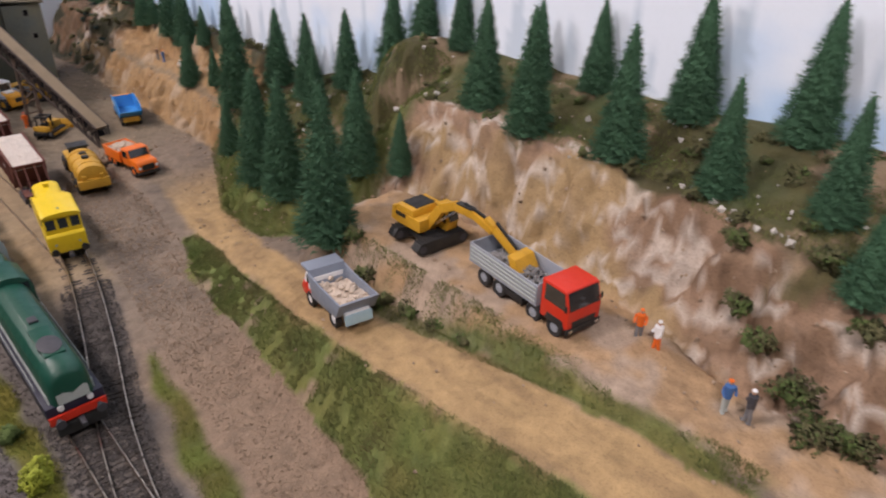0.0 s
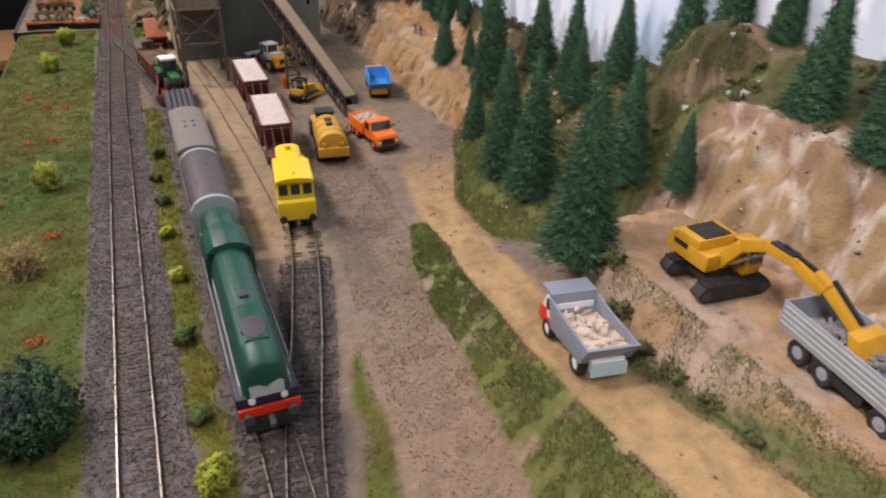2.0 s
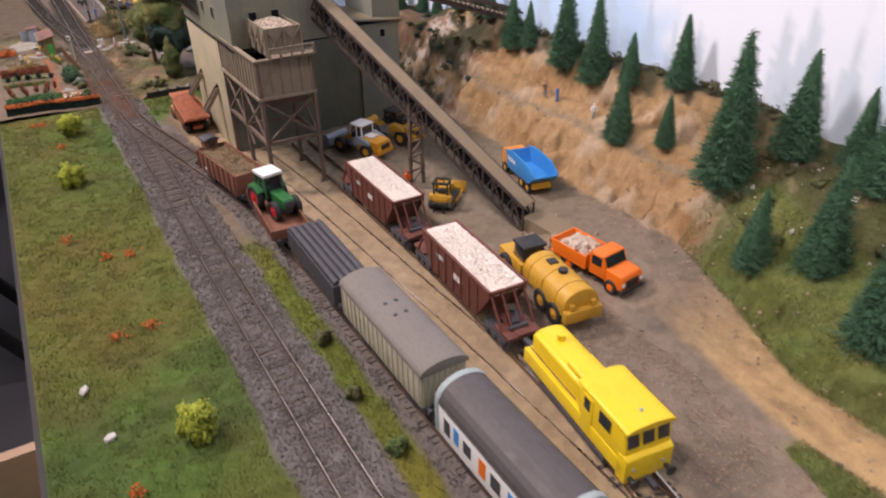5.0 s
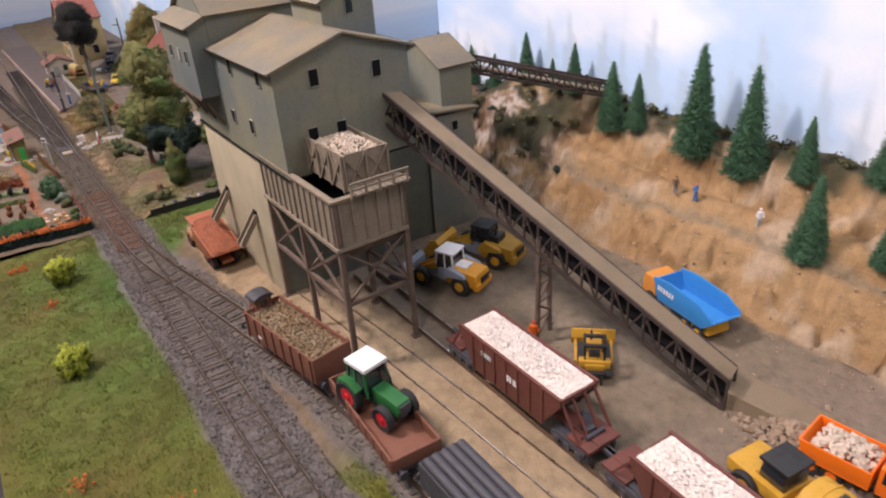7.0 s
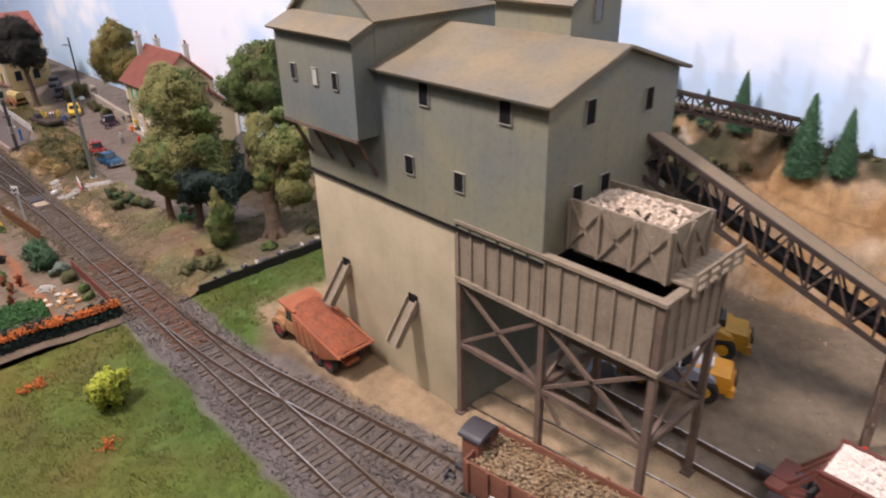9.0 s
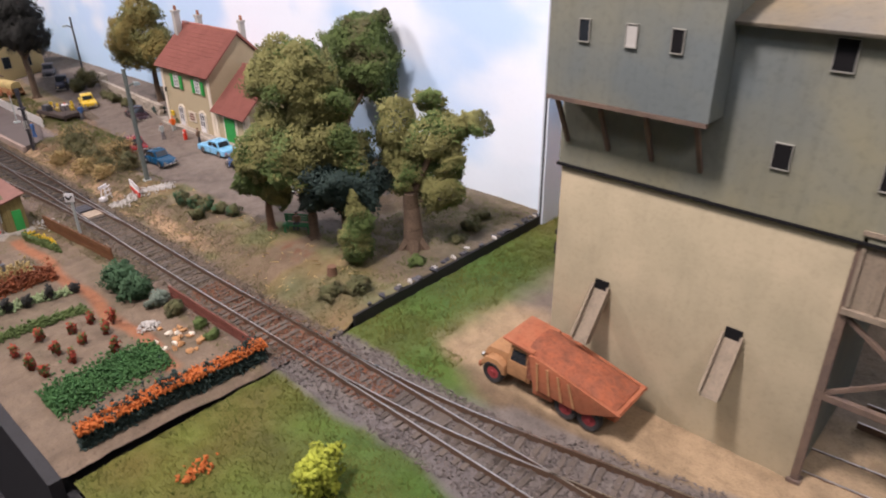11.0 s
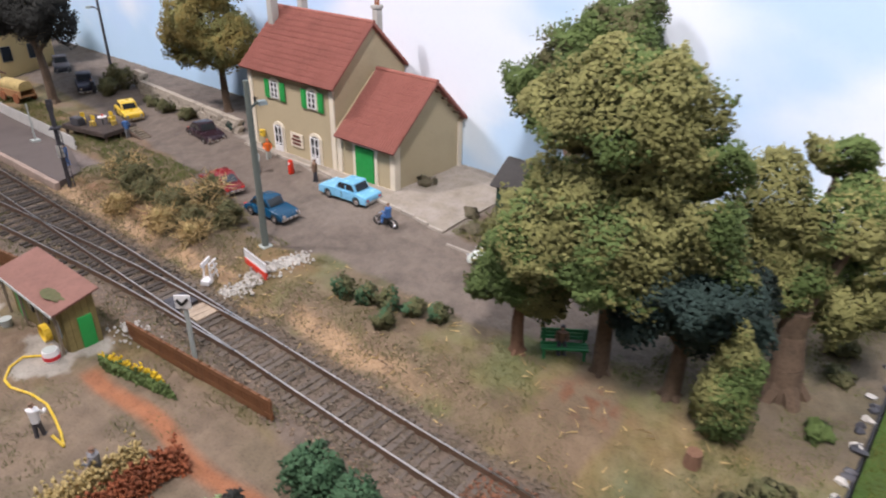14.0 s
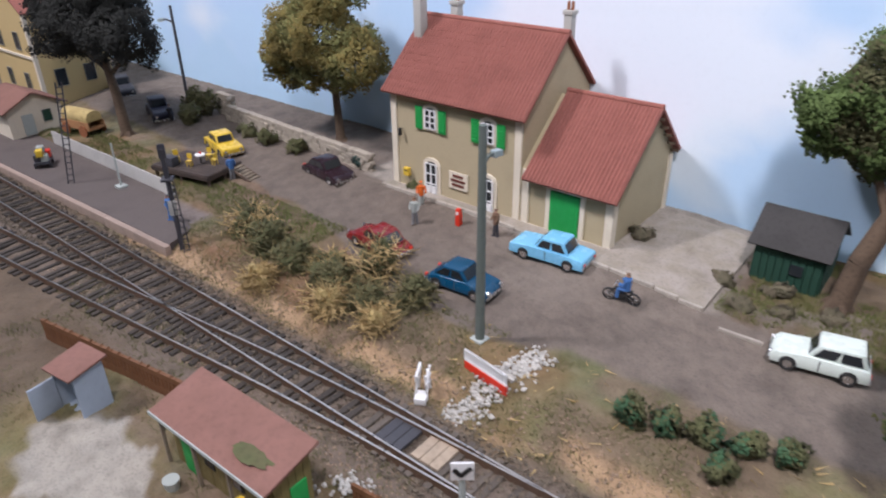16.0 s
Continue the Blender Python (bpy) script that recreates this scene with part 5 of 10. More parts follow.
def cream_van(m):
    t = thing("boxcar", m, "weathered cream planked van with rounded grey roof and roof vents", "freight wagon")
    part_mm("underframe", t, "charcoal", lambda s: s.box(-48, 48, -12, 12, 8, 12, 0.4))
    part_mm("body", t, "van_cream", lambda s: s.box(-47, 47, -13.2, 13.2, 12, 32.5, 0.3))
    for k in range(17):
        for y in (-13.35, 13.35):
            part_mm("plank_batten", t, "van_cream", lambda s: s.box(-46.5 + k * 5.7, -45.5 + k * 5.7, y - 0.35, y + 0.35, 12.6, 32, 0.1))
    for k in range(8):
        part_mm("end_batten", t, "van_cream", lambda s: s.box(46.9, 47.6, -12 + k * 3.2, -11.3 + k * 3.2, 12.6, 32))
    part_mm("roof", t, "van_roof", lambda s: s.prism(arch(14.2, 32.2, 33.2, 5.6, 13), "x", -48.4, 48.4, 0.5), "rounded grey roof")
    for x in (-9, 3):
        for y in (-3.2, 3.2):
            part_mm("roof_vent", t, "charcoal", lambda s: s.ball(x, y, 38.6, 1.5, 1.5, 1.0))
    buffers(t, 48, 1)
    buffers(t, -48, -1)
    rail_wheels(t, (-28, 28))
    return t


cream_van(pose(0.0480, 0.6420, RAIL_Z, 0, 0, -90))


def coal_wagon(m):
    t = thing("open_wagon", m, "dark wagon loaded with long black pipes", "freight wagon")
    part_mm("underframe", t, "charcoal", lambda s: s.box(-42, 42, -12, 12, 8, 12, 0.3))
    part_mm("body", t, "charcoal", lambda s: (s.box(-42, 42, -13, -12, 12, 25), s.box(-42, 42, 12, 13, 12, 25), s.box(-42, -41, -12, 12, 12, 25), s.box(41, 42, -12, 12, 12, 25), s.box(-41, 41, -12, 12, 12, 18)))
    for y in (-9.6, -4.8, 0, 4.8, 9.6):
        part_mm("pipe", t, "charcoal", lambda s: s.rod((-40, y, 25.6), (40.5, y, 25.6), 2.3, n=14))
    buffers(t, 42, 1)
    buffers(t, -42, -1)
    rail_wheels(t, (-24, 24))
    return t


coal_wagon(pose(0.0475, 0.7420, RAIL_Z, 0, 0, -91))


def low_wagon(m):
    t = thing("flat_wagon", m, "brown low-sided wagon carrying a tractor", "freight wagon")
    part_mm("underframe", t, "charcoal", lambda s: s.box(-38, 38, -11, 11, 7, 10.5, 0.3))
    part_mm("deck", t, "wagon_brown", lambda s: s.box(-38.5, 38.5, -13, 13, 10.5, 12))
    for y in (-13.6, 13.6):
        part_mm("side_board", t, "wagon_brown", lambda s: s.box(-38.5, 38.5, y - 0.6, y + 0.6, 10.5, 18.5, 0.2))
        for k in range(9):
            part_mm("stanchion", t, "wagon_brown", lambda s: s.box(-37.5 + k * 9.2, -36.3 + k * 9.2, y - 1.1 if y < 0 else y + 0.5, y - 0.5 if y < 0 else y + 1.1, 10.5, 18.3))
    for x in (-38.2, 38.2):
        part_mm("end_board", t, "wagon_brown", lambda s: s.box(x - 0.6, x + 0.6, -13, 13, 10.5, 18.5, 0.2))
    buffers(t, 38.8, 1, 10.5)
    buffers(t, -38.8, -1, 10.5)
    rail_wheels(t, (-21, 21))
    return t


low_wagon(pose(0.0452, 0.8360, RAIL_Z, 0, 0, -94))


def road_wheel(t, x, y, r, w, hub="pale_grey", hub_r=0.55):
    s = Shape()
    s.wheel(x, y, r, r, w, hub_r)
    tyre = part("wheel", s.bm, M["tyre"], t)
    h = Shape()
    h.rod((x, y - w * 0.34, r), (x, y + w * 0.34, r), r * (hub_r + 0.02), n=18)
    h.rod((x, y - w * 0.48, r), (x, y + w * 0.48, r), r * 0.2, n=10)
    part("hub", h.bm, M[hub], tyre)


def tractor(m):
    t = thing("tractor", m, "green farm tractor with white cab roof and red wheel rims", "tractor")
    part_mm("bonnet", t, "tractor_green", lambda s: s.prism([(2, 9), (22, 9), (23.5, 13), (22, 17), (2, 18.5)], "y", -4.6, 4.6, 1.0))
    part_mm("chassis", t, "charcoal", lambda s: s.box(-18, 21, -3.4, 3.4, 5.5, 9.5, 0.5))
    cab = part_mm("cab", t, "window", lambda s: s.prism([(-14, 13), (2, 13), (0.5, 29), (-12.5, 29)], "y", -7.2, 7.2, 0.4))
    part_mm("cab_frame", cab, "tractor_green", lambda s: [s.beam(a, b, 1.1, 1.1) for y in (-7.3, 7.3) for a, b in (((-14, y, 13), (-12.5, y, 29)), ((2, y, 13), (0.5, y, 29)), ((-7, y, 13), (-7, y, 29)))])
    part_mm("cab_roof", cab, "white_paint", lambda s: s.box(-14.5, 2.5, -8.2, 8.2, 29, 31.6, 0.8), "white cab roof")
    part_mm("mudguard", t, "tractor_green", lambda s: [s.prism([(-20, 14), (-17, 20), (-9, 21), (-2, 17), (-4, 15), (-9, 18.5), (-16, 18)], "y", y - 2.6, y + 2.6, 0.3) for y in (-9.6, 9.6)])
    part_mm("exhaust", t, "charcoal", lambda s: s.rod((4, 5, 16), (4, 5, 30), 0.6))
    for y in (-10, 10):
        road_wheel(t, -11, y, 10.0, 5.6, "wheel_red")
        road_wheel(t, 15, y * 0.86, 7.6, 4.6, "wheel_red")
    part_mm("grille", t, "charcoal", lambda s: s.box(22.6, 23.6, -3.4, 3.4, 10, 16, 0.3))
    return t


tractor(pose(0.0465, 0.8420, RAIL_Z + 0.0120, 0, 0, -80))


def gondola(m):
    t = thing("open_wagon", m, "brown high-sided wagon filled with scrap and a brakeman's hut", "freight wagon")
    part_mm("underframe", t, "charcoal", lambda s: s.box(-40, 40, -11, 11, 7, 10.5, 0.3))
    part_mm("body", t, "wagon_brown", lambda s: (s.box(-38, 40, -13.4, -12.4, 10.5, 28, 0.2), s.box(-38, 40, 12.4, 13.4, 10.5, 28, 0.2), s.box(-38, -37, -12.4, 12.4, 10.5, 28, 0.2), s.box(39, 40, -12.4, 12.4, 10.5, 28, 0.2), s.box(-37, 39, -12.4, 12.4, 10.5, 23)))
    for k in range(8):
        for y in (-13.9, 13.9):
            part_mm("stake", t, "wagon_brown", lambda s: s.box(-36 + k * 10.3, -34.6 + k * 10.3, y - 0.5, y + 0.5, 10.5, 28))
    for y in (-13.5, 13.5):
        part_mm("white_mark", t, "white_paint", lambda s: s.box(-24, -20, y - 0.15, y + 0.15, 14, 16))
    hut = part_mm("brakeman_hut", t, "wagon_brown", lambda s: s.box(-44, -35, -6, 6, 12, 33, 0.3))
    part_mm("hut_roof", hut, "charcoal", lambda s: s.prism([(y, z + 2.4) for y, z in arch(7.2, 30.4, 31, 2.6, 9)], "x", -45.5, -33.5, 0.3), "dark grey arched hut roof")
    part_mm("hut_window", hut, "window", lambda s: s.box(-35.2, -34.7, -2.4, 2.4, 27.5, 31))
    r = np.random.RandomState(5)
    c = np.stack([r.uniform(-36, 38, 3200), r.uniform(-12, 12, 3200), 23 + r.uniform(0, 3.2, 3200)], 1) * MM
    v, f = lumps(c, r.uniform(0.0004, 0.0010, 3200), 0.5, 5, 0.6)
    tagged(raw("scrap_load", v.tolist(), f.tolist(), M["scrap"], t), "tan and rusty scrap load")
    buffers(t, 40, 1, 10.5)
    buffers(t, -45, -1, 10.5)
    rail_wheels(t, (-22, 22))
    return t


gondola(pose(0.0362, 0.9250, RAIL_Z, 0, 0, -81.5))


def ore_hopper(m, seed):
    t = thing("ore_hopper_wagon", m, "oxide-brown bogie hopper wagon heaped with white gravel", "freight wagon", "loaded hopper wagons")
    part_mm("underframe", t, "oxide_brown", lambda s: (s.box(-62, 62, -4, 4, 9, 13, 0.3), s.box(-62, -46, -11, 11, 10.5, 12.5, 0.3), s.box(46, 62, -11, 11, 10.5, 12.5, 0.3)))
    side = [(-52, 25), (-46, 14), (46, 14), (52, 25), (52, 33), (-52, 33)]
    part_mm("body", t, "oxide_brown", lambda s: (s.prism([(-43, 31.5), (-43, 33), (-37, 33), (-25, 12), (25, 12), (37, 33), (43, 33), (43, 31.5), (28, 9), (-28, 9)], "y", -11.6, 11.6, 0.1),
                                                   [s.prism([(-43, 33.4), (43, 33.4), (43, 29), (29, 9), (-29, 9), (-43, 29)], "y", y - 0.6, y + 0.6, 0.1) for y in (-12.4, 12.4)]))
    for k in range(7):
        for y in (-13.2, 13.2):
            part_mm("side_rib", t, "oxide_brown", lambda s: s.box(-30.6 + k * 10, -29.4 + k * 10, y - 0.5, y + 0.5, 10, 33, 0.1))
    part_mm("top_rim", t, "oxide_brown", lambda s: [s.box(-43.5, 43.5, y - 0.9, y + 0.9, 32.6, 34.2, 0.2) for y in (-12.6, 12.6)])
    for x in (-50, 50):
        part_mm("end_strut", t, "oxide_brown", lambda s: [s.beam((x * 1.1, y, 12), (x * 0.84, y, 31), 1.2, 1.2) for y in (-11, -4, 4, 11)])
        part_mm("brake_gear", t, "charcoal", lambda s: (s.box(x - 3, x + 3, -3, 3, 12.5, 16, 0.6), s.rod((x + 5, -6, 14), (x + 5, 6, 14), 1.3)), "dark brake cylinder")
    for y in (-13.15, 13.15):
        part_mm("white_mark", t, "white_paint", lambda s: [s.box(a, a + 1.3, y - 0.2, y + 0.2, 20, 24) for a in (1.2, 3.4, 6.4, 8.2)])
        part_mm("number_plate", t, "pale_grey", lambda s: s.box(-22, -13, y - 0.2, y + 0.2, 24, 26.6))
    for x in (-47, 47):
        bogie(t, x, 8)
        rail_wheels(t, (x - 8, x + 8))
    heap("gravel_load", -0.0415, 0.0415, -0.0115, 0.0115, 0.0325, 0.0035, 2600, 0.00085, "chalk", "heaped white gravel load", seed, t)
    part_mm("load_bed", t, "chalk", lambda s: s.box(-41.5, 41.5, -11.6, 11.6, 29, 33.2))
    for a, b in ((-70, -62), (62, 70)):
        part_mm("coupler", t, "charcoal", lambda s, a=a, b=b: s.box(a, b, -1.6, 1.6, 7.5, 10.5, 0.3))
    return t


ore_hopper(pose(0.1222, 0.8090, RAIL_Z, 0, 0, -91), 71)
ore_hopper(pose(0.1178, 0.6770, RAIL_Z, 0, 0, -93.5), 72)


def yellow_loco(m):
    t = thing("shunting_locomotive", m, "bright yellow shunting locomotive with three-pane cab windows", "locomotive")
    part_mm("underframe", t, "charcoal", lambda s: (s.box(-44, 44, -11, 11, 5, 9, 0.3), s.box(-30, 30, -12, 12, 3, 6, 0.4)))
    part_mm("body", t, "yellow_paint", lambda s: s.box(-45, 45, -13, 13, 9, 17.5, 0.7))
    part_mm("front_skirt", t, "yellow_paint", lambda s: s.prism([(40, 6.5), (46.5, 6.5), (46.5, 20), (44.5, 21.5), (40, 21.5)], "y", -13, 13, 0.6))
    cab = part_mm("cab", t, "yellow_paint", lambda s: s.prism([(8, 17), (44, 17), (44, 24), (42, 34), (8, 34)], "y", -12.6, 12.6, 0.8))
    part_mm("cab_roof", cab, "yellow_paint", lambda s: s.prism([(a, b + 0.2) for a, b in arch(13.2, 33.6, 34.6, 2.6, 11)], "x", 6, 44.5, 0.5))
    for y in (-8.2, 0, 8.2):
        part_mm("front_window", cab, "window", lambda s: s.slab([(43.9, y - 3.0, 25), (43.9, y + 3.0, 25), (42.5, y + 3.0, 32), (42.5, y - 3.0, 32)], 0.4))
    for y in (-12.7, 12.7):
        part_mm("side_window", cab, "window", lambda s: s.box(24, 33, y - 0.25, y + 0.25, 25, 32))
        part_mm("door", cab, "yellow_paint", lambda s: s.box(11, 19, y - 0.5, y + 0.5, 11, 32.6, 0.15))
        part_mm("door_window", cab, "window", lambda s: s.box(12.6, 17.4, y - 0.65, y + 0.65, 24.5, 31))
        part_mm("hand_rail", t, "charcoal", lambda s: s.tube([(-40, y, 22), (5, y, 22)], 0.3, 6))
    part_mm("engine_hood", t, "yellow_paint", lambda s: s.prism(arch(9.6, 17, 26.5, 3.2, 11), "x", -42, 8, 0.8))
    part_mm("hood_cap", t, "yellow_paint", lambda s: (s.prism(arch(7.5, 27, 30, 2.6, 9), "x", -12, 6, 0.6), s.rod((-30, 0, 29), (-30, 0, 33), 2.2, n=14)))
    for y in (-8, 8):
        part_mm("headlight", t, "pale_grey", lambda s: s.rod((46, y, 13.5), (46.9, y, 13.5), 0.9, n=14))
    part_mm("beacon", t, "pale_grey", lambda s: s.ball(36, 0, 37.6, 1.1))
    for x in (46.5, -45):
        buffers(t, x, 1 if x > 0 else -1, 9.5, "cat_black")
    rail_wheels(t, (-24, 24))
    return t


yellow_loco(pose(0.1095, 0.5550, RAIL_Z, 0, 0, -98))


# ---- lorries and plant in the quarry: millimetres, x ahead ----
def cab_unit(t, x0, x1, half, z0, z1, mat, rake=3.0, screen=0.5, seam=True):
    """A forward-control cab: shell, windscreen, side glass, bumper, lamps and grille."""
    zs = z0 + (z1 - z0) * screen
    c = part_mm("cab", t, mat, lambda s: s.prism([(x0, z0), (x1, z0), (x1, zs), (x1 - rake, z1 - 0.6), (x1 - rake - 2, z1), (x0, z1)], "y", -half, half, 0.7))
    part_mm("windscreen", c, "window", lambda s: s.slab([(x1 - 0.05, -half + 1.0, zs + 0.4), (x1 - 0.05, half - 1.0, zs + 0.4), (x1 - rake + 0.25, half - 1.4, z1 - 1.3), (x1 - rake + 0.25, -half + 1.4, z1 - 1.3)], 0.35))
    for y in (-half, half):
        part_mm("side_window", c, "window", lambda s: s.prism([(x0 + 3, zs), (x1 - 1.6, zs), (x1 - rake - 0.8, z1 - 1.6), (x0 + 3, z1 - 1.6)], "y", y - 0.2, y + 0.2))
        part_mm("mirror", c, "cat_black", lambda s: s.box(x1 - 1.5, x1 - 0.6, y - 1.8 if y < 0 else y + 0.6, y - 0.6 if y < 0 else y + 1.8, zs + 0.5, zs + 4.5, 0.2))
    part_mm("bumper", c, "cat_black", lambda s: s.box(x1 - 1, x1 + 0.9, -half - 0.2, half + 0.2, z0 - 2.6, z0 + 1.2, 0.4))
    part_mm("grille", c, "cat_black", lambda s: s.box(x1 - 0.3, x1 + 0.25, -half + 3.5, half - 3.5, z0 + 1.4, z0 + (zs - z0) * 0.42))
    for y in (-half + 2.4, half - 2.4):
        part_mm("headlight", c, "chrome", lambda s: s.box(x1 + 0.5, x1 + 1.1, y - 1.4, y + 1.4, z0 - 1.6, z0 + 0.4, 0.2))
    return c


def tipper_tray(t, name, x0, x1, half, z0, z1, mat, wall=0.9, slope=0.0, ribs=0, label="", rib_mat=None):
    b = part_mm(name, t, mat, lambda s: (s.box(x0, x1, -half, half, z0, z0 + 1.2), [s.prism([(x0 + slope, z0 + 1.2), (x1, z0 + 1.2), (x1, z1), (x0, z1)], "y", y - wall / 2, y + wall / 2, 0.15) for y in (-half + wall / 2, half - wall / 2)],
                                         s.box(x1 - wall, x1, -half + wall, half - wall, z0 + 1.2, z1 + 1.0, 0.15), s.prism([(x0 + slope, z0 + 1.2), (x0 + slope + wall, z0 + 1.2), (x0 + wall, z1), (x0, z1)], "y", -half + wall, half - wall)), label)
    for k in range(ribs):
        for y in (-half - 0.25, half + 0.25):
            part_mm("side_rib", b, rib_mat or mat, lambda s: s.box(x0 + 1, x1 - 1, y - 0.35, y + 0.35, z0 + 2.2 + k * (z1 - z0 - 2.4) / max(ribs, 1), z0 + 3.4 + k * (z1 - z0 - 2.4) / max(ribs, 1), 0.2))
    return b


def red_tipper(m):
    t = thing("tipper_lorry", m, "red-cabbed four-axle tipper lorry with ribbed grey tray under the excavator", "lorry")
    part_mm("chassis", t, "cat_black", lambda s: (s.box(-42, 34, -5, 5, 7, 10.5, 0.3), s.box(-14, 4, -12, -6, 5, 9.5, 0.6), s.box(-14, 4, 6, 12, 5, 9.5, 0.6)))
    cab_unit(t, 20, 42, 12.6, 9, 33, "red_paint", 3.2, 0.5)
    tipper_tray(t, "tray", -46, 17, 13.2, 12, 25.5, "silver_grey", ribs=4, label="grey tray with four long ribs", rib_mat="pale_grey")
    heap("gravel_load", -0.040, 0.012, -0.011, 0.011, 0.0145, 0.008, 500, 0.0014, "gravel_grey", "grey gravel load", 81, t)
    for x in (32, 14, -17, -32):
        for y in (-10.8, 10.8):
            road_wheel(t, x, y, 6.1, 4.0, "silver_grey", 0.5)
    part_mm("mudguard", t, "cat_black", lambda s: [s.prism([(24, 9), (26, 13.6), (38, 13.6), (40, 9)], "y", y - 2, y + 2, 0.2) for y in (-11, 11)])
    return t


M["gravel_grey"] = material("grey_gravel", (0.25, 0.245, 0.24), 0.9, var=0.15, grain=1200, island=0.35)
red_tipper(pose(0.2460, 0.1890, 0.0615, 0, 0, -98) @ Matrix.Scale(0.88, 4))


def excavator(m, turn):
    t = thing("excavator", m, "yellow and black tracked excavator reaching its bucket over the lorry", "excavator")
    for y in (-14, 14):
        tr = part_mm("crawler_track", t, "cat_black", lambda s: s.prism([(-22, 4.5), (-19, 0.6), (-16, 0), (16, 0), (19, 0.6), (22, 4.5), (19, 8.6), (16, 9.2), (-16, 9.2), (-19, 8.6)], "y", y - 4, y + 4, 0.5))
        for k in range(15):
            part_mm("grouser", tr, "tyre", lambda s: s.box(-17.5 + k * 2.5, -16.6 + k * 2.5, y - 4.3, y + 4.3, 9.0, 9.9))
        for x in (-17, 17):
            part_mm("sprocket", tr, "charcoal", lambda s: s.rod((x, y - 4.3, 4.6), (x, y + 4.3, 4.6), 2.8, n=12))
    part_mm("car_body", t, "cat_black", lambda s: (s.box(-10, 10, -11, 11, 3.5, 8, 0.4), s.rod((0, 0, 8), (0, 0, 11), 8.5, n=20)))
    up = pose(0, 0, 0, 0, 0, turn)

    def upper(name, mat, make, parent=None, label=""):
        s = Shape()
        make(s)
        s.bm.transform(up)
        return part(name, s.bm, M[mat], parent or t, label)

    h = upper("engine_house", "plant_yellow", lambda s: (s.box(-20, 6, -13, 13, 11, 20, 0.7), s.prism([(-20, 20), (-1, 20), (-2, 25), (-18.5, 25)], "y", -12.6, 12.6, 0.8)), label="yellow engine housing and counterweight")
    upper("counterweight", "plant_yellow", lambda s: s.prism([(-25, 12), (-20, 11), (-20, 23), (-23.5, 22.5)], "y", -13, 13, 0.8), h)
    upper("top_panel", "cat_black", lambda s: s.box(-18, -3, -8, 9, 25.0, 25.7, 0.2), h, "black walkway panel")
    for y in (-13.2, 13.2):
        upper("side_stripe", "cat_black", lambda s: s.box(-19, -9, y - 0.15, y + 0.15, 17, 20), h)
    c = upper("cab", "plant_yellow", lambda s: s.prism([(3, 11), (15, 11), (17, 18), (14.5, 29), (4, 29)], "y", 3.4, 13, 0.5))
    upper("cab_window", "window", lambda s: (s.box(4.6, 13.8, 12.9, 13.3, 17, 28), s.slab([(16.9, 4.2, 18.4), (16.9, 12.2, 18.4), (14.8, 12.2, 27.8), (14.8, 4.2, 27.8)], 0.5), s.box(4.6, 13.8, 3.1, 3.5, 17, 28)), c)

    def arm(name, pts, w, d0, d1, mat="plant_yellow", label=""):
        def make(s):
            for k in range(len(pts) - 1):
                (xa, za), (xb, zb) = pts[k], pts[k + 1]
                n = Vector((-(zb - za), xb - xa)).normalized()
                a0 = d0 + (d1 - d0) * k / (len(pts) - 1)
                a1 = d0 + (d1 - d0) * (k + 1) / (len(pts) - 1)
                s.prism([(xa - n.x * a0, za - n.y * a0), (xb - n.x * a1, zb - n.y * a1), (xb + n.x * a1, zb + n.y * a1), (xa + n.x * a0, za + n.y * a0)], "y", -w - 2.5, w - 2.5, 0.3)
        return upper(name, mat, make, label=label)

    arm("boom", [(4, 14), (16, 31), (30, 38), (48, 38), (64, 33)], 2.4, 3.4, 2.2, label="long bent yellow boom")
    arm("boom_stripe", [(32, 41.2), (46, 41.2)], 2.45, 0.5, 0.5, "cat_black")
    arm("dipper", [(57, 38), (65, 35), (86, 23)], 2.0, 3.0, 1.8)
    arm("boom_ram", [(10, 17), (30, 34)], 0.9, 1.0, 0.8, "chrome")
    arm("dipper_ram", [(38, 42.5), (58, 39.5)], 0.8, 0.9, 0.8, "cat_black")
    arm("bucket_ram", [(66, 40), (84, 29)], 0.8, 0.9, 0.8, "cat_black")
    upper("bucket", "plant_yellow", lambda s: s.prism([(84, 28), (90, 27), (95, 19), (94, 11), (86, 8), (78, 10), (76, 13), (83, 13), (88, 16), (86, 23)], "y", -11, 6, 0.4), label="yellow bucket with teeth")
    upper("bucket_tooth", "plant_yellow", lambda s: [s.box(73.0, 77, -9.8 + k * 3.6, -8.2 + k * 3.6, 10.8, 12.6) for k in range(5)])
    return t


excavator(pose(0.2520, 0.2785, 0.0615, 0, 0, 174) @ Matrix.Scale(0.89, 4), 95)


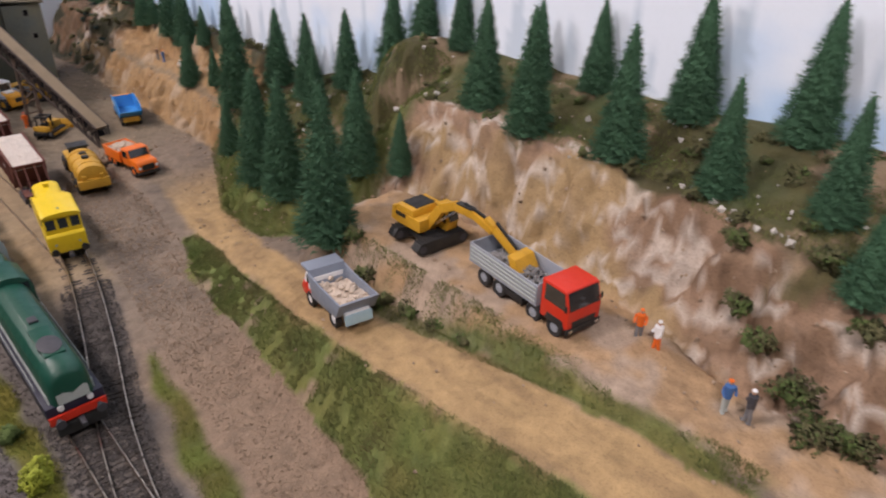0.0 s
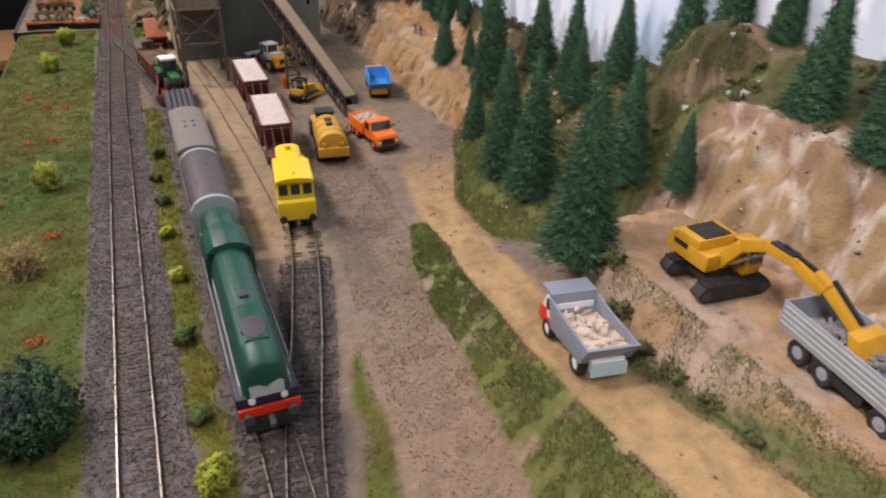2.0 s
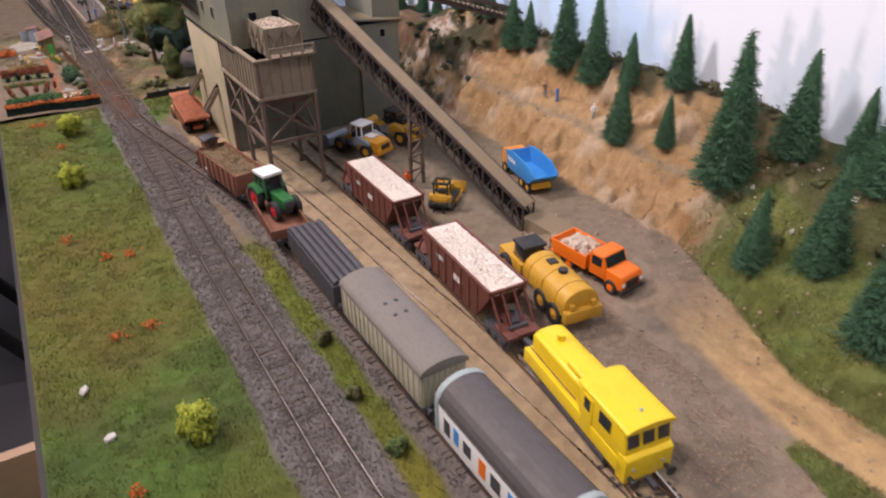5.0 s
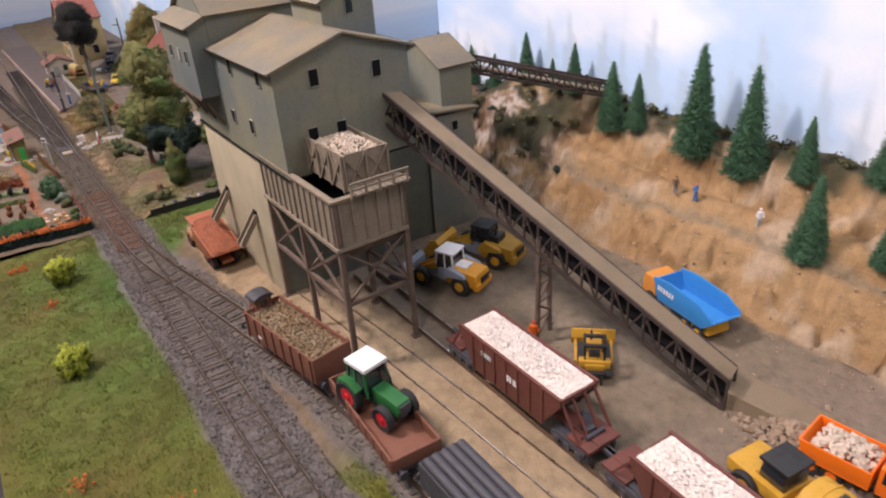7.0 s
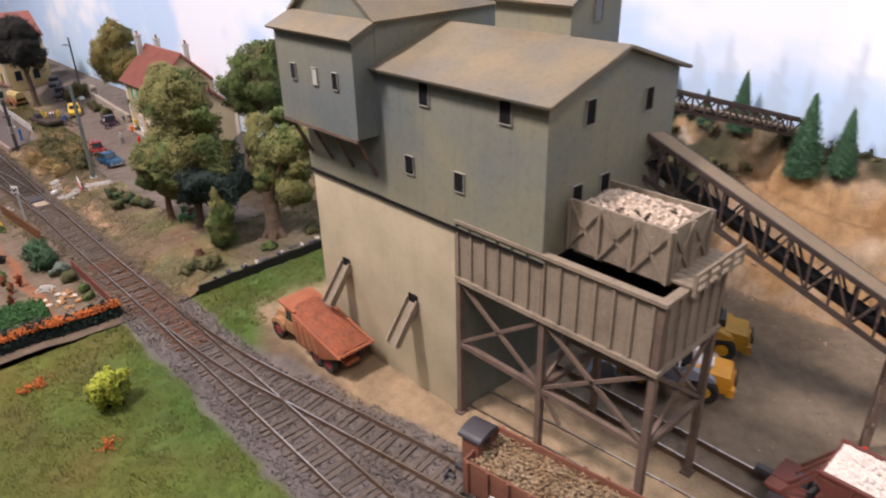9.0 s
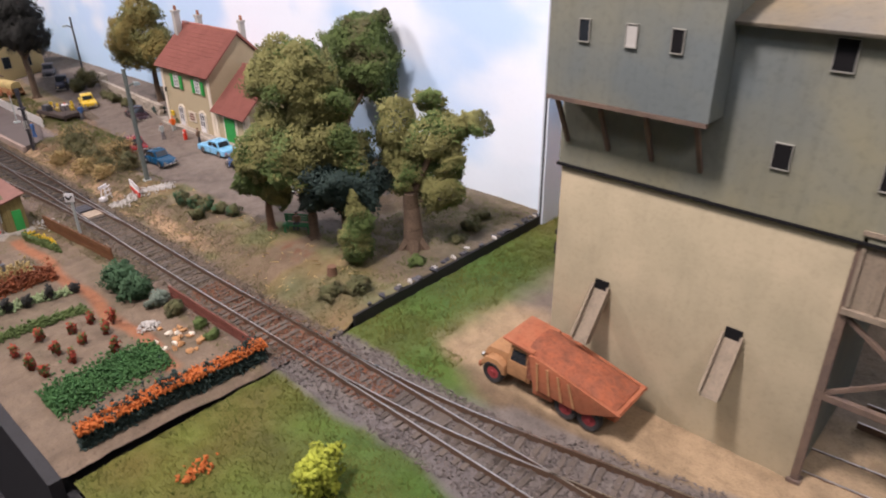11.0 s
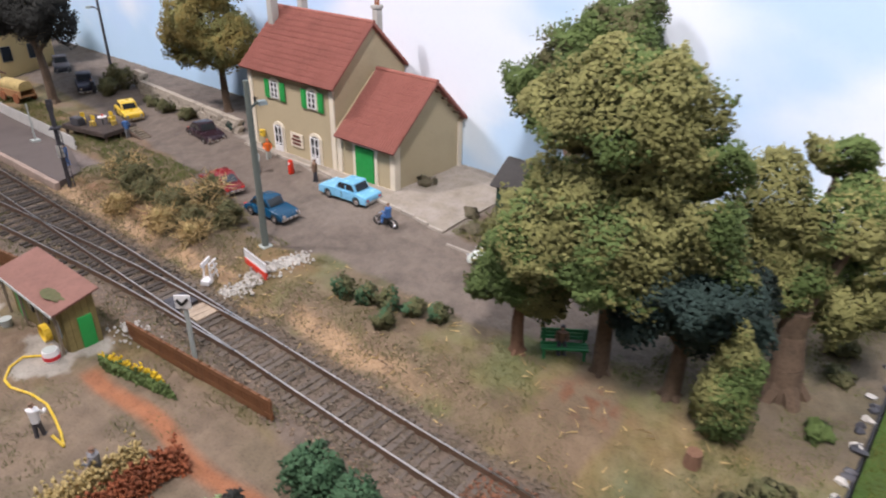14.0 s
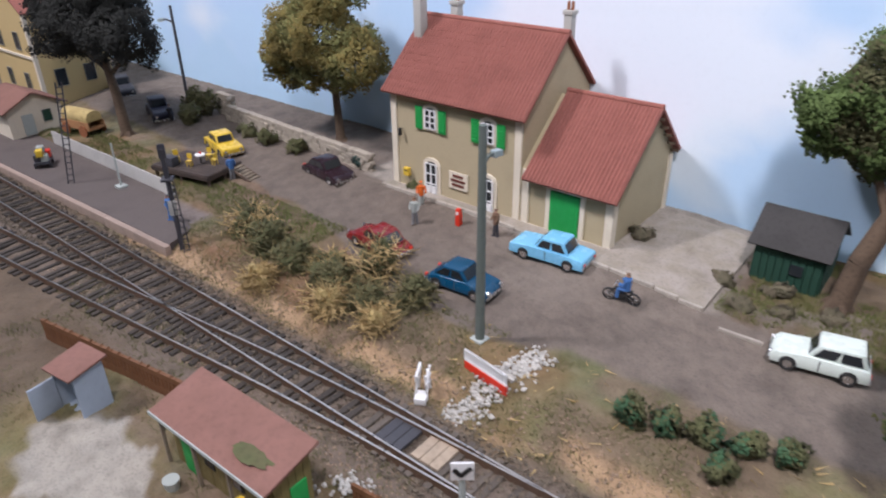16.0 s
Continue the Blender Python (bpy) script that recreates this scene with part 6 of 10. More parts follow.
def stone_dumper(m):
    t = thing("dumper", m, "red and white dumper with a blue-grey skip full of stones", "dump truck")
    part_mm("chassis", t, "white_paint", lambda s: (s.box(-26, 32, -5, 5, 6.5, 10, 0.3), s.box(-30, -26, -9, 9, 7, 15, 0.3)))
    part_mm("tail_plate", t, "sky_pale", lambda s: s.box(-31.2, -30, -10, 10, 6, 13.5, 0.3), "pale blue tail plate")
    c = part_mm("cab", t, "white_paint", lambda s: s.prism([(14, 9), (34, 9), (35, 14), (33, 19), (28, 26), (14, 26)], "y", -11.5, 11.5, 0.8))
    part_mm("bonnet", c, "red_paint", lambda s: (s.prism([(26, 7), (38, 7), (39, 11), (36, 17), (26, 18)], "y", -12, 12, 1.2), [s.box(12, 27, y - 0.3, y + 0.3, 9, 13.5, 0.1) for y in (-11.7, 11.7)]), "red bonnet and side flash")
    part_mm("windscreen", c, "window", lambda s: (s.slab([(33.2, -9, 19.4), (33.2, 9, 19.4), (28.6, 9, 25.2), (28.6, -9, 25.2)], 0.4), [s.box(17, 27, y - 0.2, y + 0.2, 18, 24.5) for y in (-11.6, 11.6)]))
    part_mm("skip", t, "bin_grey", lambda s: (s.prism([(-35, 24), (-26, 12), (14, 12), (17, 30), (30, 31.5), (30, 32.8), (15.5, 31.6), (12.5, 13.6), (-25, 13.6), (-33.4, 24.5)], "y", -13.6, 13.6, 0.2),
                                              [s.prism([(-35, 24), (-26, 12), (14, 12), (17, 30), (-2, 26.5)], "y", y - 0.6, y + 0.6, 0.2) for y in (-13.8, 13.8)]), "blue-grey skip with a canopy")
    r = np.random.RandomState(9)
    x, y = r.uniform(-29, 12, 90), r.uniform(-11.5, 11.5, 90)
    for k in range(46):
        s = Shape()
        s.ball(0, 0, 0, r.uniform(1.7, 3.4), r.uniform(1.3, 2.6), r.uniform(1.2, 2.0), 0.32)
        o = part("stone", s.bm, M["rubble"], t)
        o.matrix_basis = pose(x[k] * MM, y[k] * MM, (19.0 + r.uniform(0, 5.5) * (1 - abs(y[k]) / 16)) * MM, r.uniform(0, 40), r.uniform(0, 40), r.uniform(0, 180))
    part_mm("stone_bed", t, "rubble", lambda s: s.box(-26, 12.4, -12.8, 12.8, 13.6, 19.2))
    for x0 in (24, -16):
        for y0 in (-10.6, 10.6):
            road_wheel(t, x0, y0, 6.6 if x0 < 0 else 6.0, 4.6, "white_paint", 0.5)
    return t


paint("sky_pale", (0.40, 0.58, 0.66), 0.4)
stone_dumper(pose(0.1870, 0.2830, 0.0330, 0, 8, 80) @ Matrix.Scale(0.84, 4))


def orange_tipper(m):
    t = thing("tipper_lorry", m, "orange bonneted tipper lorry carrying pale rubble in the yard", "lorry")
    part_mm("chassis", t, "cat_black", lambda s: s.box(-30, 28, -5, 5, 5, 8, 0.3))
    c = part_mm("cab", t, "orange_paint", lambda s: s.prism([(4, 8), (18, 8), (18, 16), (15, 24), (4, 24)], "y", -10.6, 10.6, 0.7))
    part_mm("bonnet", c, "orange_paint", lambda s: s.prism([(17, 5.5), (32, 5.5), (32, 13), (30, 15.5), (17, 16.5)], "y", -10.2, 10.2, 1.1))
    part_mm("windscreen", c, "window", lambda s: (s.slab([(18.1, -9, 16.6), (18.1, 9, 16.6), (15.2, 9, 23), (15.2, -9, 23)], 0.35), [s.box(6, 14.5, y - 0.2, y + 0.2, 16, 22.5) for y in (-10.6, 10.6)]))
    part_mm("grille", c, "cat_black", lambda s: (s.box(31.8, 32.4, -6, 6, 7, 12.5), s.box(30, 33.4, -10.6, 10.6, 3.6, 6.2, 0.4)))
    for y in (-8.4, 8.4):
        part_mm("headlight", c, "white_paint", lambda s: s.rod((31.8, y, 10), (32.8, y, 10), 1.4, n=12))
    tipper_tray(t, "tray", -31, 2, 12, 9, 19, "orange_paint", slope=3, ribs=0)
    heap("rubble_load", -0.026, 0.000, -0.0105, 0.0105, 0.0145, 0.008, 240, 0.0017, "rubble", "pale rubble load", 91, t)
    for x in (23, -14, -24):
        for y in (-9.6, 9.6):
            road_wheel(t, x, y, 5.2, 3.6, "orange_paint", 0.5)
    return t


orange_tipper(pose(0.2075, 0.6600, 0.0006, 0, 0, -84))


paint("pale_orange", (0.66, 0.27, 0.05), 0.5)


def blue_dumper(m):
    t = thing("dumper", m, "off-road dumper with a bright blue skip and orange-yellow cab", "dump truck")
    part_mm("chassis", t, "plant_yellow", lambda s: (s.box(-30, 36, -6, 6, 6, 10, 0.4), s.prism([(-34, 7), (-12, 5), (-12, 13), (-32, 13)], "y", -10, 10, 0.6)))
    c = part_mm("cab", t, "pale_orange", lambda s: s.prism([(26, 8), (42, 8), (42, 17), (40, 25), (27, 25)], "y", -11, 11, 0.8))
    part_mm("windscreen", c, "window", lambda s: s.slab([(42.1, -9, 17.4), (42.1, 9, 17.4), (40.3, 9, 23.8), (40.3, -9, 23.8)], 0.35))
    part_mm("skip", t, "blue_paint", lambda s: (s.prism([(-40, 22), (-30, 13), (20, 11), (26, 27), (24.5, 27.4), (19, 12.6), (-29.6, 14.6), (-38.6, 22.6)], "y", -13, 13, 0.2),
                                                [s.prism([(-40, 22), (-30, 13), (20, 11), (26, 29), (8, 32), (-24, 31), (-37, 25)], "y", y - 0.6, y + 0.6, 0.2) for y in (-13.4, 13.4)],
                                                s.prism([(26, 27), (20, 11), (18.6, 11.4), (24.4, 27.4)], "y", -12.8, 12.8)), "bright blue skip with white bars")
    for k in range(6):
        for y in (-14.1, 14.1):
            part_mm("white_mark", t, "white_paint", lambda s: s.box(2 + k * 3.2, 3.8 + k * 3.2, y - 0.2, y + 0.2, 20, 24.2))
    for x in (31, -10, -24):
        for y in (-10.4, 10.4):
            road_wheel(t, x, y, 5.9, 5.2, "plant_yellow", 0.5)
    return t


blue_dumper(pose(0.2590, 0.8030, 0.0006, 0, 0, 78) @ Matrix.Scale(0.84, 4))


paint("loader_yellow", (0.70, 0.32, 0.02), 0.45, 0.1)


def wheel_loader(m, body, roof, label, with_bucket=True):
    t = thing("wheel_loader", m, label, "wheel loader")
    part_mm("rear_frame", t, body, lambda s: (s.prism([(-40, 8), (-38, 20), (-12, 23), (-8, 8)], "y", -10.5, 10.5, 1.3), s.box(-41, -36, -11.5, 11.5, 7, 13, 0.9)), "engine cover and counterweight")
    part_mm("grille", t, "cat_black", lambda s: s.box(-41.4, -40.4, -6, 6, 12.5, 18, 0.3))
    part_mm("front_frame", t, "bin_grey", lambda s: (s.box(-9, 12, -7, 7, 8, 15, 0.6), s.box(-12, -2, -10, 10, 9, 20, 0.6)))
    if roof == "white_paint":
        part_mm("hood_plate", t, roof, lambda s: s.box(-27, -14, -5.5, 5.5, 21.6, 23.4, 0.4), "white bonnet plate")
    else:
        part_mm("engine", t, "cat_black", lambda s: (s.box(-24, -12, -7, 7, 20, 27, 0.6), s.rod((-20, 3, 26), (-20, 3, 33), 1.0)))
    c = part_mm("cab", t, "window", lambda s: s.prism([(-16, 19), (0, 19), (1.5, 24), (-1, 33), (-15, 33)], "y", -8.4, 8.4, 0.4))
    for y in (-8.5, 8.5):
        for a, b in (((-16, y, 19), (-15, y, 33)), ((1, y, 22), (-1, y, 33)), ((-8, y, 19), (-8, y, 33))):
            part_mm("cab_post", c, roof, lambda s: s.beam(a, b, 1.2, 1.2))
    part_mm("cab_roof", c, roof, lambda s: s.box(-17, 1, -9.4, 9.4, 33, 35, 0.8))
    for y in (-5.4, 5.4):
        part_mm("lift_arm", t, body, lambda s: s.prism([(-2, 18), (4, 22), (22, 12), (33, 5), (31, 2.5), (19, 9)], "y", y - 1.1, y + 1.1, 0.3))
    if with_bucket:
        part_mm("bucket", t, "bin_grey" if roof == "white_paint" else body, lambda s: (s.prism([(29, 3), (33, 0.5), (48, 0.8), (48, 2), (35, 2.4), (32, 5), (31.6, 12), (34, 15.5), (32.6, 16.2), (29, 12.5)], "y", -15, 15, 0.2),
                                                    [s.prism([(29, 3), (33, 0.5), (47, 1), (38, 15), (32.6, 16.2), (29, 12.5)], "y", y - 0.5, y + 0.5) for y in (-15, 15)]), "grey bucket")
    for y in (-11.8, 11.8):
        part_mm("mudguard", t, "bin_grey" if roof == "white_paint" else body, lambda s: s.prism([(-30, 17), (-28, 20), (-14, 24), (-9, 20), (-9, 12), (-14, 16)], "y", y - 2.6, y + 2.6, 0.4))
    for x in (-24, 14):
        for y in (-11.6, 11.6):
            road_wheel(t, x, y, 8.6, 6.4, "plant_yellow", 0.48)
    return t


wheel_loader(pose(0.1640, 0.9480, 0.0006, 0, 0, 112) @ Matrix.Scale(0.88, 4), "loader_yellow", "white_paint", "grey and yellow wheel loader with a white cab roof")
wheel_loader(pose(0.2060, 0.9610, 0.0006, 0, 0, 114) @ Matrix.Scale(0.92, 4), "ochre_yellow", "cat_black", "yellow wheel loader with a black cab, parked by the tower")


def bulldozer(m):
    t = thing("bulldozer", m, "small yellow bulldozer with a black open cab", "bulldozer")
    for y in (-9.5, 9.5):
        tr = part_mm("crawler_track", t, "cat_black", lambda s: s.prism([(-20, 5), (-17, 1), (-14, 0), (13, 0), (16, 1), (19, 5), (16, 9), (-17, 9.6)], "y", y - 3, y + 3, 0.5))
        part_mm("track_frame", tr, "ochre_yellow", lambda s: s.box(-14, 14, y - 3.2, y + 3.2, 3, 6.4, 0.5))
    part_mm("engine_cover", t, "ochre_yellow", lambda s: (s.prism([(-2, 7), (20, 7), (20, 16), (-2, 18)], "y", -5.6, 5.6, 0.8), s.box(-19, -2, -7, 7, 7, 13.5, 0.6), s.box(-18, -12, -11.5, 11.5, 10, 16, 0.6)))
    c = part_mm("cab_frame", t, "cat_black", lambda s: ([s.beam((x, y, 13), (x, y, 28), 1.4, 1.4) for x in (-15, -3) for y in (-7, 7)], s.box(-12, -6, -4, 4, 13, 19, 0.6)))
    part_mm("cab_roof", c, "cat_black", lambda s: (s.box(-17, -13.5, -8.4, 8.4, 27.4, 29.4, 0.6), s.box(-4.5, -1, -8.4, 8.4, 27.4, 29.4, 0.6), s.box(-13.5, -4.5, -8.4, -6.4, 27.4, 29.2, 0.3), s.box(-13.5, -4.5, 6.4, 8.4, 27.4, 29.2, 0.3)))
    part_mm("blade", t, "ochre_yellow", lambda s: s.prism([(26, 1), (28, 0.5), (27.2, 6), (29, 13), (27, 13.4), (25, 6)], "y", -17, 17, 0.3), "yellow blade")
    part_mm("push_arm", t, "ochre_yellow", lambda s: [s.beam((-4, y, 5), (26, y, 4), 1.8, 2.4) for y in (-13.6, 13.6)])
    part_mm("exhaust", t, "charcoal", lambda s: s.rod((8, 2, 17), (8, 2, 26), 0.9))
    part_mm("ripper", t, "cat_black", lambda s: (s.box(-24, -20, -8, 8, 6, 10, 0.4), [s.box(-25.5, -23.5, y - 0.8, y + 0.8, 0.5, 8) for y in (-5, 5)]))
    return t


bulldozer(pose(0.1770, 0.8080, 0.0006, 0, 0, 45) @ Matrix.Scale(0.80, 4))


def tank_dumper(m):
    t = thing("water_tanker", m, "ochre-yellow articulated tanker with a black-roofed cab", "tanker")
    part_mm("tank", t, "ochre_yellow", lambda s: s.prism([(y, z) for y, z in arch(12.5, 11, 18, 10, 15)], "x", -46, 4, 1.2), "rounded ochre tank")
    part_mm("tank_end", t, "ochre_yellow", lambda s: (s.box(-50, -45.5, -13, 13, 8, 16, 0.6), s.box(-49, -46, -9, -6, 16, 20, 0.3), s.box(-49, -46, 6, 9, 16, 20, 0.3)))
    for x in (-36, -20, -4):
        part_mm("tank_band", t, "ochre_yellow", lambda s: s.prism([(y * 1.03, z * 1.015) for y, z in arch(12.5, 11, 18, 10, 15)], "x", x, x + 1.4))
    part_mm("filler", t, "cat_black", lambda s: (s.rod((-24, 0, 27.5), (-24, 0, 30), 3, n=14), s.box(-14, -8, -3, 3, 27, 29, 0.4)))
    part_mm("chassis", t, "ochre_yellow", lambda s: s.box(-46, 34, -6, 6, 7, 11, 0.4))
    c = part_mm("cab", t, "ochre_yellow", lambda s: (s.box(10, 40, -11, 11, 9, 16, 0.8), s.box(12, 26, -8, 8, 16, 18)))
    part_mm("cab_glass", c, "window", lambda s: s.prism([(11, 16), (25, 16), (23.5, 26), (12, 26)], "y", -8, 8, 0.4))
    part_mm("cab_roof", c, "cat_black", lambda s: s.box(10, 25.5, -9, 9, 26, 28, 0.6), "black cab roof")
    for x in (28, -20, -36):
        for y in (-11, 11):
            road_wheel(t, x, y, 7.8, 5.6, "ochre_yellow", 0.48)
    return t


tank_dumper(pose(0.1650, 0.6640, 0.0006, 0, 0, 82))


def rust_dumper(m):
    t = thing("dump_truck", m, "rusty brown old bonneted dump truck with a worn red tub", "dump truck")
    part_mm("chassis", t, "rust_tub", lambda s: (s.box(-38, 36, -5, 5, 6.5, 9.5, 0.3), s.box(-6, 6, -11, -6, 5, 10, 0.6), s.box(-6, 6, 6, 11, 5, 10, 0.6)))
    c = part_mm("cab", t, "rust_cab", lambda s: s.prism([(8, 9), (23, 9), (23, 19), (20.5, 29), (8, 29)], "y", -10.5, 10.5, 1.0))
    part_mm("bonnet", c, "rust_cab", lambda s: s.prism([(22, 10), (39, 10), (40, 14), (37.5, 18.5), (22, 20)], "y", -7.2, 7.2, 1.6))
    for y in (-9.4, 9.4):
        part_mm("mudguard", c, "rust_cab", lambda s: s.prism([(23, 8), (24, 13), (28, 15.6), (34, 15.6), (38, 12.5), (39.5, 8.5), (37.5, 8.5), (34, 13), (28, 13), (25, 8)], "y", y - 2.6, y + 2.6, 0.5))
    for y in (-10.5, 10.5):
        part_mm("side_window", c, "window", lambda s: s.prism([(11, 19.5), (20.6, 19.5), (19, 26.5), (11, 26.5)], "y", y - 0.2, y + 0.2))
    part_mm("windscreen", c, "window", lambda s: s.slab([(22.8, -8.8, 20.4), (22.8, 8.8, 20.4), (20.8, 8.8, 27.6), (20.8, -8.8, 27.6)], 0.35))
    for y in (-10.6, 10.6):
        part_mm("door", c, "rust_cab", lambda s: s.box(10, 21.5, y - 0.35, y + 0.35, 10, 19, 0.2))
    part_mm("tub", t, "rust_tub", lambda s: (s.prism([(-44, 19), (-40, 17.4), (-24, 10), (4, 11.4), (7, 30), (24, 32), (24, 33.2), (5.6, 31.4), (2.6, 13), (-23.6, 12), (-43.4, 20.4)], "y", -13, 13, 0.2),
                                             [s.prism([(-44, 19), (-24, 10), (4, 11.4), (7, 30), (2, 30), (-20, 24.5)], "y", y - 0.7, y + 0.7, 0.25) for y in (-13.4, 13.4)]), "worn orange-red tub")
    for k in range(4):
        for y in (-14.2, 14.2):
            part_mm("tub_rib", t, "rust_cab", lambda s: s.beam((-20 + k * 7, y, 11.5), (-16 + k * 6, y, 24 + k * 1.2), 1.0, 1.2))
    def mound(s):
        r = np.random.RandomState(14)
        n, m = 15, 9
        v = [(-41 + 50 * i / (n - 1), -12.4 + 24.8 * j / (m - 1), 20.0 + 11.5 * (i / (n - 1)) ** 0.8 + (3.6 * math.sin(math.pi * j / (m - 1)) * min(1.0, 3.0 * i / (n - 1)) + r.uniform(-0.5, 0.5) if 0 < j < m - 1 else -1.2)) for i in range(n) for j in range(m)]
        k = len(v)
        v += [(x, y, 17.0 if x < -20 else 14.0) for x, y, _ in v]
        f = [(i * m + j, i * m + j + 1, (i + 1) * m + j + 1, (i + 1) * m + j) for i in range(n - 1) for j in range(m - 1)]
        rim = [j for j in range(m)] + [i * m + m - 1 for i in range(1, n)] + [(n - 1) * m + j for j in range(m - 2, -1, -1)] + [i * m for i in range(n - 2, 0, -1)]
        f += [(rim[q], rim[(q + 1) % len(rim)], k + rim[(q + 1) % len(rim)], k + rim[q]) for q in range(len(rim))]
        s._close(v[:k] + v[k:], f)

    part_mm("stone_load", t, "rust_load", mound, "heaped rust-red stone load")
    part_mm("bumper", t, "rust_tub", lambda s: s.box(39.5, 41, -11, 11, 6, 9, 0.4))
    for y in (-8.6, 8.6):
        part_mm("headlight", t, "chrome", lambda s: s.rod((38.5, y, 13), (40, y, 13), 1.3, n=12))
    for x in (31, -14, -27):
        for y in (-10, 10):
            road_wheel(t, x, y, 6.6, 4.6, "wheel_rust", 0.55)
    return t


M["rust_load"] = material("rust_red_stones", (0.34, 0.10, 0.045), 0.9, var=0.3, grain=700, bump=0.7, blotch=120, tint=(0.16, 0.07, 0.045), tint_amount=0.6, relief=0.4)
paint("wheel_rust", (0.28, 0.04, 0.045), 0.7, 0.15)
rust_dumper(pose(0.0440, 1.1140, 0.0006, 0, 0, 91) @ Matrix.Scale(0.92, 4))


def orange_four_axle(m):
    t = thing("tipper_lorry", m, "bright orange four-axle tipper lorry with an empty tray", "lorry")
    part_mm("chassis", t, "cat_black", lambda s: (s.box(-36, 30, -5, 5, 6, 9.5, 0.3), s.box(-8, 6, -12, 12, 4.5, 9, 0.5)))
    cab_unit(t, 15, 34, 11.6, 8, 30, "bright_orange", 2.6, 0.46)
    part_mm("front_apron", t, "cat_black", lambda s: s.prism([(32.5, 4.0), (36.0, 4.0), (36.0, 9.5), (35.0, 13.0), (32.5, 13.0)], "y", -12.0, 12.0, 0.4), "black bumper and grille")
    tipper_tray(t, "tray", -39, 12, 12.4, 10.5, 27, "bright_orange", slope=4, ribs=0, label="empty orange half-round tray")
    for x in (26, 11, -16, -29):
        for y in (-9.8, 9.8):
            road_wheel(t, x, y, 5.6, 3.8, "charcoal", 0.5)
    return t


orange_four_axle(pose(0.1945, 1.1835, 0.0006, 0, 0, 180) @ Matrix.Scale(0.89, 4))


# ---- painted figurines, one plain mesh each ----
def figurine(name, m, shirt, trousers, hat, label, arm=20, stride=2.0, seated=False):
    s = Shape()
    z = 9.5
    s.mi = 1
    if seated:
        s.tube([(0, -1.4, 6), (4.5, -1.6, 6), (4.7, -1.6, 0.4)], 1.1, 8)
        s.tube([(0, 1.4, 6), (4.5, 1.6, 6), (4.7, 1.6, 0.4)], 1.1, 8)
        z = 6
    else:
        s.rod((stride / 2, -1.2, 0), (0, -1.0, z), 0.9, 1.2, 8)
        s.rod((-stride / 2, 1.2, 0), (0, 1.0, z), 0.9, 1.2, 8)
        s.box(stride / 2 - 0.9, stride / 2 + 1.6, -2, -0.4, 0, 0.9, 0.2)
        s.box(-stride / 2 - 0.9, -stride / 2 + 1.6, 0.4, 2, 0, 0.9, 0.2)
    s.mi = 0
    s.rod((0, 0, z - 0.6), (0.2, 0, z + 6.6), 2.0, 2.4, 10)
    a = radians(arm)
    for y in (-2.7, 2.7):
        s.tube([(0.2, y, z + 6.2), (2.2 * math.sin(a), y * 1.2, z + 3.4), (2.2 * math.sin(a) + 2.4 * math.sin(a * 2), y * 1.05, z + 3.4 - 2.4 * math.cos(a * 2))], 0.7, 6)
    s.mi = 2
    s.ball(0.3, 0, z + 8.7, 1.35, 1.25, 1.6)
    s.mi = 3
    s.ball(0.2, 0, z + 9.6, 1.5, 1.4, 1.0)
    ob = new(name, mesh_of(name, s.bm, [M[shirt], M[trousers], M["figure_face"], M[hat]]))
    ob.matrix_world = m
    return tagged(ob, label, "figurine", "painted figurines")


paint("figure_face", (0.50, 0.29, 0.20), 0.6)
paint("cloth_blue", (0.06, 0.16, 0.40), 0.7)
paint("cloth_grey", (0.19, 0.19, 0.2), 0.7)
paint("cloth_orange", (0.80, 0.16, 0.02), 0.6)
paint("cloth_brown", (0.18, 0.11, 0.07), 0.7)
for x, y, turn, a, b, c, lab in ((0.2625, 0.1335, 200, "cloth_orange", "cloth_grey", "cloth_orange", "figurine of a quarryman in an orange jacket"),
                                  (0.2600, 0.1220, 150, "white_paint", "cloth_orange", "white_paint", "figurine of a quarryman in a white shirt and orange trousers"),
                                  (0.2450, 0.0790, 230, "cloth_blue", "pale_grey", "cloth_orange", "figurine of a quarryman in a blue shirt"),
                                  (0.2460, 0.0690, 120, "charcoal", "cloth_grey", "white_paint", "figurine of a quarryman bending with a tool"),
                                  (0.3330, 0.8760, 200, "cloth_brown", "cloth_grey", "cat_black", "figurine on the hillside path in brown"),
                                  (0.3330, 0.8580, 160, "cloth_blue", "cloth_blue", "cloth_orange", "figurine on the hillside path in blue"),
                                  (0.3310, 0.8050, 220, "white_paint", "pale_grey", "white_paint", "figurine on the hillside path in white"),
                                  (0.1640, 0.8480, 240, "cloth_orange", "cloth_orange", "red_paint", "figurine in orange beside the conveyor leg")):
    figurine("worker_figurine", pose(x, y, float(ground_z(x, y)), 0, 0, turn) @ Matrix.Scale(0.72 if x > 0.32 else 0.9, 4), a, b, c, lab)


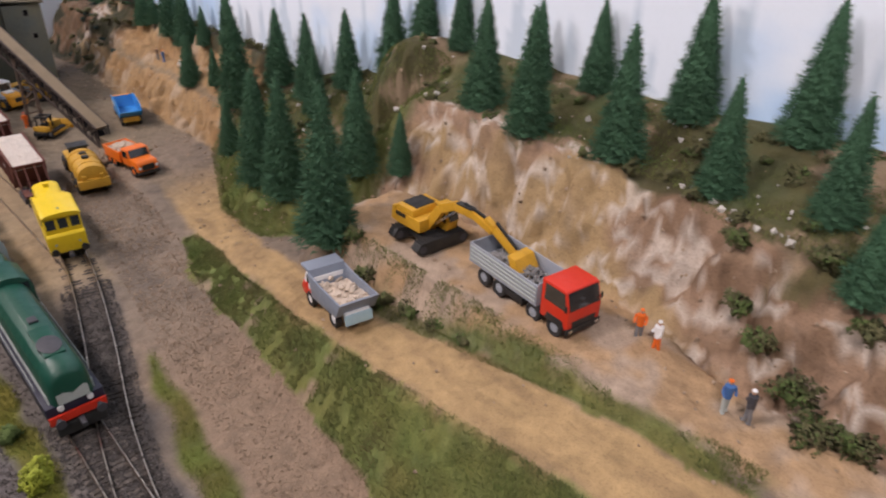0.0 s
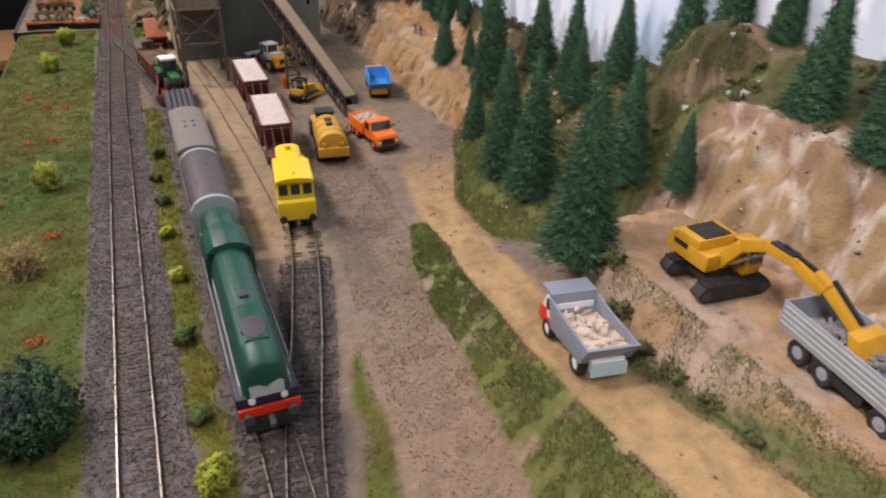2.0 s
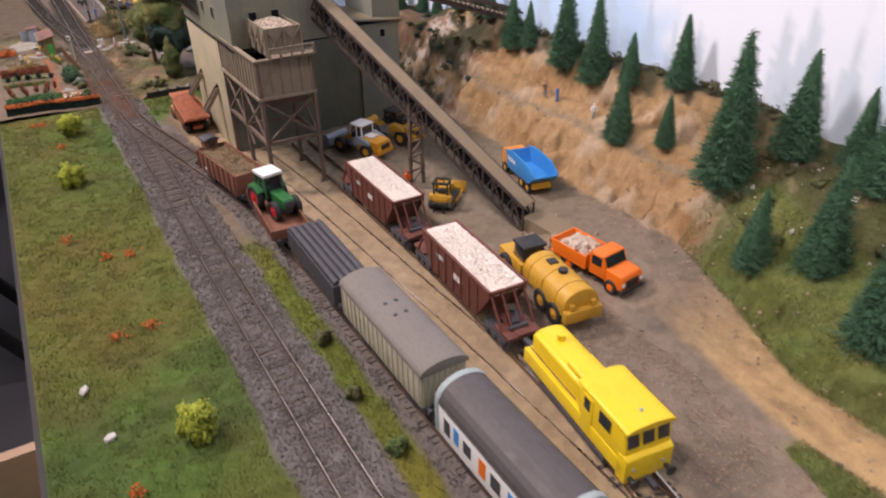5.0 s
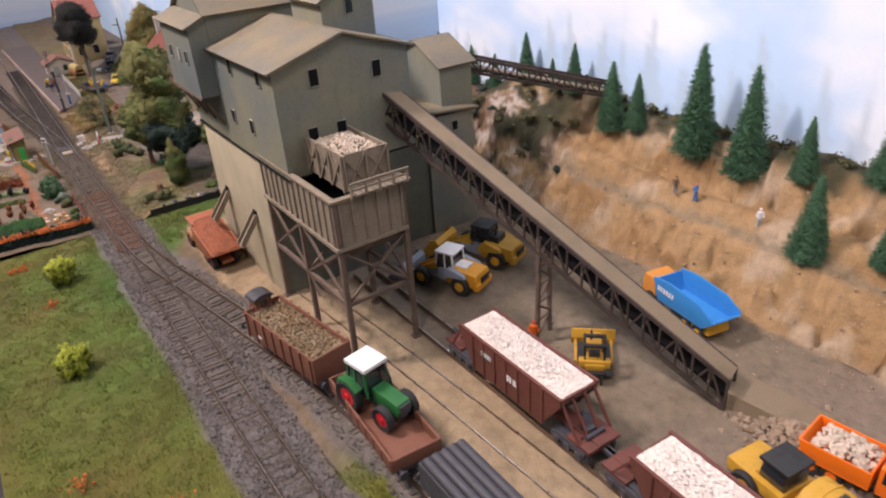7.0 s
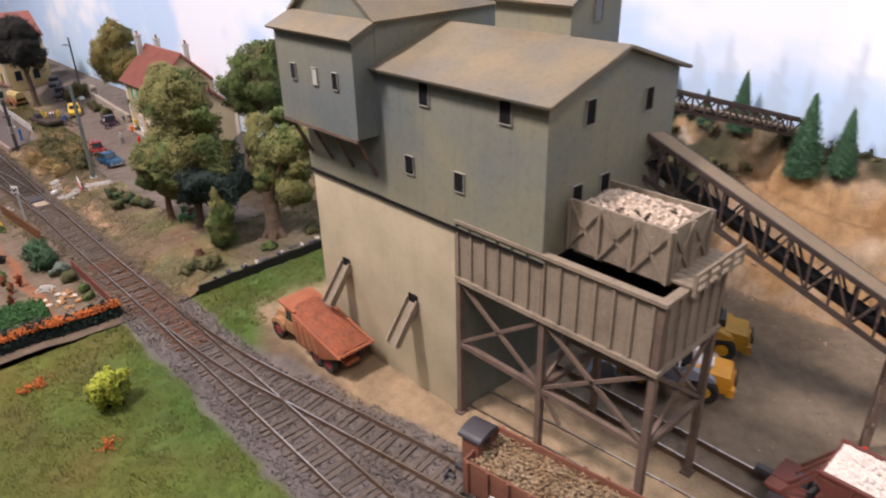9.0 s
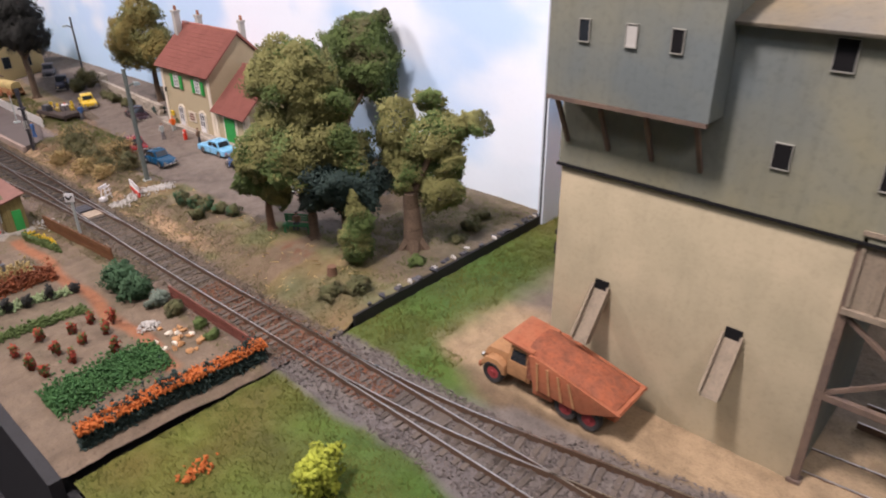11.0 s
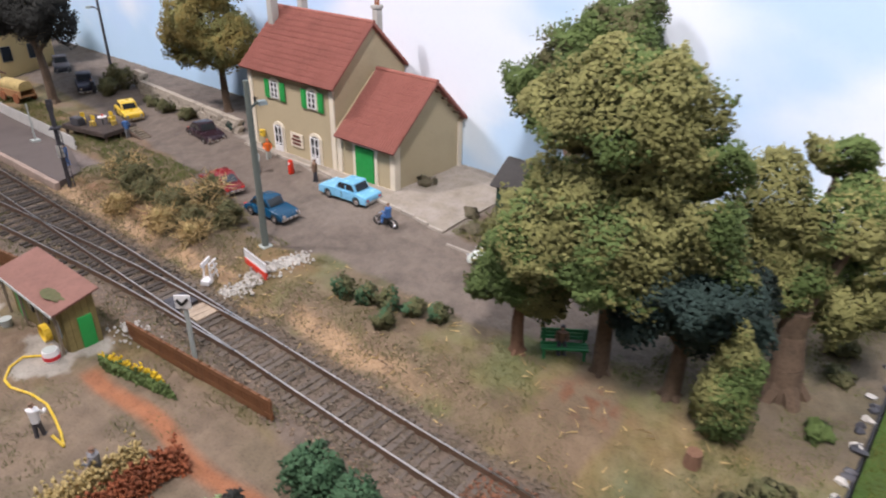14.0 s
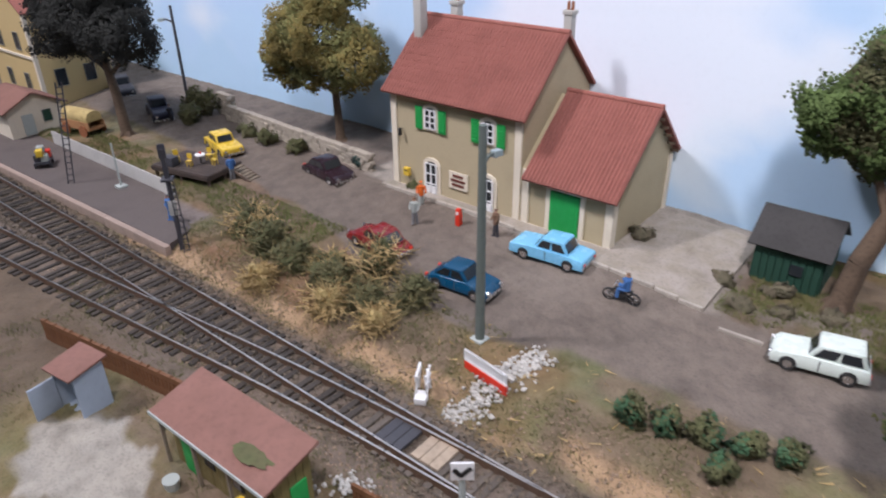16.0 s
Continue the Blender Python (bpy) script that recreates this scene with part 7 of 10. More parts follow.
# ---- station building ----
def tiled_slope(parent, a, b, c, d, pitch=0.0021):
    """A roof slope with upright tile ribs: a, b along the eave, c, d along the ridge above b and a."""
    a, b, c, d = map(Vector, (a, b, c, d))
    n = (b - a).cross(d - a).normalized()
    if n.z < 0:
        n = -n
    s = Shape(1)
    corners = [a, b, c, d]
    if (b - a).cross(c - a).dot(n) < 0:
        corners.reverse()
    s.slab(corners, 0.0016, 0.0002)
    roof = part("roof", s.bm, M["tile"], parent, "red tiled roof slope")
    count = int((b - a).length / pitch)
    rows = max(4, int((d - a).length / 0.0042))
    v, f = [], []
    for k in range(count):
        u0 = (k + 0.15) / count
        u1 = (k + 0.75) / count
        um = (u0 + u1) / 2
        for r in range(rows):
            w0, w1 = r / rows, (r + 1) / rows
            base = len(v)
            for w, lift in ((w0, 0.00035), (w1, 0.0)):
                for u, h in ((u0, 0.0016), (um, 0.0023), (u1, 0.0016)):
                    p = (a + (b - a) * u) * (1 - w) + (d + (c - d) * u) * w
                    v.append(tuple(p + n * (h + lift)))
            f += [(base, base + 1, base + 4, base + 3), (base + 1, base + 2, base + 5, base + 4), (base, base + 2, base + 1)]
    tiles = raw("tile", v, f, M["tile"], roof)
    tagged(tiles, kind="stuff")
    return roof


def casement(parent, y, z0, z1, w, x=0.1410, arched=True, door=False):
    """A white-framed window or glazed door in the station's front, with a stone surround."""
    h, t = z1 - z0, 0.0013
    s = Shape(1)
    prof = lambda g: [(y - w / 2 - g, z0 - (0 if door else g * 0.7)), (y + w / 2 + g, z0 - (0 if door else g * 0.7)), (y + w / 2 + g, z1 - 0.001)] + [(y + (w / 2 + g) * math.cos(q), z1 - 0.001 + (0.0022 + g) * math.sin(q)) for q in np.linspace(0.3, math.pi - 0.3, 7)] + [(y - w / 2 - g, z1 - 0.001)]
    s.prism(prof(0.0022), "x", x - 0.0009, x + 0.0004)
    fr = part("window_surround", s.bm, M["quoin"], parent)
    s = Shape(1)
    s.prism(prof(0.0), "x", x - 0.0013, x - 0.0008)
    part("pane", s.bm, M["window"], fr)
    s = Shape(1)
    for q in (-w / 2, 0, w / 2):
        s.box(x - 0.0018, x - 0.0012, y + q - 0.0004, y + q + 0.0004, z0, z1)
    for k in range(4):
        zz = z0 + h * k / 3
        s.box(x - 0.0017, x - 0.0012, y - w / 2, y + w / 2, zz - 0.00028, zz + 0.00028)
    if door:
        s.box(x - 0.0018, x - 0.0012, y - w / 2, y + w / 2, z0, z0 + h * 0.26)
    part("window_frame", s.bm, M["white_paint"], fr)


st = thing("station_building", pose(0, 0, 0), "ochre-rendered country station with red tiled roofs and green shutters", "house")
Z0 = 0.0105
s = Shape(1)
s.prism([(0.1410, Z0 - 0.004), (0.2075, Z0 - 0.004), (0.2075, 0.072), (0.1755, 0.1035), (0.1410, 0.072)], "y", 1.5650, 1.6560)
s.prism([(0.1412, Z0 - 0.004), (0.2074, Z0 - 0.004), (0.2074, 0.0455), (0.1770, 0.0740), (0.1412, 0.0430)], "y", 1.5125, 1.5650)
part("wall", s.bm, M["stucco"], st)
tiled_slope(st, (0.1370, 1.5620, 0.0680), (0.1370, 1.6600, 0.0680), (0.1755, 1.6600, 0.1040), (0.1755, 1.5620, 0.1040))
tiled_slope(st, (0.2079, 1.6600, 0.0725), (0.2079, 1.5620, 0.0725), (0.1757, 1.5620, 0.1040), (0.1757, 1.6600, 0.1040))
tiled_slope(st, (0.1360, 1.5085, 0.0385), (0.1360, 1.5618, 0.0385), (0.1770, 1.5618, 0.0745), (0.1770, 1.5085, 0.0745))
tiled_slope(st, (0.2078, 1.5618, 0.0455), (0.2078, 1.5085, 0.0455), (0.1772, 1.5085, 0.0745), (0.1772, 1.5618, 0.0745))
for y0, y1, x, z in ((1.5620, 1.6600, 0.1756, 0.1058), (1.5085, 1.5618, 0.1771, 0.0763)):
    s = Shape(1)
    s.rod((x, y0, z), (x, y1, z), 0.0015, n=8)
    part("ridge_tile", s.bm, M["tile"], st)
for y, zt in ((1.5137, 0.040), (1.5620, 0.043), (1.5675, 0.069), (1.6540, 0.069)):
    s = Shape(1)
    s.box(0.1400, 0.1414, y - 0.0020, y + 0.0020, Z0, zt)
    part("corner_stone", s.bm, M["quoin"], st)
for x0, x1, zt in ((0.1408, 0.1450, 0.042), (0.2030, 0.2072, 0.044)):
    s = Shape(1)
    s.box(x0, x1, 1.5116, 1.5126, Z0, zt)
    part("corner_stone", s.bm, M["quoin"], st)
s = Shape(1)
s.box(0.1395, 0.1412, 1.5130, 1.6555, Z0 - 0.003, Z0 + 0.0022)
part("plinth", s.bm, M["quoin"], st)
for y in (1.6260, 1.5865):
    casement(st, y, 0.0520, 0.0625, 0.0075)
    casement(st, y, Z0 + 0.0022, 0.0310, 0.0080, door=True)
    for q in (-1, 1):
        s = Shape(1)
        yy = y + q * 0.0083
        s.box(0.1396, 0.1404, yy - 0.0026, yy + 0.0026, 0.0505, 0.0635, 0.0001)
        shutter = part("shutter", s.bm, M["shutter_green"], st)
        for k in range(6):
            s = Shape(1)
            s.box(0.1393, 0.1397, yy - 0.0020, yy + 0.0020, 0.0518 + k * 0.0019, 0.0528 + k * 0.0019)
            part("slat", s.bm, M["shutter_green"], shutter)
s = Shape(1)
s.box(0.1396, 0.1408, 1.5300, 1.5465, Z0, 0.0355)
gate = part("door", s.bm, M["shutter_green"], st, "green double goods door")
for k in range(9):
    s = Shape(1)
    s.box(0.1393, 0.1397, 1.5304 + k * 0.0018, 1.5318 + k * 0.0018, Z0 + 0.001, 0.0350)
    part("board", s.bm, M["shutter_green"], gate)
s = Shape(1)
s.box(0.1400, 0.1412, 1.5272, 1.5296, Z0, 0.0380)
s.box(0.1400, 0.1412, 1.5469, 1.5493, Z0, 0.0380)
s.box(0.1400, 0.1412, 1.5296, 1.5469, 0.0359, 0.0380)
part("door_surround", s.bm, M["quoin"], st)
s = Shape(1)
s.box(0.1400, 0.1408, 1.6000, 1.6130, 0.0200, 0.0300)
sign = part("sign_board", s.bm, M["quoin"], st, "pale painted sign with dark bars of writing")
s = Shape(1)
for k, w in enumerate((0.0085, 0.0100, 0.0070)):
    s.box(0.1396, 0.1401, 1.6065 - w / 2, 1.6065 + w / 2, 0.0218 + k * 0.0027, 0.0232 + k * 0.0027)
part("writing_bar", s.bm, M["oxide_brown"], sign)
for x, y, w, z0, z1 in ((0.166, 1.6540, 0.0060, 0.094, 0.1190), (0.1850, 1.5680, 0.0050, 0.094, 0.1150), (0.1820, 1.6400, 0.0055, 0.096, 0.1140)):
    s = Shape(1)
    s.box(x - w / 2, x + w / 2, y - w * 0.45, y + w * 0.45, z0, z1 - 0.001, 0.0003)
    s.box(x - w * 0.62, x + w * 0.62, y - w * 0.58, y + w * 0.58, z1 - 0.0022, z1, 0.0003)
    c = part("chimney", s.bm, M["trim"], st)
    for q in (-1, 1):
        s = Shape(1)
        s.rod((x, y + q * 0.0012, z1), (x, y + q * 0.0012, z1 + 0.0042), 0.0009, 0.0007)
        part("chimney_pot", s.bm, M["rust"], c)
# rafters under the annex gable
for k in range(5):
    s = Shape(1)
    s.beam((0.2045 - k * 0.0062, 1.5085, 0.0462 + k * 0.0058), (0.2045 - k * 0.0062, 1.5135, 0.0462 + k * 0.0058), 0.0010, 0.0012)
    part("rafter", s.bm, M["bark"], st)
s = Shape(1)
s.rod((0.1385, 1.6480, 0.0475), (0.1405, 1.6480, 0.0475), 0.0004)
s.box(0.1375, 0.1390, 1.6472, 1.6488, 0.0440, 0.0485, 0.0003)
part("wall_lantern", s.bm, M["cat_black"], st)
pump = thing("fuel_pump", pose(0.1215, 1.5915, 0.0095) @ Matrix.Scale(0.82, 4), "small red fuel pump in front of the station", "fuel pump")
part_mm("body", pump, "red_paint", lambda s: s.prism([(-2, 0), (2, 0), (1.7, 7), (1.2, 12), (-1.2, 12), (-1.7, 7)], "y", -1.6, 1.6, 0.3))
part_mm("dial", pump, "white_paint", lambda s: s.rod((-2.0, 0, 9), (-1.2, 0, 9), 1.0, n=12))
post = thing("letter_box", pose(0.1385, 1.6440, 0.0200), "small yellow letter box on the station wall", "letter box")
part_mm("case", post, "taxi_yellow", lambda s: s.box(-1, 1.6, -2, 2, 0, 5, 0.4))
part_mm("slot", post, "cat_black", lambda s: s.box(-1.2, -0.8, -1.2, 1.2, 3.2, 3.8))


# ---- cars, millimetres, x ahead ----
def car(name, m, colour, label, size=(48, 18.5, 17), style="saloon"):
    L, W, H = (q * 0.84 for q in size)
    t = thing(name, m, label, "car")
    a = L / 2
    belt, sill, half = H * 0.56, H * 0.16, W / 2
    low = {"saloon": [(-a, sill), (a, sill), (a, belt * 0.86), (a * 0.94, belt * 1.0), (a * 0.34, belt * 1.06), (-a * 0.58, belt * 1.05), (-a * 0.95, belt * 0.98), (-a, belt * 0.86)],
           "estate": [(-a, sill), (a, sill), (a, belt * 0.72), (a * 0.86, belt * 1.0), (a * 0.36, belt * 1.04), (-a * 0.94, belt * 1.04), (-a, belt * 0.8)],
           "round": [(-a, sill), (a, sill), (a, belt * 0.60), (a * 0.85, belt * 0.92), (a * 0.35, belt * 1.08), (-a * 0.5, belt * 1.05), (-a * 0.92, belt * 0.8), (-a, belt * 0.5)],
           "old": [(-a, sill), (a * 0.9, sill), (a, belt * 0.8), (a * 0.92, belt * 1.0), (a * 0.25, belt * 1.12), (-a * 0.8, belt * 1.05), (-a, belt * 0.7)]}[style]
    top = {"saloon": [(a * 0.34, belt), (a * 0.16, H * 0.98), (-a * 0.42, H), (-a * 0.58, belt)],
           "estate": [(a * 0.26, belt), (a * 0.06, H * 0.97), (-a * 0.80, H), (-a * 0.93, belt)],
           "round": [(a * 0.36, belt), (a * 0.14, H), (-a * 0.42, H * 0.97), (-a * 0.76, belt * 0.95)],
           "old": [(a * 0.14, belt), (a * 0.08, H), (-a * 0.50, H), (-a * 0.78, belt)]}[style]
    body = part_mm("body", t, colour, lambda s: s.prism(low, "y", -half, half, 1.1))
    cabin = part_mm("cabin", t, colour, lambda s: s.prism(top, "y", -half * 0.82, half * 0.82, 0.9))
    (xf, zf), (xg, zg), (xh, zh), (xr, zr) = top
    k = lambda p, q, u: (p[0] + (q[0] - p[0]) * u, p[1] + (q[1] - p[1]) * u)
    for y in (-half * 0.83, half * 0.83):
        for u0, u1 in ((0.10, 0.46), (0.54, 0.90)):
            b0, b1 = k(top[0], top[3], u0), k(top[0], top[3], u1)
            t0, t1 = k(top[1], top[2], max(u0 - 0.02, 0.06)), k(top[1], top[2], min(u1 + 0.02, 0.94))
            part_mm("side_window", cabin, "window", lambda s: s.prism([(b0[0], b0[1] + H * 0.07), (b1[0], b1[1] + H * 0.07), (t1[0], t1[1] - H * 0.07), (t0[0], t0[1] - H * 0.07)], "y", y - 0.18, y + 0.18))
    for nm, p, q, sgn in (("windscreen", top[0], top[1], 1), ("rear_window", top[3], top[2], -1)):
        p0, p1 = k(p, q, 0.16), k(p, q, 0.84)
        part_mm(nm, cabin, "window", lambda s: s.slab([(p0[0] + sgn * 0.12, -half * 0.68 * sgn, p0[1]), (p0[0] + sgn * 0.12, half * 0.68 * sgn, p0[1]), (p1[0] + sgn * 0.12, half * 0.64 * sgn, p1[1]), (p1[0] + sgn * 0.12, -half * 0.64 * sgn, p1[1])], 0.2))
    for x in (a * 0.98, -a * 0.98):
        part_mm("bumper", t, "chrome", lambda s: s.box(x - 0.7, x + 0.7, -half * 0.98, half * 0.98, sill + 0.4, sill + 1.9, 0.3))
    for y in (-half * 0.72, half * 0.72):
        part_mm("headlight", t, "chrome", lambda s: s.rod((a * 0.96, y, belt * 0.72), (a + 0.4, y, belt * 0.72), 1.1, n=10))
        part_mm("tail_light", t, "red_paint", lambda s: s.box(-a - 0.3, -a * 0.97, y - 0.8, y + 0.8, belt * 0.62, belt * 0.76))
    for y in (-half - 0.05, half + 0.05):
        part_mm("door_line", t, "charcoal", lambda s: s.box(-0.25, 0.15, y - 0.08, y + 0.08, sill + 1, belt))
    for x in (a * 0.60, -a * 0.60):
        for y in (-half * 0.92, half * 0.92):
            part_mm("wheel_arch", t, "cat_black", lambda s: s.rod((x, y * 0.7, H * 0.25), (x, y * 1.088, H * 0.235), H * 0.222, n=20))
            road_wheel(t, x, y, H * 0.205, 2.0, "chrome", 0.64)
    return t


car("saloon_car", pose(0.1210, 1.5330, 0.0088, 0, 0, 94), "sky_blue_paint", "sky-blue four-door saloon car parked before the station", (47.5, 18.2, 16.2))
car("car", pose(0.0745, 1.5520, 0.0072, 0, 0, 274), "deep_blue_paint", "dark blue rounded saloon car on the station road", (41, 17.5, 15.5), "round")
car("car", pose(0.0790, 1.6100, 0.0074, 0, 0, 84), "maroon_paint", "maroon rounded old car half hidden by bushes", (44, 17.5, 15), "round")
car("estate_car", pose(0.1125, 1.4090, 0.0072, 0, 0, 100), "mint_white", "mint and white estate car on the station road", (41, 17, 16.5), "estate")
car("car", pose(0.1270, 1.7010, 0.0080, 0, 0, 262), "plum_paint", "glossy black-plum hatchback car by the wall", (46, 19, 16), "round")
car("car", pose(0.1150, 1.7960, 0.0080, 0, 0, 256), "taxi_yellow", "yellow saloon car driving past the bandstand deck", (44, 18, 16.5))
car("old_car", pose(0.1290, 1.9020, 0.0080, 0, 0, 250), "dark_blue", "dark blue old-timer car beside the village road", (46, 18, 20), "old")
car("old_car", pose(0.1460, 1.9900, 0.0080, 0, 0, 250), "charcoal", "charcoal old-timer car at the far road end", (46, 18, 20), "old")
car("car", pose(0.0980, 2.0400, 0.0080, 0, 0, 190), "silver_grey", "silver-grey car parked in the village", (46, 18, 17))
moto = thing("motorcycle", pose(0.1080, 1.4890, 0.0075, 0, 0, 98) @ Matrix.Scale(0.92, 4), "black motorcycle standing on the station road", "motorcycle")
for x in (-6.2, 6.2):
    s = Shape()
    s.wheel(x, 0, 3.3, 3.3, 1.3, 0.78)
    part("wheel", s.bm, M["tyre"], moto)
    part_mm("spokes", moto, "chrome", lambda q: [q.rod((x, 0, 3.3), (x + 2.7 * math.cos(b), 0, 3.3 + 2.7 * math.sin(b)), 0.16, n=5) for b in np.linspace(0, 5.5, 8)])
part_mm("frame", moto, "cat_black", lambda s: (s.tube([(-6.2, 0, 3.3), (-1.5, 0, 5.0), (3.5, 0, 7.2), (6.2, 0, 3.3)], 0.55, 6), s.box(-2.4, 2.2, -1.4, 1.4, 2.2, 5.4, 0.5)))
part_mm("tank", moto, "cat_black", lambda s: s.ball(1.6, 0, 7.4, 2.6, 1.4, 1.3))
part_mm("saddle", moto, "cat_black", lambda s: s.box(-5.5, -1, -1.1, 1.1, 6.6, 7.6, 0.4))
part_mm("handlebar", moto, "chrome", lambda s: s.tube([(3.4, -3.2, 9.6), (4.2, 0, 9.0), (3.4, 3.2, 9.6)], 0.3, 6))

for args in (("station_figurine", 0.1085, 1.4870, 0.0100, 98, "cloth_blue", "cloth_blue", "cloth_brown", "figurine in blue riding the motorcycle", 55, True),
             ("station_figurine", 0.1100, 1.6130, 0.0085, 200, "pale_grey", "cloth_grey", "cloth_brown", "figurine in grey crossing the station road", 15, False),
             ("station_figurine", 0.1270, 1.6230, 0.0098, 230, "cloth_orange", "pale_grey", "cloth_orange", "figurine in orange by the station door", 30, False),
             ("station_figurine", 0.1230, 1.5680, 0.0095, 150, "cloth_brown", "charcoal", "cloth_brown", "figurine in brown beside the blue saloon", 25, False),
             ("station_figurine", 0.0330, 1.7300, 0.0054, 180, "cloth_blue", "cloth_blue", "charcoal", "figurine in blue on the platform", 15, False),
             ("station_figurine", 0.0890, 1.7500, 0.0072, 60, "cloth_blue", "cloth_grey", "charcoal", "figurine in blue at the deck stairs", 15, False),
             ("garden_figurine", -0.0960, 1.4680, 0.0030, 40, "white_paint", "charcoal", "cloth_brown", "figurine of a gardener in a white shirt", 50, False),
             ("garden_figurine", -0.0920, 1.4300, 0.0030, 140, "cloth_grey", "cloth_grey", "cloth_brown", "figurine of a gardener digging in grey", 60, False),
             ("station_figurine", 0.0705, 1.3475, 0.0080, 215, "cloth_brown", "charcoal", "charcoal", "figurine seated on the green bench", 20, True),
             ("station_figurine", 0.1270, 1.8820, 0.0080, 200, "charcoal", "charcoal", "cloth_brown", "dark figurine beside the old-timer car", 40, False)):
    nm, x, y, z, turn, a, b, c, lab, arm, seat = args
    figurine(nm, pose(x, y, z, 0, 0, turn) @ Matrix.Scale(0.8, 4), a, b, c, lab, arm, 2.0, seat)

bench = thing("bench", pose(0.0715, 1.3470, 0.0068, 0, 0, 215), "green slatted park bench under the trees", "bench")
for k in range(3):
    part_mm("seat_slat", bench, "bench_green", lambda s: s.box(1 + k * 2.0, 2.6 + k * 2.0, -10, 10, 5.2, 5.9))
    part_mm("back_slat", bench, "bench_green", lambda s: s.box(-0.8, -0.1, -10, 10, 6.6 + k * 1.9, 8.0 + k * 1.9))
for y in (-8.5, 8.5):
    part_mm("leg", bench, "bench_green", lambda s: (s.box(-0.6, 6.2, y - 0.6, y + 0.6, 4.4, 5.2), s.box(5, 6.2, y - 0.6, y + 0.6, 0, 4.4), s.box(-0.6, 0.4, y - 0.6, y + 0.6, 0, 12)))

# raised pavement beside the station with its kerb
M["pavement"] = material("pale_trodden_concrete", (0.36, 0.32, 0.28), 0.92, var=0.2, grain=700, bump=0.35, blotch=70, tint=(0.24, 0.21, 0.15), tint_amount=0.6)
KERB = ([1.457, 1.486, 1.516, 1.580, 1.662], [0.1215, 0.1245, 0.1262, 0.1335, 0.1330])


def pavement_z(x, y):
    return station_z(x, y) + 0.0012 + (noise2(x, y, 120, 86) - 0.5) * 0.0008


ys = np.linspace(1.457, 1.660, 70)
v, f = [], []
for y in ys:
    x0, x1 = float(np.interp(y, *KERB)), 0.2005 if y < 1.5115 else 0.1400
    xs = np.linspace(x0, x1, 22)
    v += [(x0, y, float(station_z(np.array(x0), np.array(y))) - 0.001)] + [(x, y, float(pavement_z(np.array(x), np.array(y)))) for x in xs]
for a in range(len(ys) - 1):
    f += [(a * 23 + q, a * 23 + q + 1, (a + 1) * 23 + q + 1, (a + 1) * 23 + q) for q in range(22)]
f.append(tuple(range(22, -1, -1)))
walkway = raw("pavement", v, f, M["pavement"])
tagged(walkway, "pale trodden pavement round the station with a kerb", "pavement", kind="structure")
for k in range(17):
    y = 1.4630 + k * 0.0117
    x = float(np.interp(y, *KERB))
    s = Shape(1)
    s.box(-0.0009, 0.0009, -0.0054, 0.0054, -0.002, 0.0017, 0.0003)
    slope = (float(np.interp(y + 0.004, *KERB)) - float(np.interp(y - 0.004, *KERB))) / 0.008
    part("kerb_stone", s.bm, M["kerb_grey"], walkway, m=pose(x, y, float(station_z(np.array(x), np.array(y))), 0, 0, -math.degrees(math.atan(slope)) + RNG.normal() * 1.5))
stray = thing("kerb_stone", pose(0.1140, 1.4385, 0.0078, 0, 0, 1), "loose pale kerb stone at the road edge", "kerb stone")
part_mm("stone", stray, "kerb_grey", lambda s: s.box(-0.7, 0.7, -9.0, 9.0, -1.0, 0.9, 0.3))

# green hut at the backdrop
hut = thing("timber_hut", pose(0, 0, 0), "dark green planked hut with a grey-black pitched roof", "shed")
gable(hut, 0.1660, 0.1960, 1.4224, 1.4520, 0.006, 0.0275, 0.0385, "y", mat="shed_green", roof="roof_tar", over=0.003, thick=0.001)
for k in range(9):
    s = Shape(1)
    s.box(0.1654, 0.1662, 1.4230 + k * 0.0032, 1.4257 + k * 0.0032, 0.0065, 0.0260)
    part("plank", s.bm, M["shed_green"], hut)
for k in range(9):
    s = Shape(1)
    s.box(0.1666 + k * 0.0032, 0.1693 + k * 0.0032, 1.4218, 1.4225, 0.0065, 0.0270)
    part("plank", s.bm, M["shed_green"], hut)
s = Shape(1)
s.box(0.1647, 0.1655, 1.4300, 1.4355, 0.0150, 0.0200)
part("window", s.bm, M["window"], hut)

# the lineside cabin in the garden
cabin = thing("lineside_cabin", pose(-0.0580, 1.5410, 0.0, 0, 0, 1), "olive plank cabin with a flat red roof and green doors", "shed")
part_mm("wall", cabin, "shed_wood", lambda s: s.prism([(-6.6, -0.5), (8, -0.5), (8, 26), (-6.6, 23)], "y", -26, 26))
for k in range(15):
    part_mm("plank", cabin, "shed_wood", lambda s: s.box(-7.2, -6.7, -25.8 + k * 3.45, -22.6 + k * 3.45, 0, 22.6, 0.1))
for k in range(5):
    part_mm("plank", cabin, "shed_wood", lambda s: s.prism([(-6.6 + k * 2.9, 0), (-3.9 + k * 2.9, 0), (-3.9 + k * 2.9, 23.2 + k * 0.6), (-6.6 + k * 2.9, 22.8 + k * 0.6)], "y", -26.6, -26.1))
part_mm("roof", cabin, "shed_roof", lambda s: s.slab([(-11, -29, 22.0), (10.4, -29, 26.8), (10.4, 30, 26.8), (-11, 30, 22.0)], 1.1, 0.2), "flat red-brown roof with a moss patch")
part_mm("moss_patch", cabin, "leaf_moss", lambda s: s.ball(-3, -15, 24.9, 4.4, 8, 0.42, 0.25, 3))
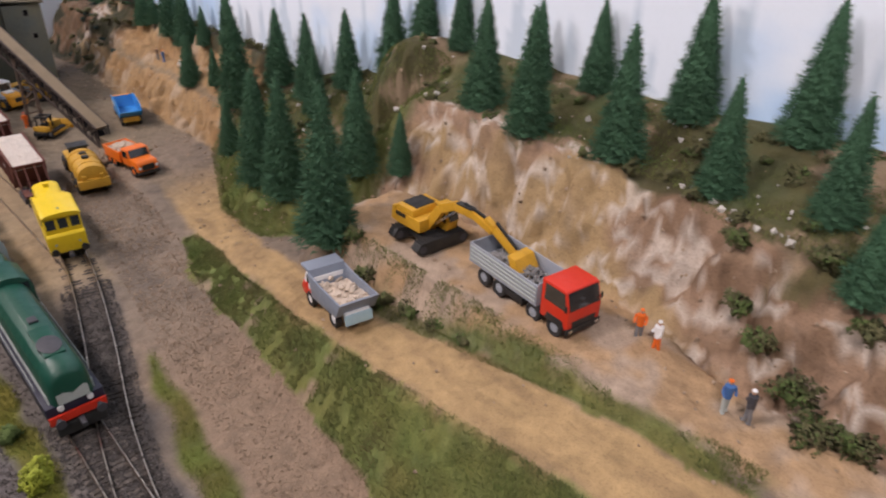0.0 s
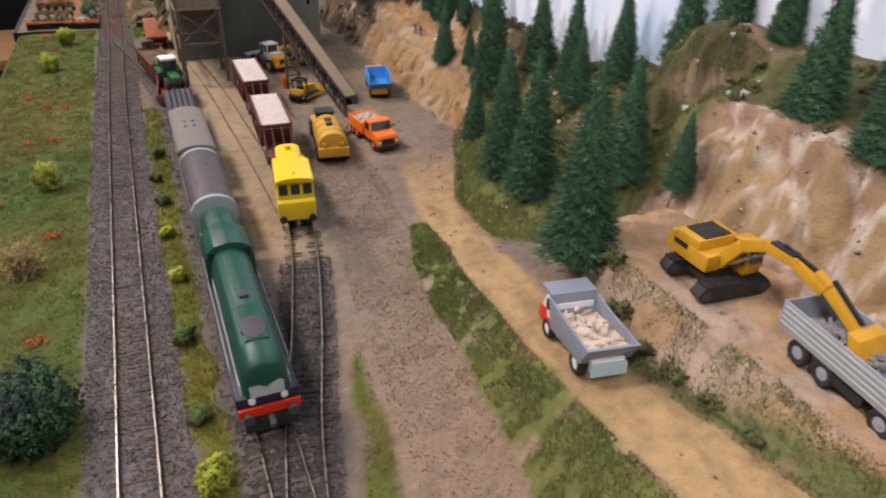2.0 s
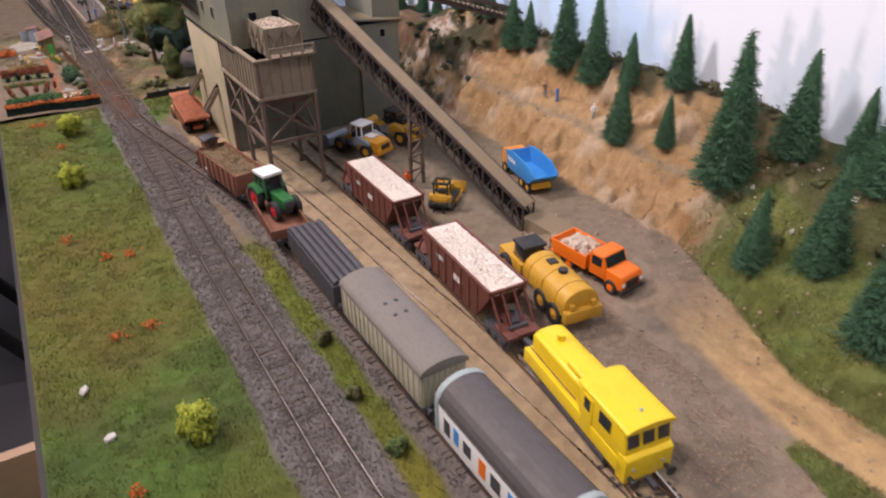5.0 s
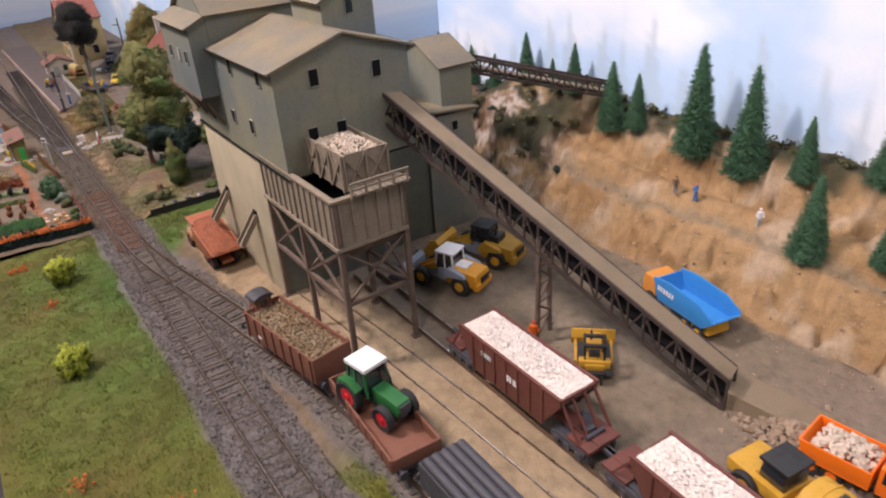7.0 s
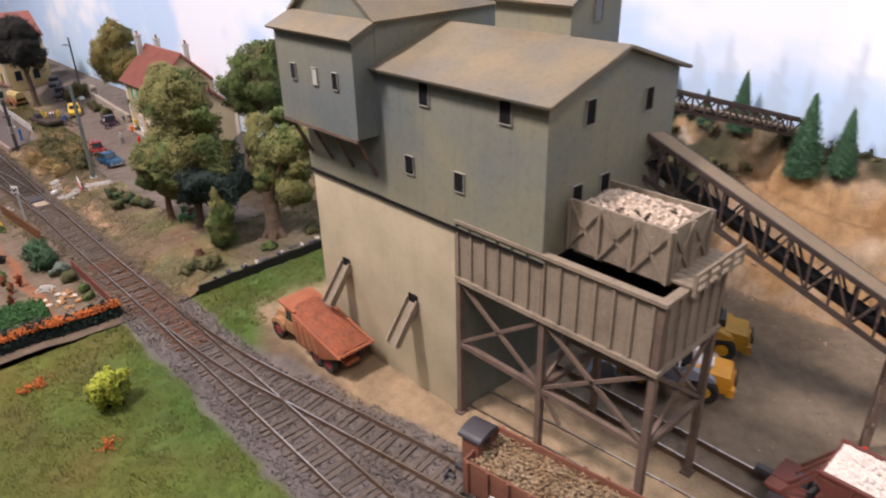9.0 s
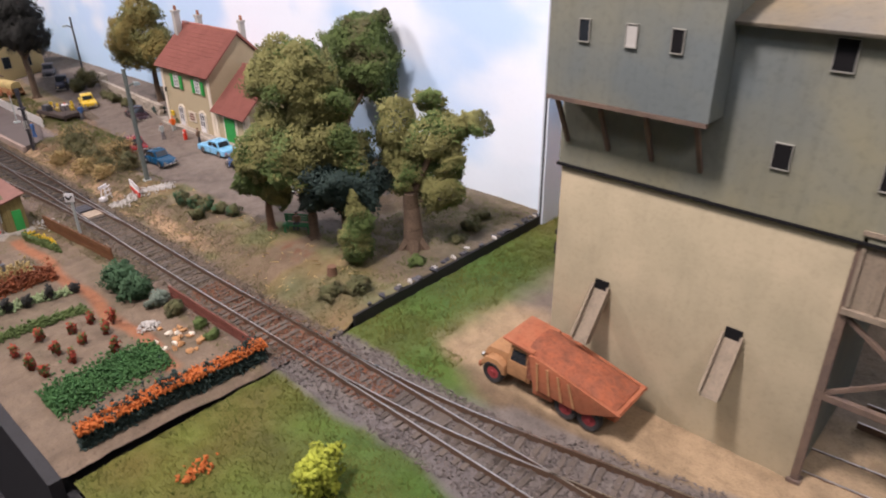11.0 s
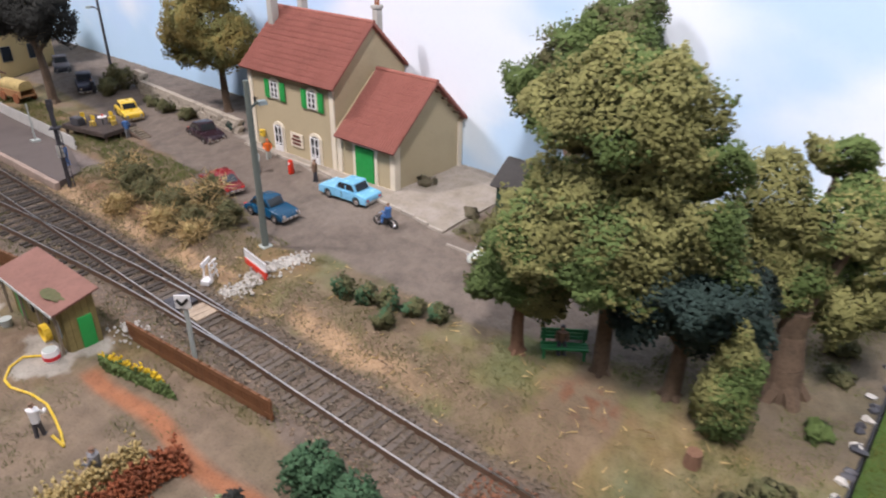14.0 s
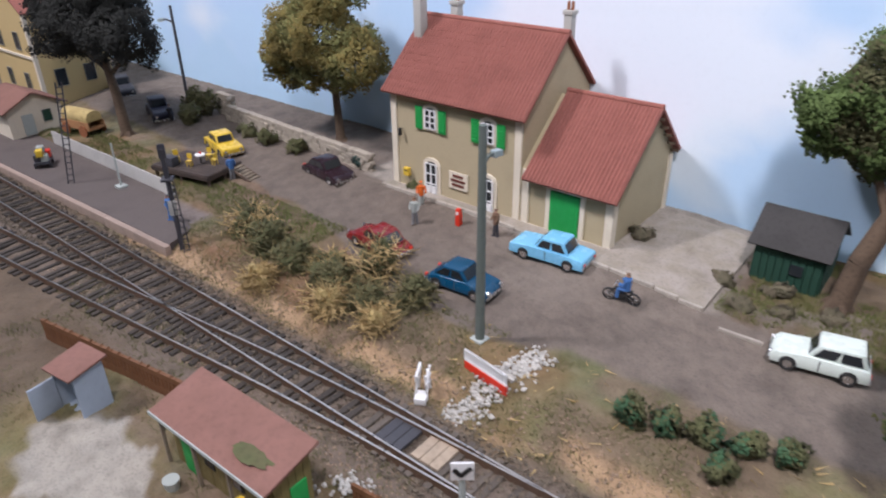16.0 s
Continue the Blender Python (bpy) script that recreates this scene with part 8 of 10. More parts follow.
part_mm("door", cabin, "shutter_green", lambda s: s.box(-1.0, 5.2, -27.4, -26.7, 0.4, 16, 0.15), "bright green door")
part_mm("side_door", cabin, "shutter_green", lambda s: s.box(-7.9, -7.2, 15, 20, 0.4, 15, 0.15))
for y in (-10, 5):
    part_mm("window", cabin, "window", lambda s: s.box(-7.7, -7.15, y - 2.6, y + 2.6, 10, 16))
for y in (-27, -9, 9, 27):
    part_mm("porch_post", cabin, "board", lambda s: s.box(-10.2, -9.2, y - 0.5, y + 0.5, 0, 22.2))
part_mm("eave_board", cabin, "pale_grey", lambda s: s.box(-11.6, -11.1, -29, 30, 21.6, 23.0))
part_mm("drain_pipe", cabin, "pale_grey", lambda s: s.tube([(-10, -26, 21), (-8.6, -25.4, 17), (-8.4, -25.4, 9)], 0.6, 8))
reel = thing("hose_reel", pose(-0.0690, 1.5240, 0.0095), "yellow garden hose reel hung on the cabin", "hose reel")
part_mm("coil", reel, "taxi_yellow", lambda s: [s.tube([(q * 0.9 - 1, 3.6 * math.cos(b), 3.8 * math.sin(b)) for b in np.linspace(0, 2 * math.pi, 17)], 0.6, 6) for q in range(3)])
hose = thing("garden_hose", pose(0, 0, 0), "yellow garden hose winding across the paving", "hose")
s = Shape(1)
s.tube([(-0.0700, 1.5180, 0.0060), (-0.0730, 1.5190, 0.0020), (-0.0800, 1.5240, 0.0026), (-0.0868, 1.5200, 0.0032), (-0.0918, 1.5120, 0.0036), (-0.0920, 1.5050, 0.0036), (-0.0885, 1.4950, 0.0036), (-0.0870, 1.4840, 0.0036), (-0.0885, 1.4740, 0.0036), (-0.0905, 1.4640, 0.0036), (-0.0930, 1.4560, 0.0036), (-0.0945, 1.4600, 0.0075)], 0.00055, 8)
part("tube", s.bm, M["taxi_yellow"], hose)
barrel = thing("barrel", pose(-0.0722, 1.5140, 0.0008) @ Matrix.Scale(0.78, 4), "white rain barrel with a red band", "barrel")
part_mm("staves", barrel, "white_paint", lambda s: [s.rod((0, 0, a), (0, 0, b), c, d, 18) for a, b, c, d in ((0, 4, 4.0, 4.5), (4, 8, 4.5, 4.0))])
part_mm("band", barrel, "wheel_red", lambda s: s.rod((0, 0, 2.6), (0, 0, 5.0), 4.55, n=18))
part_mm("lid", barrel, "pale_grey", lambda s: s.rod((0, 0, 8), (0, 0, 8.3), 3.6, n=18))
bucket = thing("bucket", pose(-0.0745, 1.5560, 0.0015), "small pale metal bucket by the cabin", "bucket")
part_mm("body", bucket, "pale_grey", lambda s: s.rod((0, 0, 0), (0, 0, 4), 2.2, 2.8, 14))
privy = thing("outhouse", pose(-0.0720, 1.6180, 0.0015, 0, 0, 8), "pale grey-blue outhouse with an open door", "shed")
part_mm("wall", privy, "privy_grey", lambda s: (s.box(-6, 6, -7, -6.2, 0, 19), s.box(-6, 6, 6.2, 7, 0, 19), s.box(5.2, 6, -6.2, 6.2, 0, 19), s.box(-5, 5, -6, 6, 0, 0.6)))
part_mm("roof", privy, "shed_roof", lambda s: s.slab([(-8, -8, 18.6), (8, -8, 20.6), (8, 8, 20.6), (-8, 8, 18.6)], 0.9, 0.1))
part_mm("door", privy, "privy_grey", lambda s: s.box(-16, -6.2, 5.6, 6.4, 0.5, 15, 0.1), "open plank door")

# signs, posts and crossing
arrow = thing("lineside_sign", pose(-0.0305, 1.4710, -0.0005, 0, 0, -50), "white square sign with a dark chevron on a grey post", "sign")
part_mm("post", arrow, "pale_grey", lambda s: s.rod((0, 0, 0), (0, 0, 31), 1.1, 1.0, 10))
pl = part_mm("plate", arrow, "white_paint", lambda s: s.box(-3.3, 3.3, -1.9, -1.2, 27.5, 34, 0.2))
part_mm("chevron", pl, "cat_black", lambda s: (s.beam((-2.4, -2.1, 32.0), (-0.4, -2.1, 29.4), 0.5, 1.2), s.beam((-0.6, -2.1, 29.4), (2.4, -2.1, 32.3), 0.5, 1.2)))
barrier = thing("crossing_fence", pose(0.0285, 1.5055, 0.0048, 0, 0, -9), "white and red level-crossing fence panel", "fence")
part_mm("panel", barrier, "white_paint", lambda s: (s.box(-0.5, 0.5, -11, 11, 4.5, 5.4), s.box(-0.5, 0.5, -11, 11, 8.8, 9.6), [s.box(-0.4, 0.4, -10.8 + k * 1.45, -10.1 + k * 1.45, 4.5, 9.6) for k in range(16)]))
part_mm("red_board", barrier, "red_paint", lambda s: s.box(-0.7, 0.7, -11, 11, 0.3, 4.6, 0.1))
lever = thing("point_lever", pose(0.0120, 1.5230, 0.001, 0, 0, 30) @ Matrix.Scale(1.15, 4), "white lattice point lever stand beside the track", "signal lever")
for x in (-3, 3):
    for y in (-2, 2):
        part_mm("post", lever, "white_paint", lambda s: s.beam((x, y, 0), (x * 0.6, y * 0.6, 9), 0.6, 0.6))
for z in (3, 6, 9):
    part_mm("crosspiece", lever, "white_paint", lambda s: s.box(-3.4, 3.4, -2.2, -1.6, z, z + 0.8))
part_mm("plate", lever, "white_paint", lambda s: s.box(-4, 4, 1, 1.8, 8, 10))
part_mm("weight", lever, "white_paint", lambda s: s.box(-6, -1, -2, 2, 0, 2.4, 0.4))
for x, y, a, tone, lab in ((-0.0100, 1.5150, 0, "charcoal", "dark tarred crossing planks between the rails"), (-0.0090, 1.4990, 0, "crossing_wood", "pale worn crossing planks between the rails")):
    b = thing("crossing_board", pose(x, y, 0.0016, 0, 0, a), lab, "boards", "crossing boards")
    for k in range(3):
        part_mm("board", b, tone, lambda s: s.box(-6.5, 6.5, -6 + k * 4.1, -2.2 + k * 4.1, -0.6, 0.8, 0.1))


def mast(m, high, label, colour, arm=8.0, name="lamp_post", r=2.0):
    t = thing(name, m, label, "post")
    part_mm("pole", t, colour, lambda s: s.rod((0, 0, 0), (0, 0, high), r, r * 0.75, 12))
    part_mm("base", t, "pale_grey", lambda s: s.box(-3, 3, -3, 3, 0, 2, 0.3))
    if arm:
        b = part_mm("bracket", t, colour, lambda s: s.tube([(0, 0, high * 0.84), (arm * 0.6, 0, high * 0.87), (arm, 0, high * 0.87)], 0.7, 8))
        part_mm("lantern", b, "tarp_grey", lambda s: s.prism([(arm - 1, high * 0.852), (arm + 4, high * 0.852), (arm + 3.2, high * 0.878), (arm - 1, high * 0.882)], "y", -1.3, 1.3, 0.3))
    return t


paint("pole_green", (0.13, 0.155, 0.14), 0.7, 0.12)
mast(pose(0.0470, 1.5220, 0.006, 0, 0, -5), 93, "tall grey-green pole with a small street lantern", "pole_green", 6.5)
mast(pose(0.1600, 1.9100, 0.010, 0, 0, 130), 80, "dark slim lamp post near the backdrop", "charcoal", 8, r=1.4)
mast(pose(0.0400, 1.8000, 0.0045), 30, "thin pale post by the platform fence", "pale_grey", 0, "post", 0.7)
for x, y, h, lean in ((0.0200, 1.7000, 60, 0),):
    g = thing("signal_mast", pose(x, y, 0.001, lean, 0, -40), "dark lattice signal mast with an access ladder", "signal")
    part_mm("mast", g, "charcoal", lambda s: (s.beam((0, 0, 0), (0, 0, h), 2.2, 2.2)))
    part_mm("ladder", g, "charcoal", lambda s: ([s.beam((3 + q, -4, 0), (1.2 + q, -1.2, h * 0.72), 0.5, 0.5) for q in (-1.5, 1.5)], [s.beam((1.5 + (1 - k / 12) * 1.6 - 1.5, -1.4 - (1 - k / 12) * 2.4, 2 + k * h * 0.055), (4.4 + (1 - k / 12) * 1.6 - 1.5, -1.4 - (1 - k / 12) * 2.4, 2 + k * h * 0.055), 0.4, 0.4) for k in range(12)]))
    part_mm("platform", g, "charcoal", lambda s: s.box(-3, 3, -3, 3, h * 0.68, h * 0.70))
    part_mm("signal_head", g, "charcoal", lambda s: (s.box(-1.8, 1.8, -1.0, 1.0, h * 0.88, h * 1.0, 0.3), s.rod((0, -1.0, h * 0.95), (0, -1.8, h * 0.95), 1.0, n=12)))
    part_mm("plate", g, "trim", lambda s: s.box(-2.2, 2.2, -1.9, -1.5, h * 0.36, h * 0.5, 0.2))
lad = thing("ladder", pose(0.0230, 1.8320, 0.004, 0, 0, -40), "dark leaning ladder with many rungs on the platform", "ladder")
for q in (-1.8, 1.8):
    part_mm("side_rail", lad, "charcoal", lambda s: s.beam((q, 0, 0), (q + 9, 0, 66), 0.7, 0.7))
for k in range(16):
    part_mm("rung", lad, "charcoal", lambda s: s.beam((-1.8 + k * 0.56, 0, 3 + k * 4), (1.8 + k * 0.56, 0, 3 + k * 4), 0.5, 0.5))

# platform with its stone edge, white fence, trolley
plat = thing("platform", pose(0, 0, 0), "low grey platform with a pale stone edge", "platform", kind="structure")
s = Shape(1)
s.prism([(0.0155, 1.705), (-0.001, 2.34), (0.0520, 2.34), (0.0520, 1.770), (0.034, 1.712)], "z", -0.004, 0.0051)
part("deck", s.bm, M["asphalt"], plat)
for k in range(40):
    s = Shape(1)
    s.box(-0.0017, 0.0017, -0.0077, 0.0077, -0.003, 0.0056, 0.0003)
    y = 1.7100 + k * 0.0157
    part("edge_stone", s.bm, M["platform_stone"], plat, m=pose(0.0130 - 0.0264 * (y - 1.71), y, 0, 0, 0, 1.5))
M["fence_white"] = material("white_concrete", (0.66, 0.65, 0.62), 0.8, var=0.1, grain=900)
fence = thing("picket_fence", pose(0, 0, 0), "white concrete picket fence behind the platform", "fence")
for k in range(62):
    y = 1.7600 + k * 0.0026
    s = Shape(1)
    s.box(0.0518, 0.0526, y, y + 0.0015, 0.0036, 0.0145)
    part("picket", s.bm, M["fence_white"], fence)
for z in (0.0060, 0.0104):
    s = Shape(1)
    s.box(0.0526, 0.0533, 1.7595, 1.9220, z, z + 0.0011)
    part("rail", s.bm, M["fence_white"], fence)
cart = thing("luggage_trolley", pose(0.0270, 1.8790, 0.0052, 0, 0, 60), "luggage trolley piled with grey and coloured parcels", "trolley")
part_mm("bed", cart, "charcoal", lambda s: (s.box(-8, 8, -5, 5, 3, 4.4), [s.rod((x, y - 0.6, 2), (x, y + 0.6, 2), 2, n=12) for x in (-5, 5) for y in (-4.6, 4.6)]))
for k, (x, y, z, mat) in enumerate(((-4, -2, 4.4, "pale_grey"), (3, 1, 4.4, "tarp_grey"), (-3, 2.4, 4.4, "charcoal"), (0, 0, 9, "pale_grey"), (5, -2.6, 4.4, "red_paint"), (-6, 0, 8.5, "taxi_yellow"))):
    part_mm("parcel", cart, mat, lambda s: s.box(x - 2.8, x + 2.8, y - 2.2, y + 2.2, z, z + 4.6, 0.5))

# raised wooden deck with stairs and yellow chairs
deck = thing("wooden_deck", pose(0.0800, 1.7760, 0.007, 0, 0, 12) @ Matrix.Scale(0.78, 4), "dark raised wooden terrace with steps and yellow chairs", "terrace")
for k in range(9):
    part_mm("plank", deck, "beam_dark", lambda s: s.box(-19 + k * 4.3, -15.1 + k * 4.3, -32, 30, 9, 10.2))
for x in (-17, 0, 17):
    for y in (-30, 0, 28):
        part_mm("post", deck, "beam", lambda s: s.box(x - 1, x + 1, y - 1, y + 1, -1, 9))
part_mm("skirt", deck, "beam_dark", lambda s: (s.box(-19, 19, -32.8, -32, 6, 9.4), s.box(-20, -19, -32, 30, 6, 9.4)))
for k in range(6):
    part_mm("stair_tread", deck, "board", lambda s: s.box(6, 17, -36 - k * 3.2, -33 - k * 3.2, 7.4 - k * 1.4, 8.2 - k * 1.4))
part_mm("stair_string", deck, "beam", lambda s: [s.beam((x, -33, 8), (x, -53, -0.5), 0.9, 2.0) for x in (5.6, 17.4)])
part_mm("chest", deck, "charcoal", lambda s: s.box(-17, -9, 8, 20, 10.2, 18, 0.5))
for x, y in ((-8, -2), (4, -18), (10, -6), (-6, 14)):
    c = thing("chair", pose(0.0800, 1.7760, 0.007, 0, 0, 12) @ Matrix.Scale(0.78, 4) @ pose(x * MM, y * MM, 0.0102, 0, 0, x * 20), "small yellow garden chair on the deck", "chair", "deck chairs")
    part_mm("seat", c, "taxi_yellow", lambda s: s.box(-2, 2, -2, 2, 4.4, 5))
    part_mm("backrest", c, "taxi_yellow", lambda s: s.box(-2.2, -1.6, -2, 2, 6, 10.4))
    for q in (-1.6, 1.6):
        for w in (-1.6, 1.6):
            part_mm("leg", c, "taxi_yellow", lambda s: s.box(q - 0.3, q + 0.3, w - 0.3, w + 0.3, 0, 4.4))
table = thing("round_table", pose(0.0815, 1.7715, 0.0150) @ Matrix.Scale(0.8, 4), "small white table with cups on the deck", "table")
part_mm("tabletop", table, "white_paint", lambda s: s.rod((0, 0, 7), (0, 0, 7.8), 4.2, n=18))
part_mm("stem", table, "charcoal", lambda s: s.rod((0, 0, 0), (0, 0, 7), 0.6))
part_mm("cup", table, "red_paint", lambda s: s.rod((1, 1, 7.8), (1, 1, 9.6), 0.9))

# gatekeeper's lodge and yellow house at the far end
lodge = thing("gatekeeper_lodge", pose(0, 0, 0), "cream lodge with a red roof and green window", "house")
gable(lodge, 0.0360, 0.0760, 1.9520, 1.9920, 0.004, 0.0265, 0.0365, "y", mat="quoin", roof="shed_roof", over=0.004, thick=0.0012)
window_at(lodge, 0.0640, 1.9517, 0.0180, 0.0062, 0.0085, "y", M["shed_green"])
s = Shape(1)
s.box(0.0455, 0.0535, 1.9508, 1.9519, 0.006, 0.0215)
part("door", s.bm, M["pale_grey"], lodge)
yh = thing("village_house", pose(0, 0, 0), "yellow rendered village house with pale window surrounds", "house")
gable(yh, 0.0880, 0.1500, 2.0100, 2.1000, 0.004, 0.0850, 0.115, "x", mat="yellow_render", roof="tile", over=0.003, thick=0.0015)
for y in (2.035, 2.070):
    for z in (0.026, 0.060):
        window_at(yh, 0.0877, y, z, 0.0090, 0.0140, "x", M["window"])
for x in (0.105, 0.13):
    window_at(yh, x, 2.0097, 0.03, 0.009, 0.014, "y", M["window"])
s = Shape(1)
s.box(0.0868, 0.0882, 2.0092, 2.1005, 0.0470, 0.0490)
s.box(0.0870, 0.0900, 2.0090, 2.0125, 0.004, 0.0850)
part("trim", s.bm, M["quoin"], yh)
wagon = thing("hay_wagon", pose(0.0760, 1.9200, 0.007, 0, 0, 100), "rusty farm cart with a yellow cover", "cart")
part_mm("bed", wagon, "rust_cab", lambda s: (s.box(-16, 16, -7, 7, 5, 6.5), [s.box(-16, 16, y - 0.4, y + 0.4, 6.5, 11) for y in (-6.6, 6.6)]))
part_mm("cover", wagon, "leaf_straw", lambda s: s.prism(arch(6.4, 11, 14, 5, 9), "x", -15, 15, 0.4))
for x in (-10, 10):
    for y in (-8, 8):
        part_mm("wheel", wagon, "rust", lambda s: s.rod((x, y - 0.6, 4.4), (x, y + 0.6, 4.4), 4.4, n=16))
# low stone wall along the road
wall = thing("stone_wall", pose(0, 0, 0), "low pale rubble wall along the village road", "wall")
r = np.random.RandomState(4)
for k in range(62):
    u = k / 61
    y = 1.8650 - u * 0.185
    x = 0.1560 - 0.012 * u + (0.006 if u < 0.1 else 0)
    for j in range(7 if u < 0.12 else 5):
        s = Shape(1)
        s.box(-0.0022, 0.0022, -0.0016, 0.0016, -0.0013, 0.0013, 0.0004)
        o = part("stone", s.bm, M["wall_stone"], wall)
        o.matrix_basis = pose(x + r.normal() * 0.0004, y + (j % 2) * 0.0015, 0.0118 + j * 0.0026, 0, 0, r.normal() * 5)
# end stones of the module step
for k in range(34):
    s = Shape()
    s.ball(0, 0, 0, r.uniform(1.4, 3.4), r.uniform(1.2, 2.6), r.uniform(1, 1.8), 0.3)
    x = r.uniform(0.03, 0.2)
    o = part("edge_stone", s.bm, M["white_stone"] if r.rand() < 0.3 else M["charcoal"])
    o.matrix_world = pose(x, 1.2355 + r.normal() * 0.001, float(station_z(x, 1.2355)) + 0.0004, 0, 0, r.uniform(0, 180))
    tagged(o, "small stone on the edge of the module", "stone", "step edge stones")
# white stone heap at the crossing and beside the garden
for cx, cy, n, sx, sy, seed in ((-0.0390, 1.5100, 110, 0.005, 0.009, 8), (-0.0560, 1.3190, 150, 0.0042, 0.0045, 9)):
    q = np.random.RandomState(seed)
    x, y = cx + q.normal(size=n) * sx * 0.6, cy + q.normal(size=n) * sy * 0.6
    e = np.exp(-((x - cx) / sx) ** 2 - ((y - cy) / sy) ** 2)
    v, f = lumps(np.stack([x, y, ground_z(x, y) + e * 0.003], 1), q.uniform(0.0005, 0.0011, n), 0.4, seed)
    tagged(raw("white_stones", v.tolist(), f.tolist(), M["white_stone"]), "heap of small white stones on the ground", "stones", kind="stuff")
q = np.random.RandomState(6)
u = q.uniform(0, 1, 520)
x, y = 0.008 + 0.046 * u + q.normal(size=520) * 0.0030, 1.506 - 0.011 * u + q.normal(size=520) * 0.0034
v, f = lumps(np.stack([x, y, ground_z(x, y) + q.uniform(0.0, 0.0012, 520)], 1), q.uniform(0.0005, 0.0012, 520), 0.4, 6)
tagged(raw("white_stones", v.tolist(), f.tolist(), M["white_stone"]), "strip of small white stones beside the crossing", "stones", kind="stuff")
q = np.random.RandomState(3)
for k in range(26):
    s = Shape()
    s.ball(0, 0, 0, q.uniform(1.2, 2.7), q.uniform(1.0, 2.2), q.uniform(0.9, 1.7), 0.35)
    o = part("rock", s.bm, M["quoin"] if k % 5 == 0 else M["rock_tan"])
    o.matrix_world = pose(-0.0500 + q.normal() * 0.006, 1.2930 + q.normal() * 0.010, 0.001, 0, 0, q.uniform(0, 180))
    tagged(o, "tan rockery stone in the garden corner", "rock", "rockery stones")


def pickets(label, a, b, n, high, mat, thick=0.0009, fill=0.36):
    t = thing("picket_fence", pose(0, 0, 0), label, "fence")
    a, b = Vector(a), Vector(b)
    d = (b - a) / n
    for k in range(n):
        p = a + d * (k + 0.5)
        s = Shape(1)
        tall = high * (0.94 + 0.12 * ((k * 37) % 11) / 11)
        w = d.length * fill
        s.prism([(-w, 0), (w, 0), (w, tall * 0.9), (0, tall), (-w, tall * 0.9)], "x", -thick * 0.4, thick * 0.4)
        s.bm.transform(pose(p.x, p.y, p.z, 0, 0, math.degrees(math.atan2(-d.x, d.y)) + (k * 53 % 7 - 3) * 0.8))
        part("picket", s.bm, M[mat], t)
    for z in (0.22, 0.86):
        s = Shape(1)
        s.beam(a + Vector((0, 0, high * z)), b + Vector((0, 0, high * z)), thick * 0.8, thick * 1.6)
        part("rail", s.bm, M[mat], t)
    return t


pickets("brown plank fence between cabin garden and track", (-0.0415, 1.5060, -0.0005), (-0.0330, 1.4130, -0.0005), 50, 0.0105, "fence_wood", 0.0014, 0.27)
pickets("red-brown railing fence along the track", (-0.0305, 1.3420, -0.0005), (-0.0290, 1.2450, -0.0005), 44, 0.0085, "fence_rust", 0.0010, 0.26)
pickets("orange-brown plank fence behind the outhouse", (-0.0480, 1.5900, 0.0), (-0.0620, 1.6750, 0.0), 40, 0.0115, "fence_wood", 0.0016, 0.3)


# ---- conifers ----
def spruce_kind(seed, ratio):
    """Trunk, core and needle meshes of a bottle-brush conifer one metre high, to be scaled."""
    r = np.random.RandomState(seed)
    s = Shape(1)
    s.rod((0, 0, -0.06), (0, 0, 0.9), 0.022, 0.006, 8)
    trunk = mesh_of("trunk", s.bm, M["bark"])
    n = 6000
    z = 1 - np.sqrt(r.uniform(0.0, 0.97, n))
    z = np.clip(z + r.normal(size=n) * 0.01, 0.015, 0.995)
    tier = 1 + 0.10 * np.sin(z * 58 + r.uniform(0, 1)) 
    a = r.uniform(0, 2 * math.pi, n)
    lobe = 1 + 0.10 * np.sin(a * 3 + seed) + 0.07 * np.sin(a * 7 + z * 12)
    rad = ratio * (1 - z) ** 0.86 * tier * lobe + 0.006
    u = r.uniform(0.45, 0.97, n)
    at = np.stack([np.cos(a) * rad * u, np.sin(a) * rad * u, z + 0.02 * (1 - u)], 1)
    out = np.stack([np.cos(a), np.sin(a), np.full(n, 0.12)], 1) + r.normal(size=(n, 3)) * (0.30, 0.30, 0.30)
    out /= np.linalg.norm(out, axis=1)[:, None]
    v, f = blades(at, out, r.uniform(0.034, 0.072, n) * (0.55 + 0.6 * (1 - z)), r.uniform(0.005, 0.010, n), seed)
    needles = bpy.data.meshes.new("needles")
    needles.from_pydata(v.tolist(), [], f.tolist())
    needles.materials.append(M["needle"])
    k = 22
    cv, cf = [], []
    levels = np.linspace(0.02, 0.98, 30)
    for j, q in enumerate(levels):
        for i in range(k):
            b = 2 * math.pi * i / k
            w = (ratio * (1 - q) ** 0.86 + 0.003) * (0.72 + 0.10 * math.sin(b * 5 + j * 2.1) + 0.06 * ((i + j) % 2))
            cv.append((math.cos(b) * w, math.sin(b) * w, q))
    for j in range(len(levels) - 1):
        cf += [(j * k + i, j * k + (i + 1) % k, (j + 1) * k + (i + 1) % k, (j + 1) * k + i) for i in range(k)]
    cf.append(tuple(range(k - 1, -1, -1)))
    core = bpy.data.meshes.new("crown")
    core.from_pydata(cv, [], cf)
    core.materials.append(M["needle"])
    return trunk, core, needles


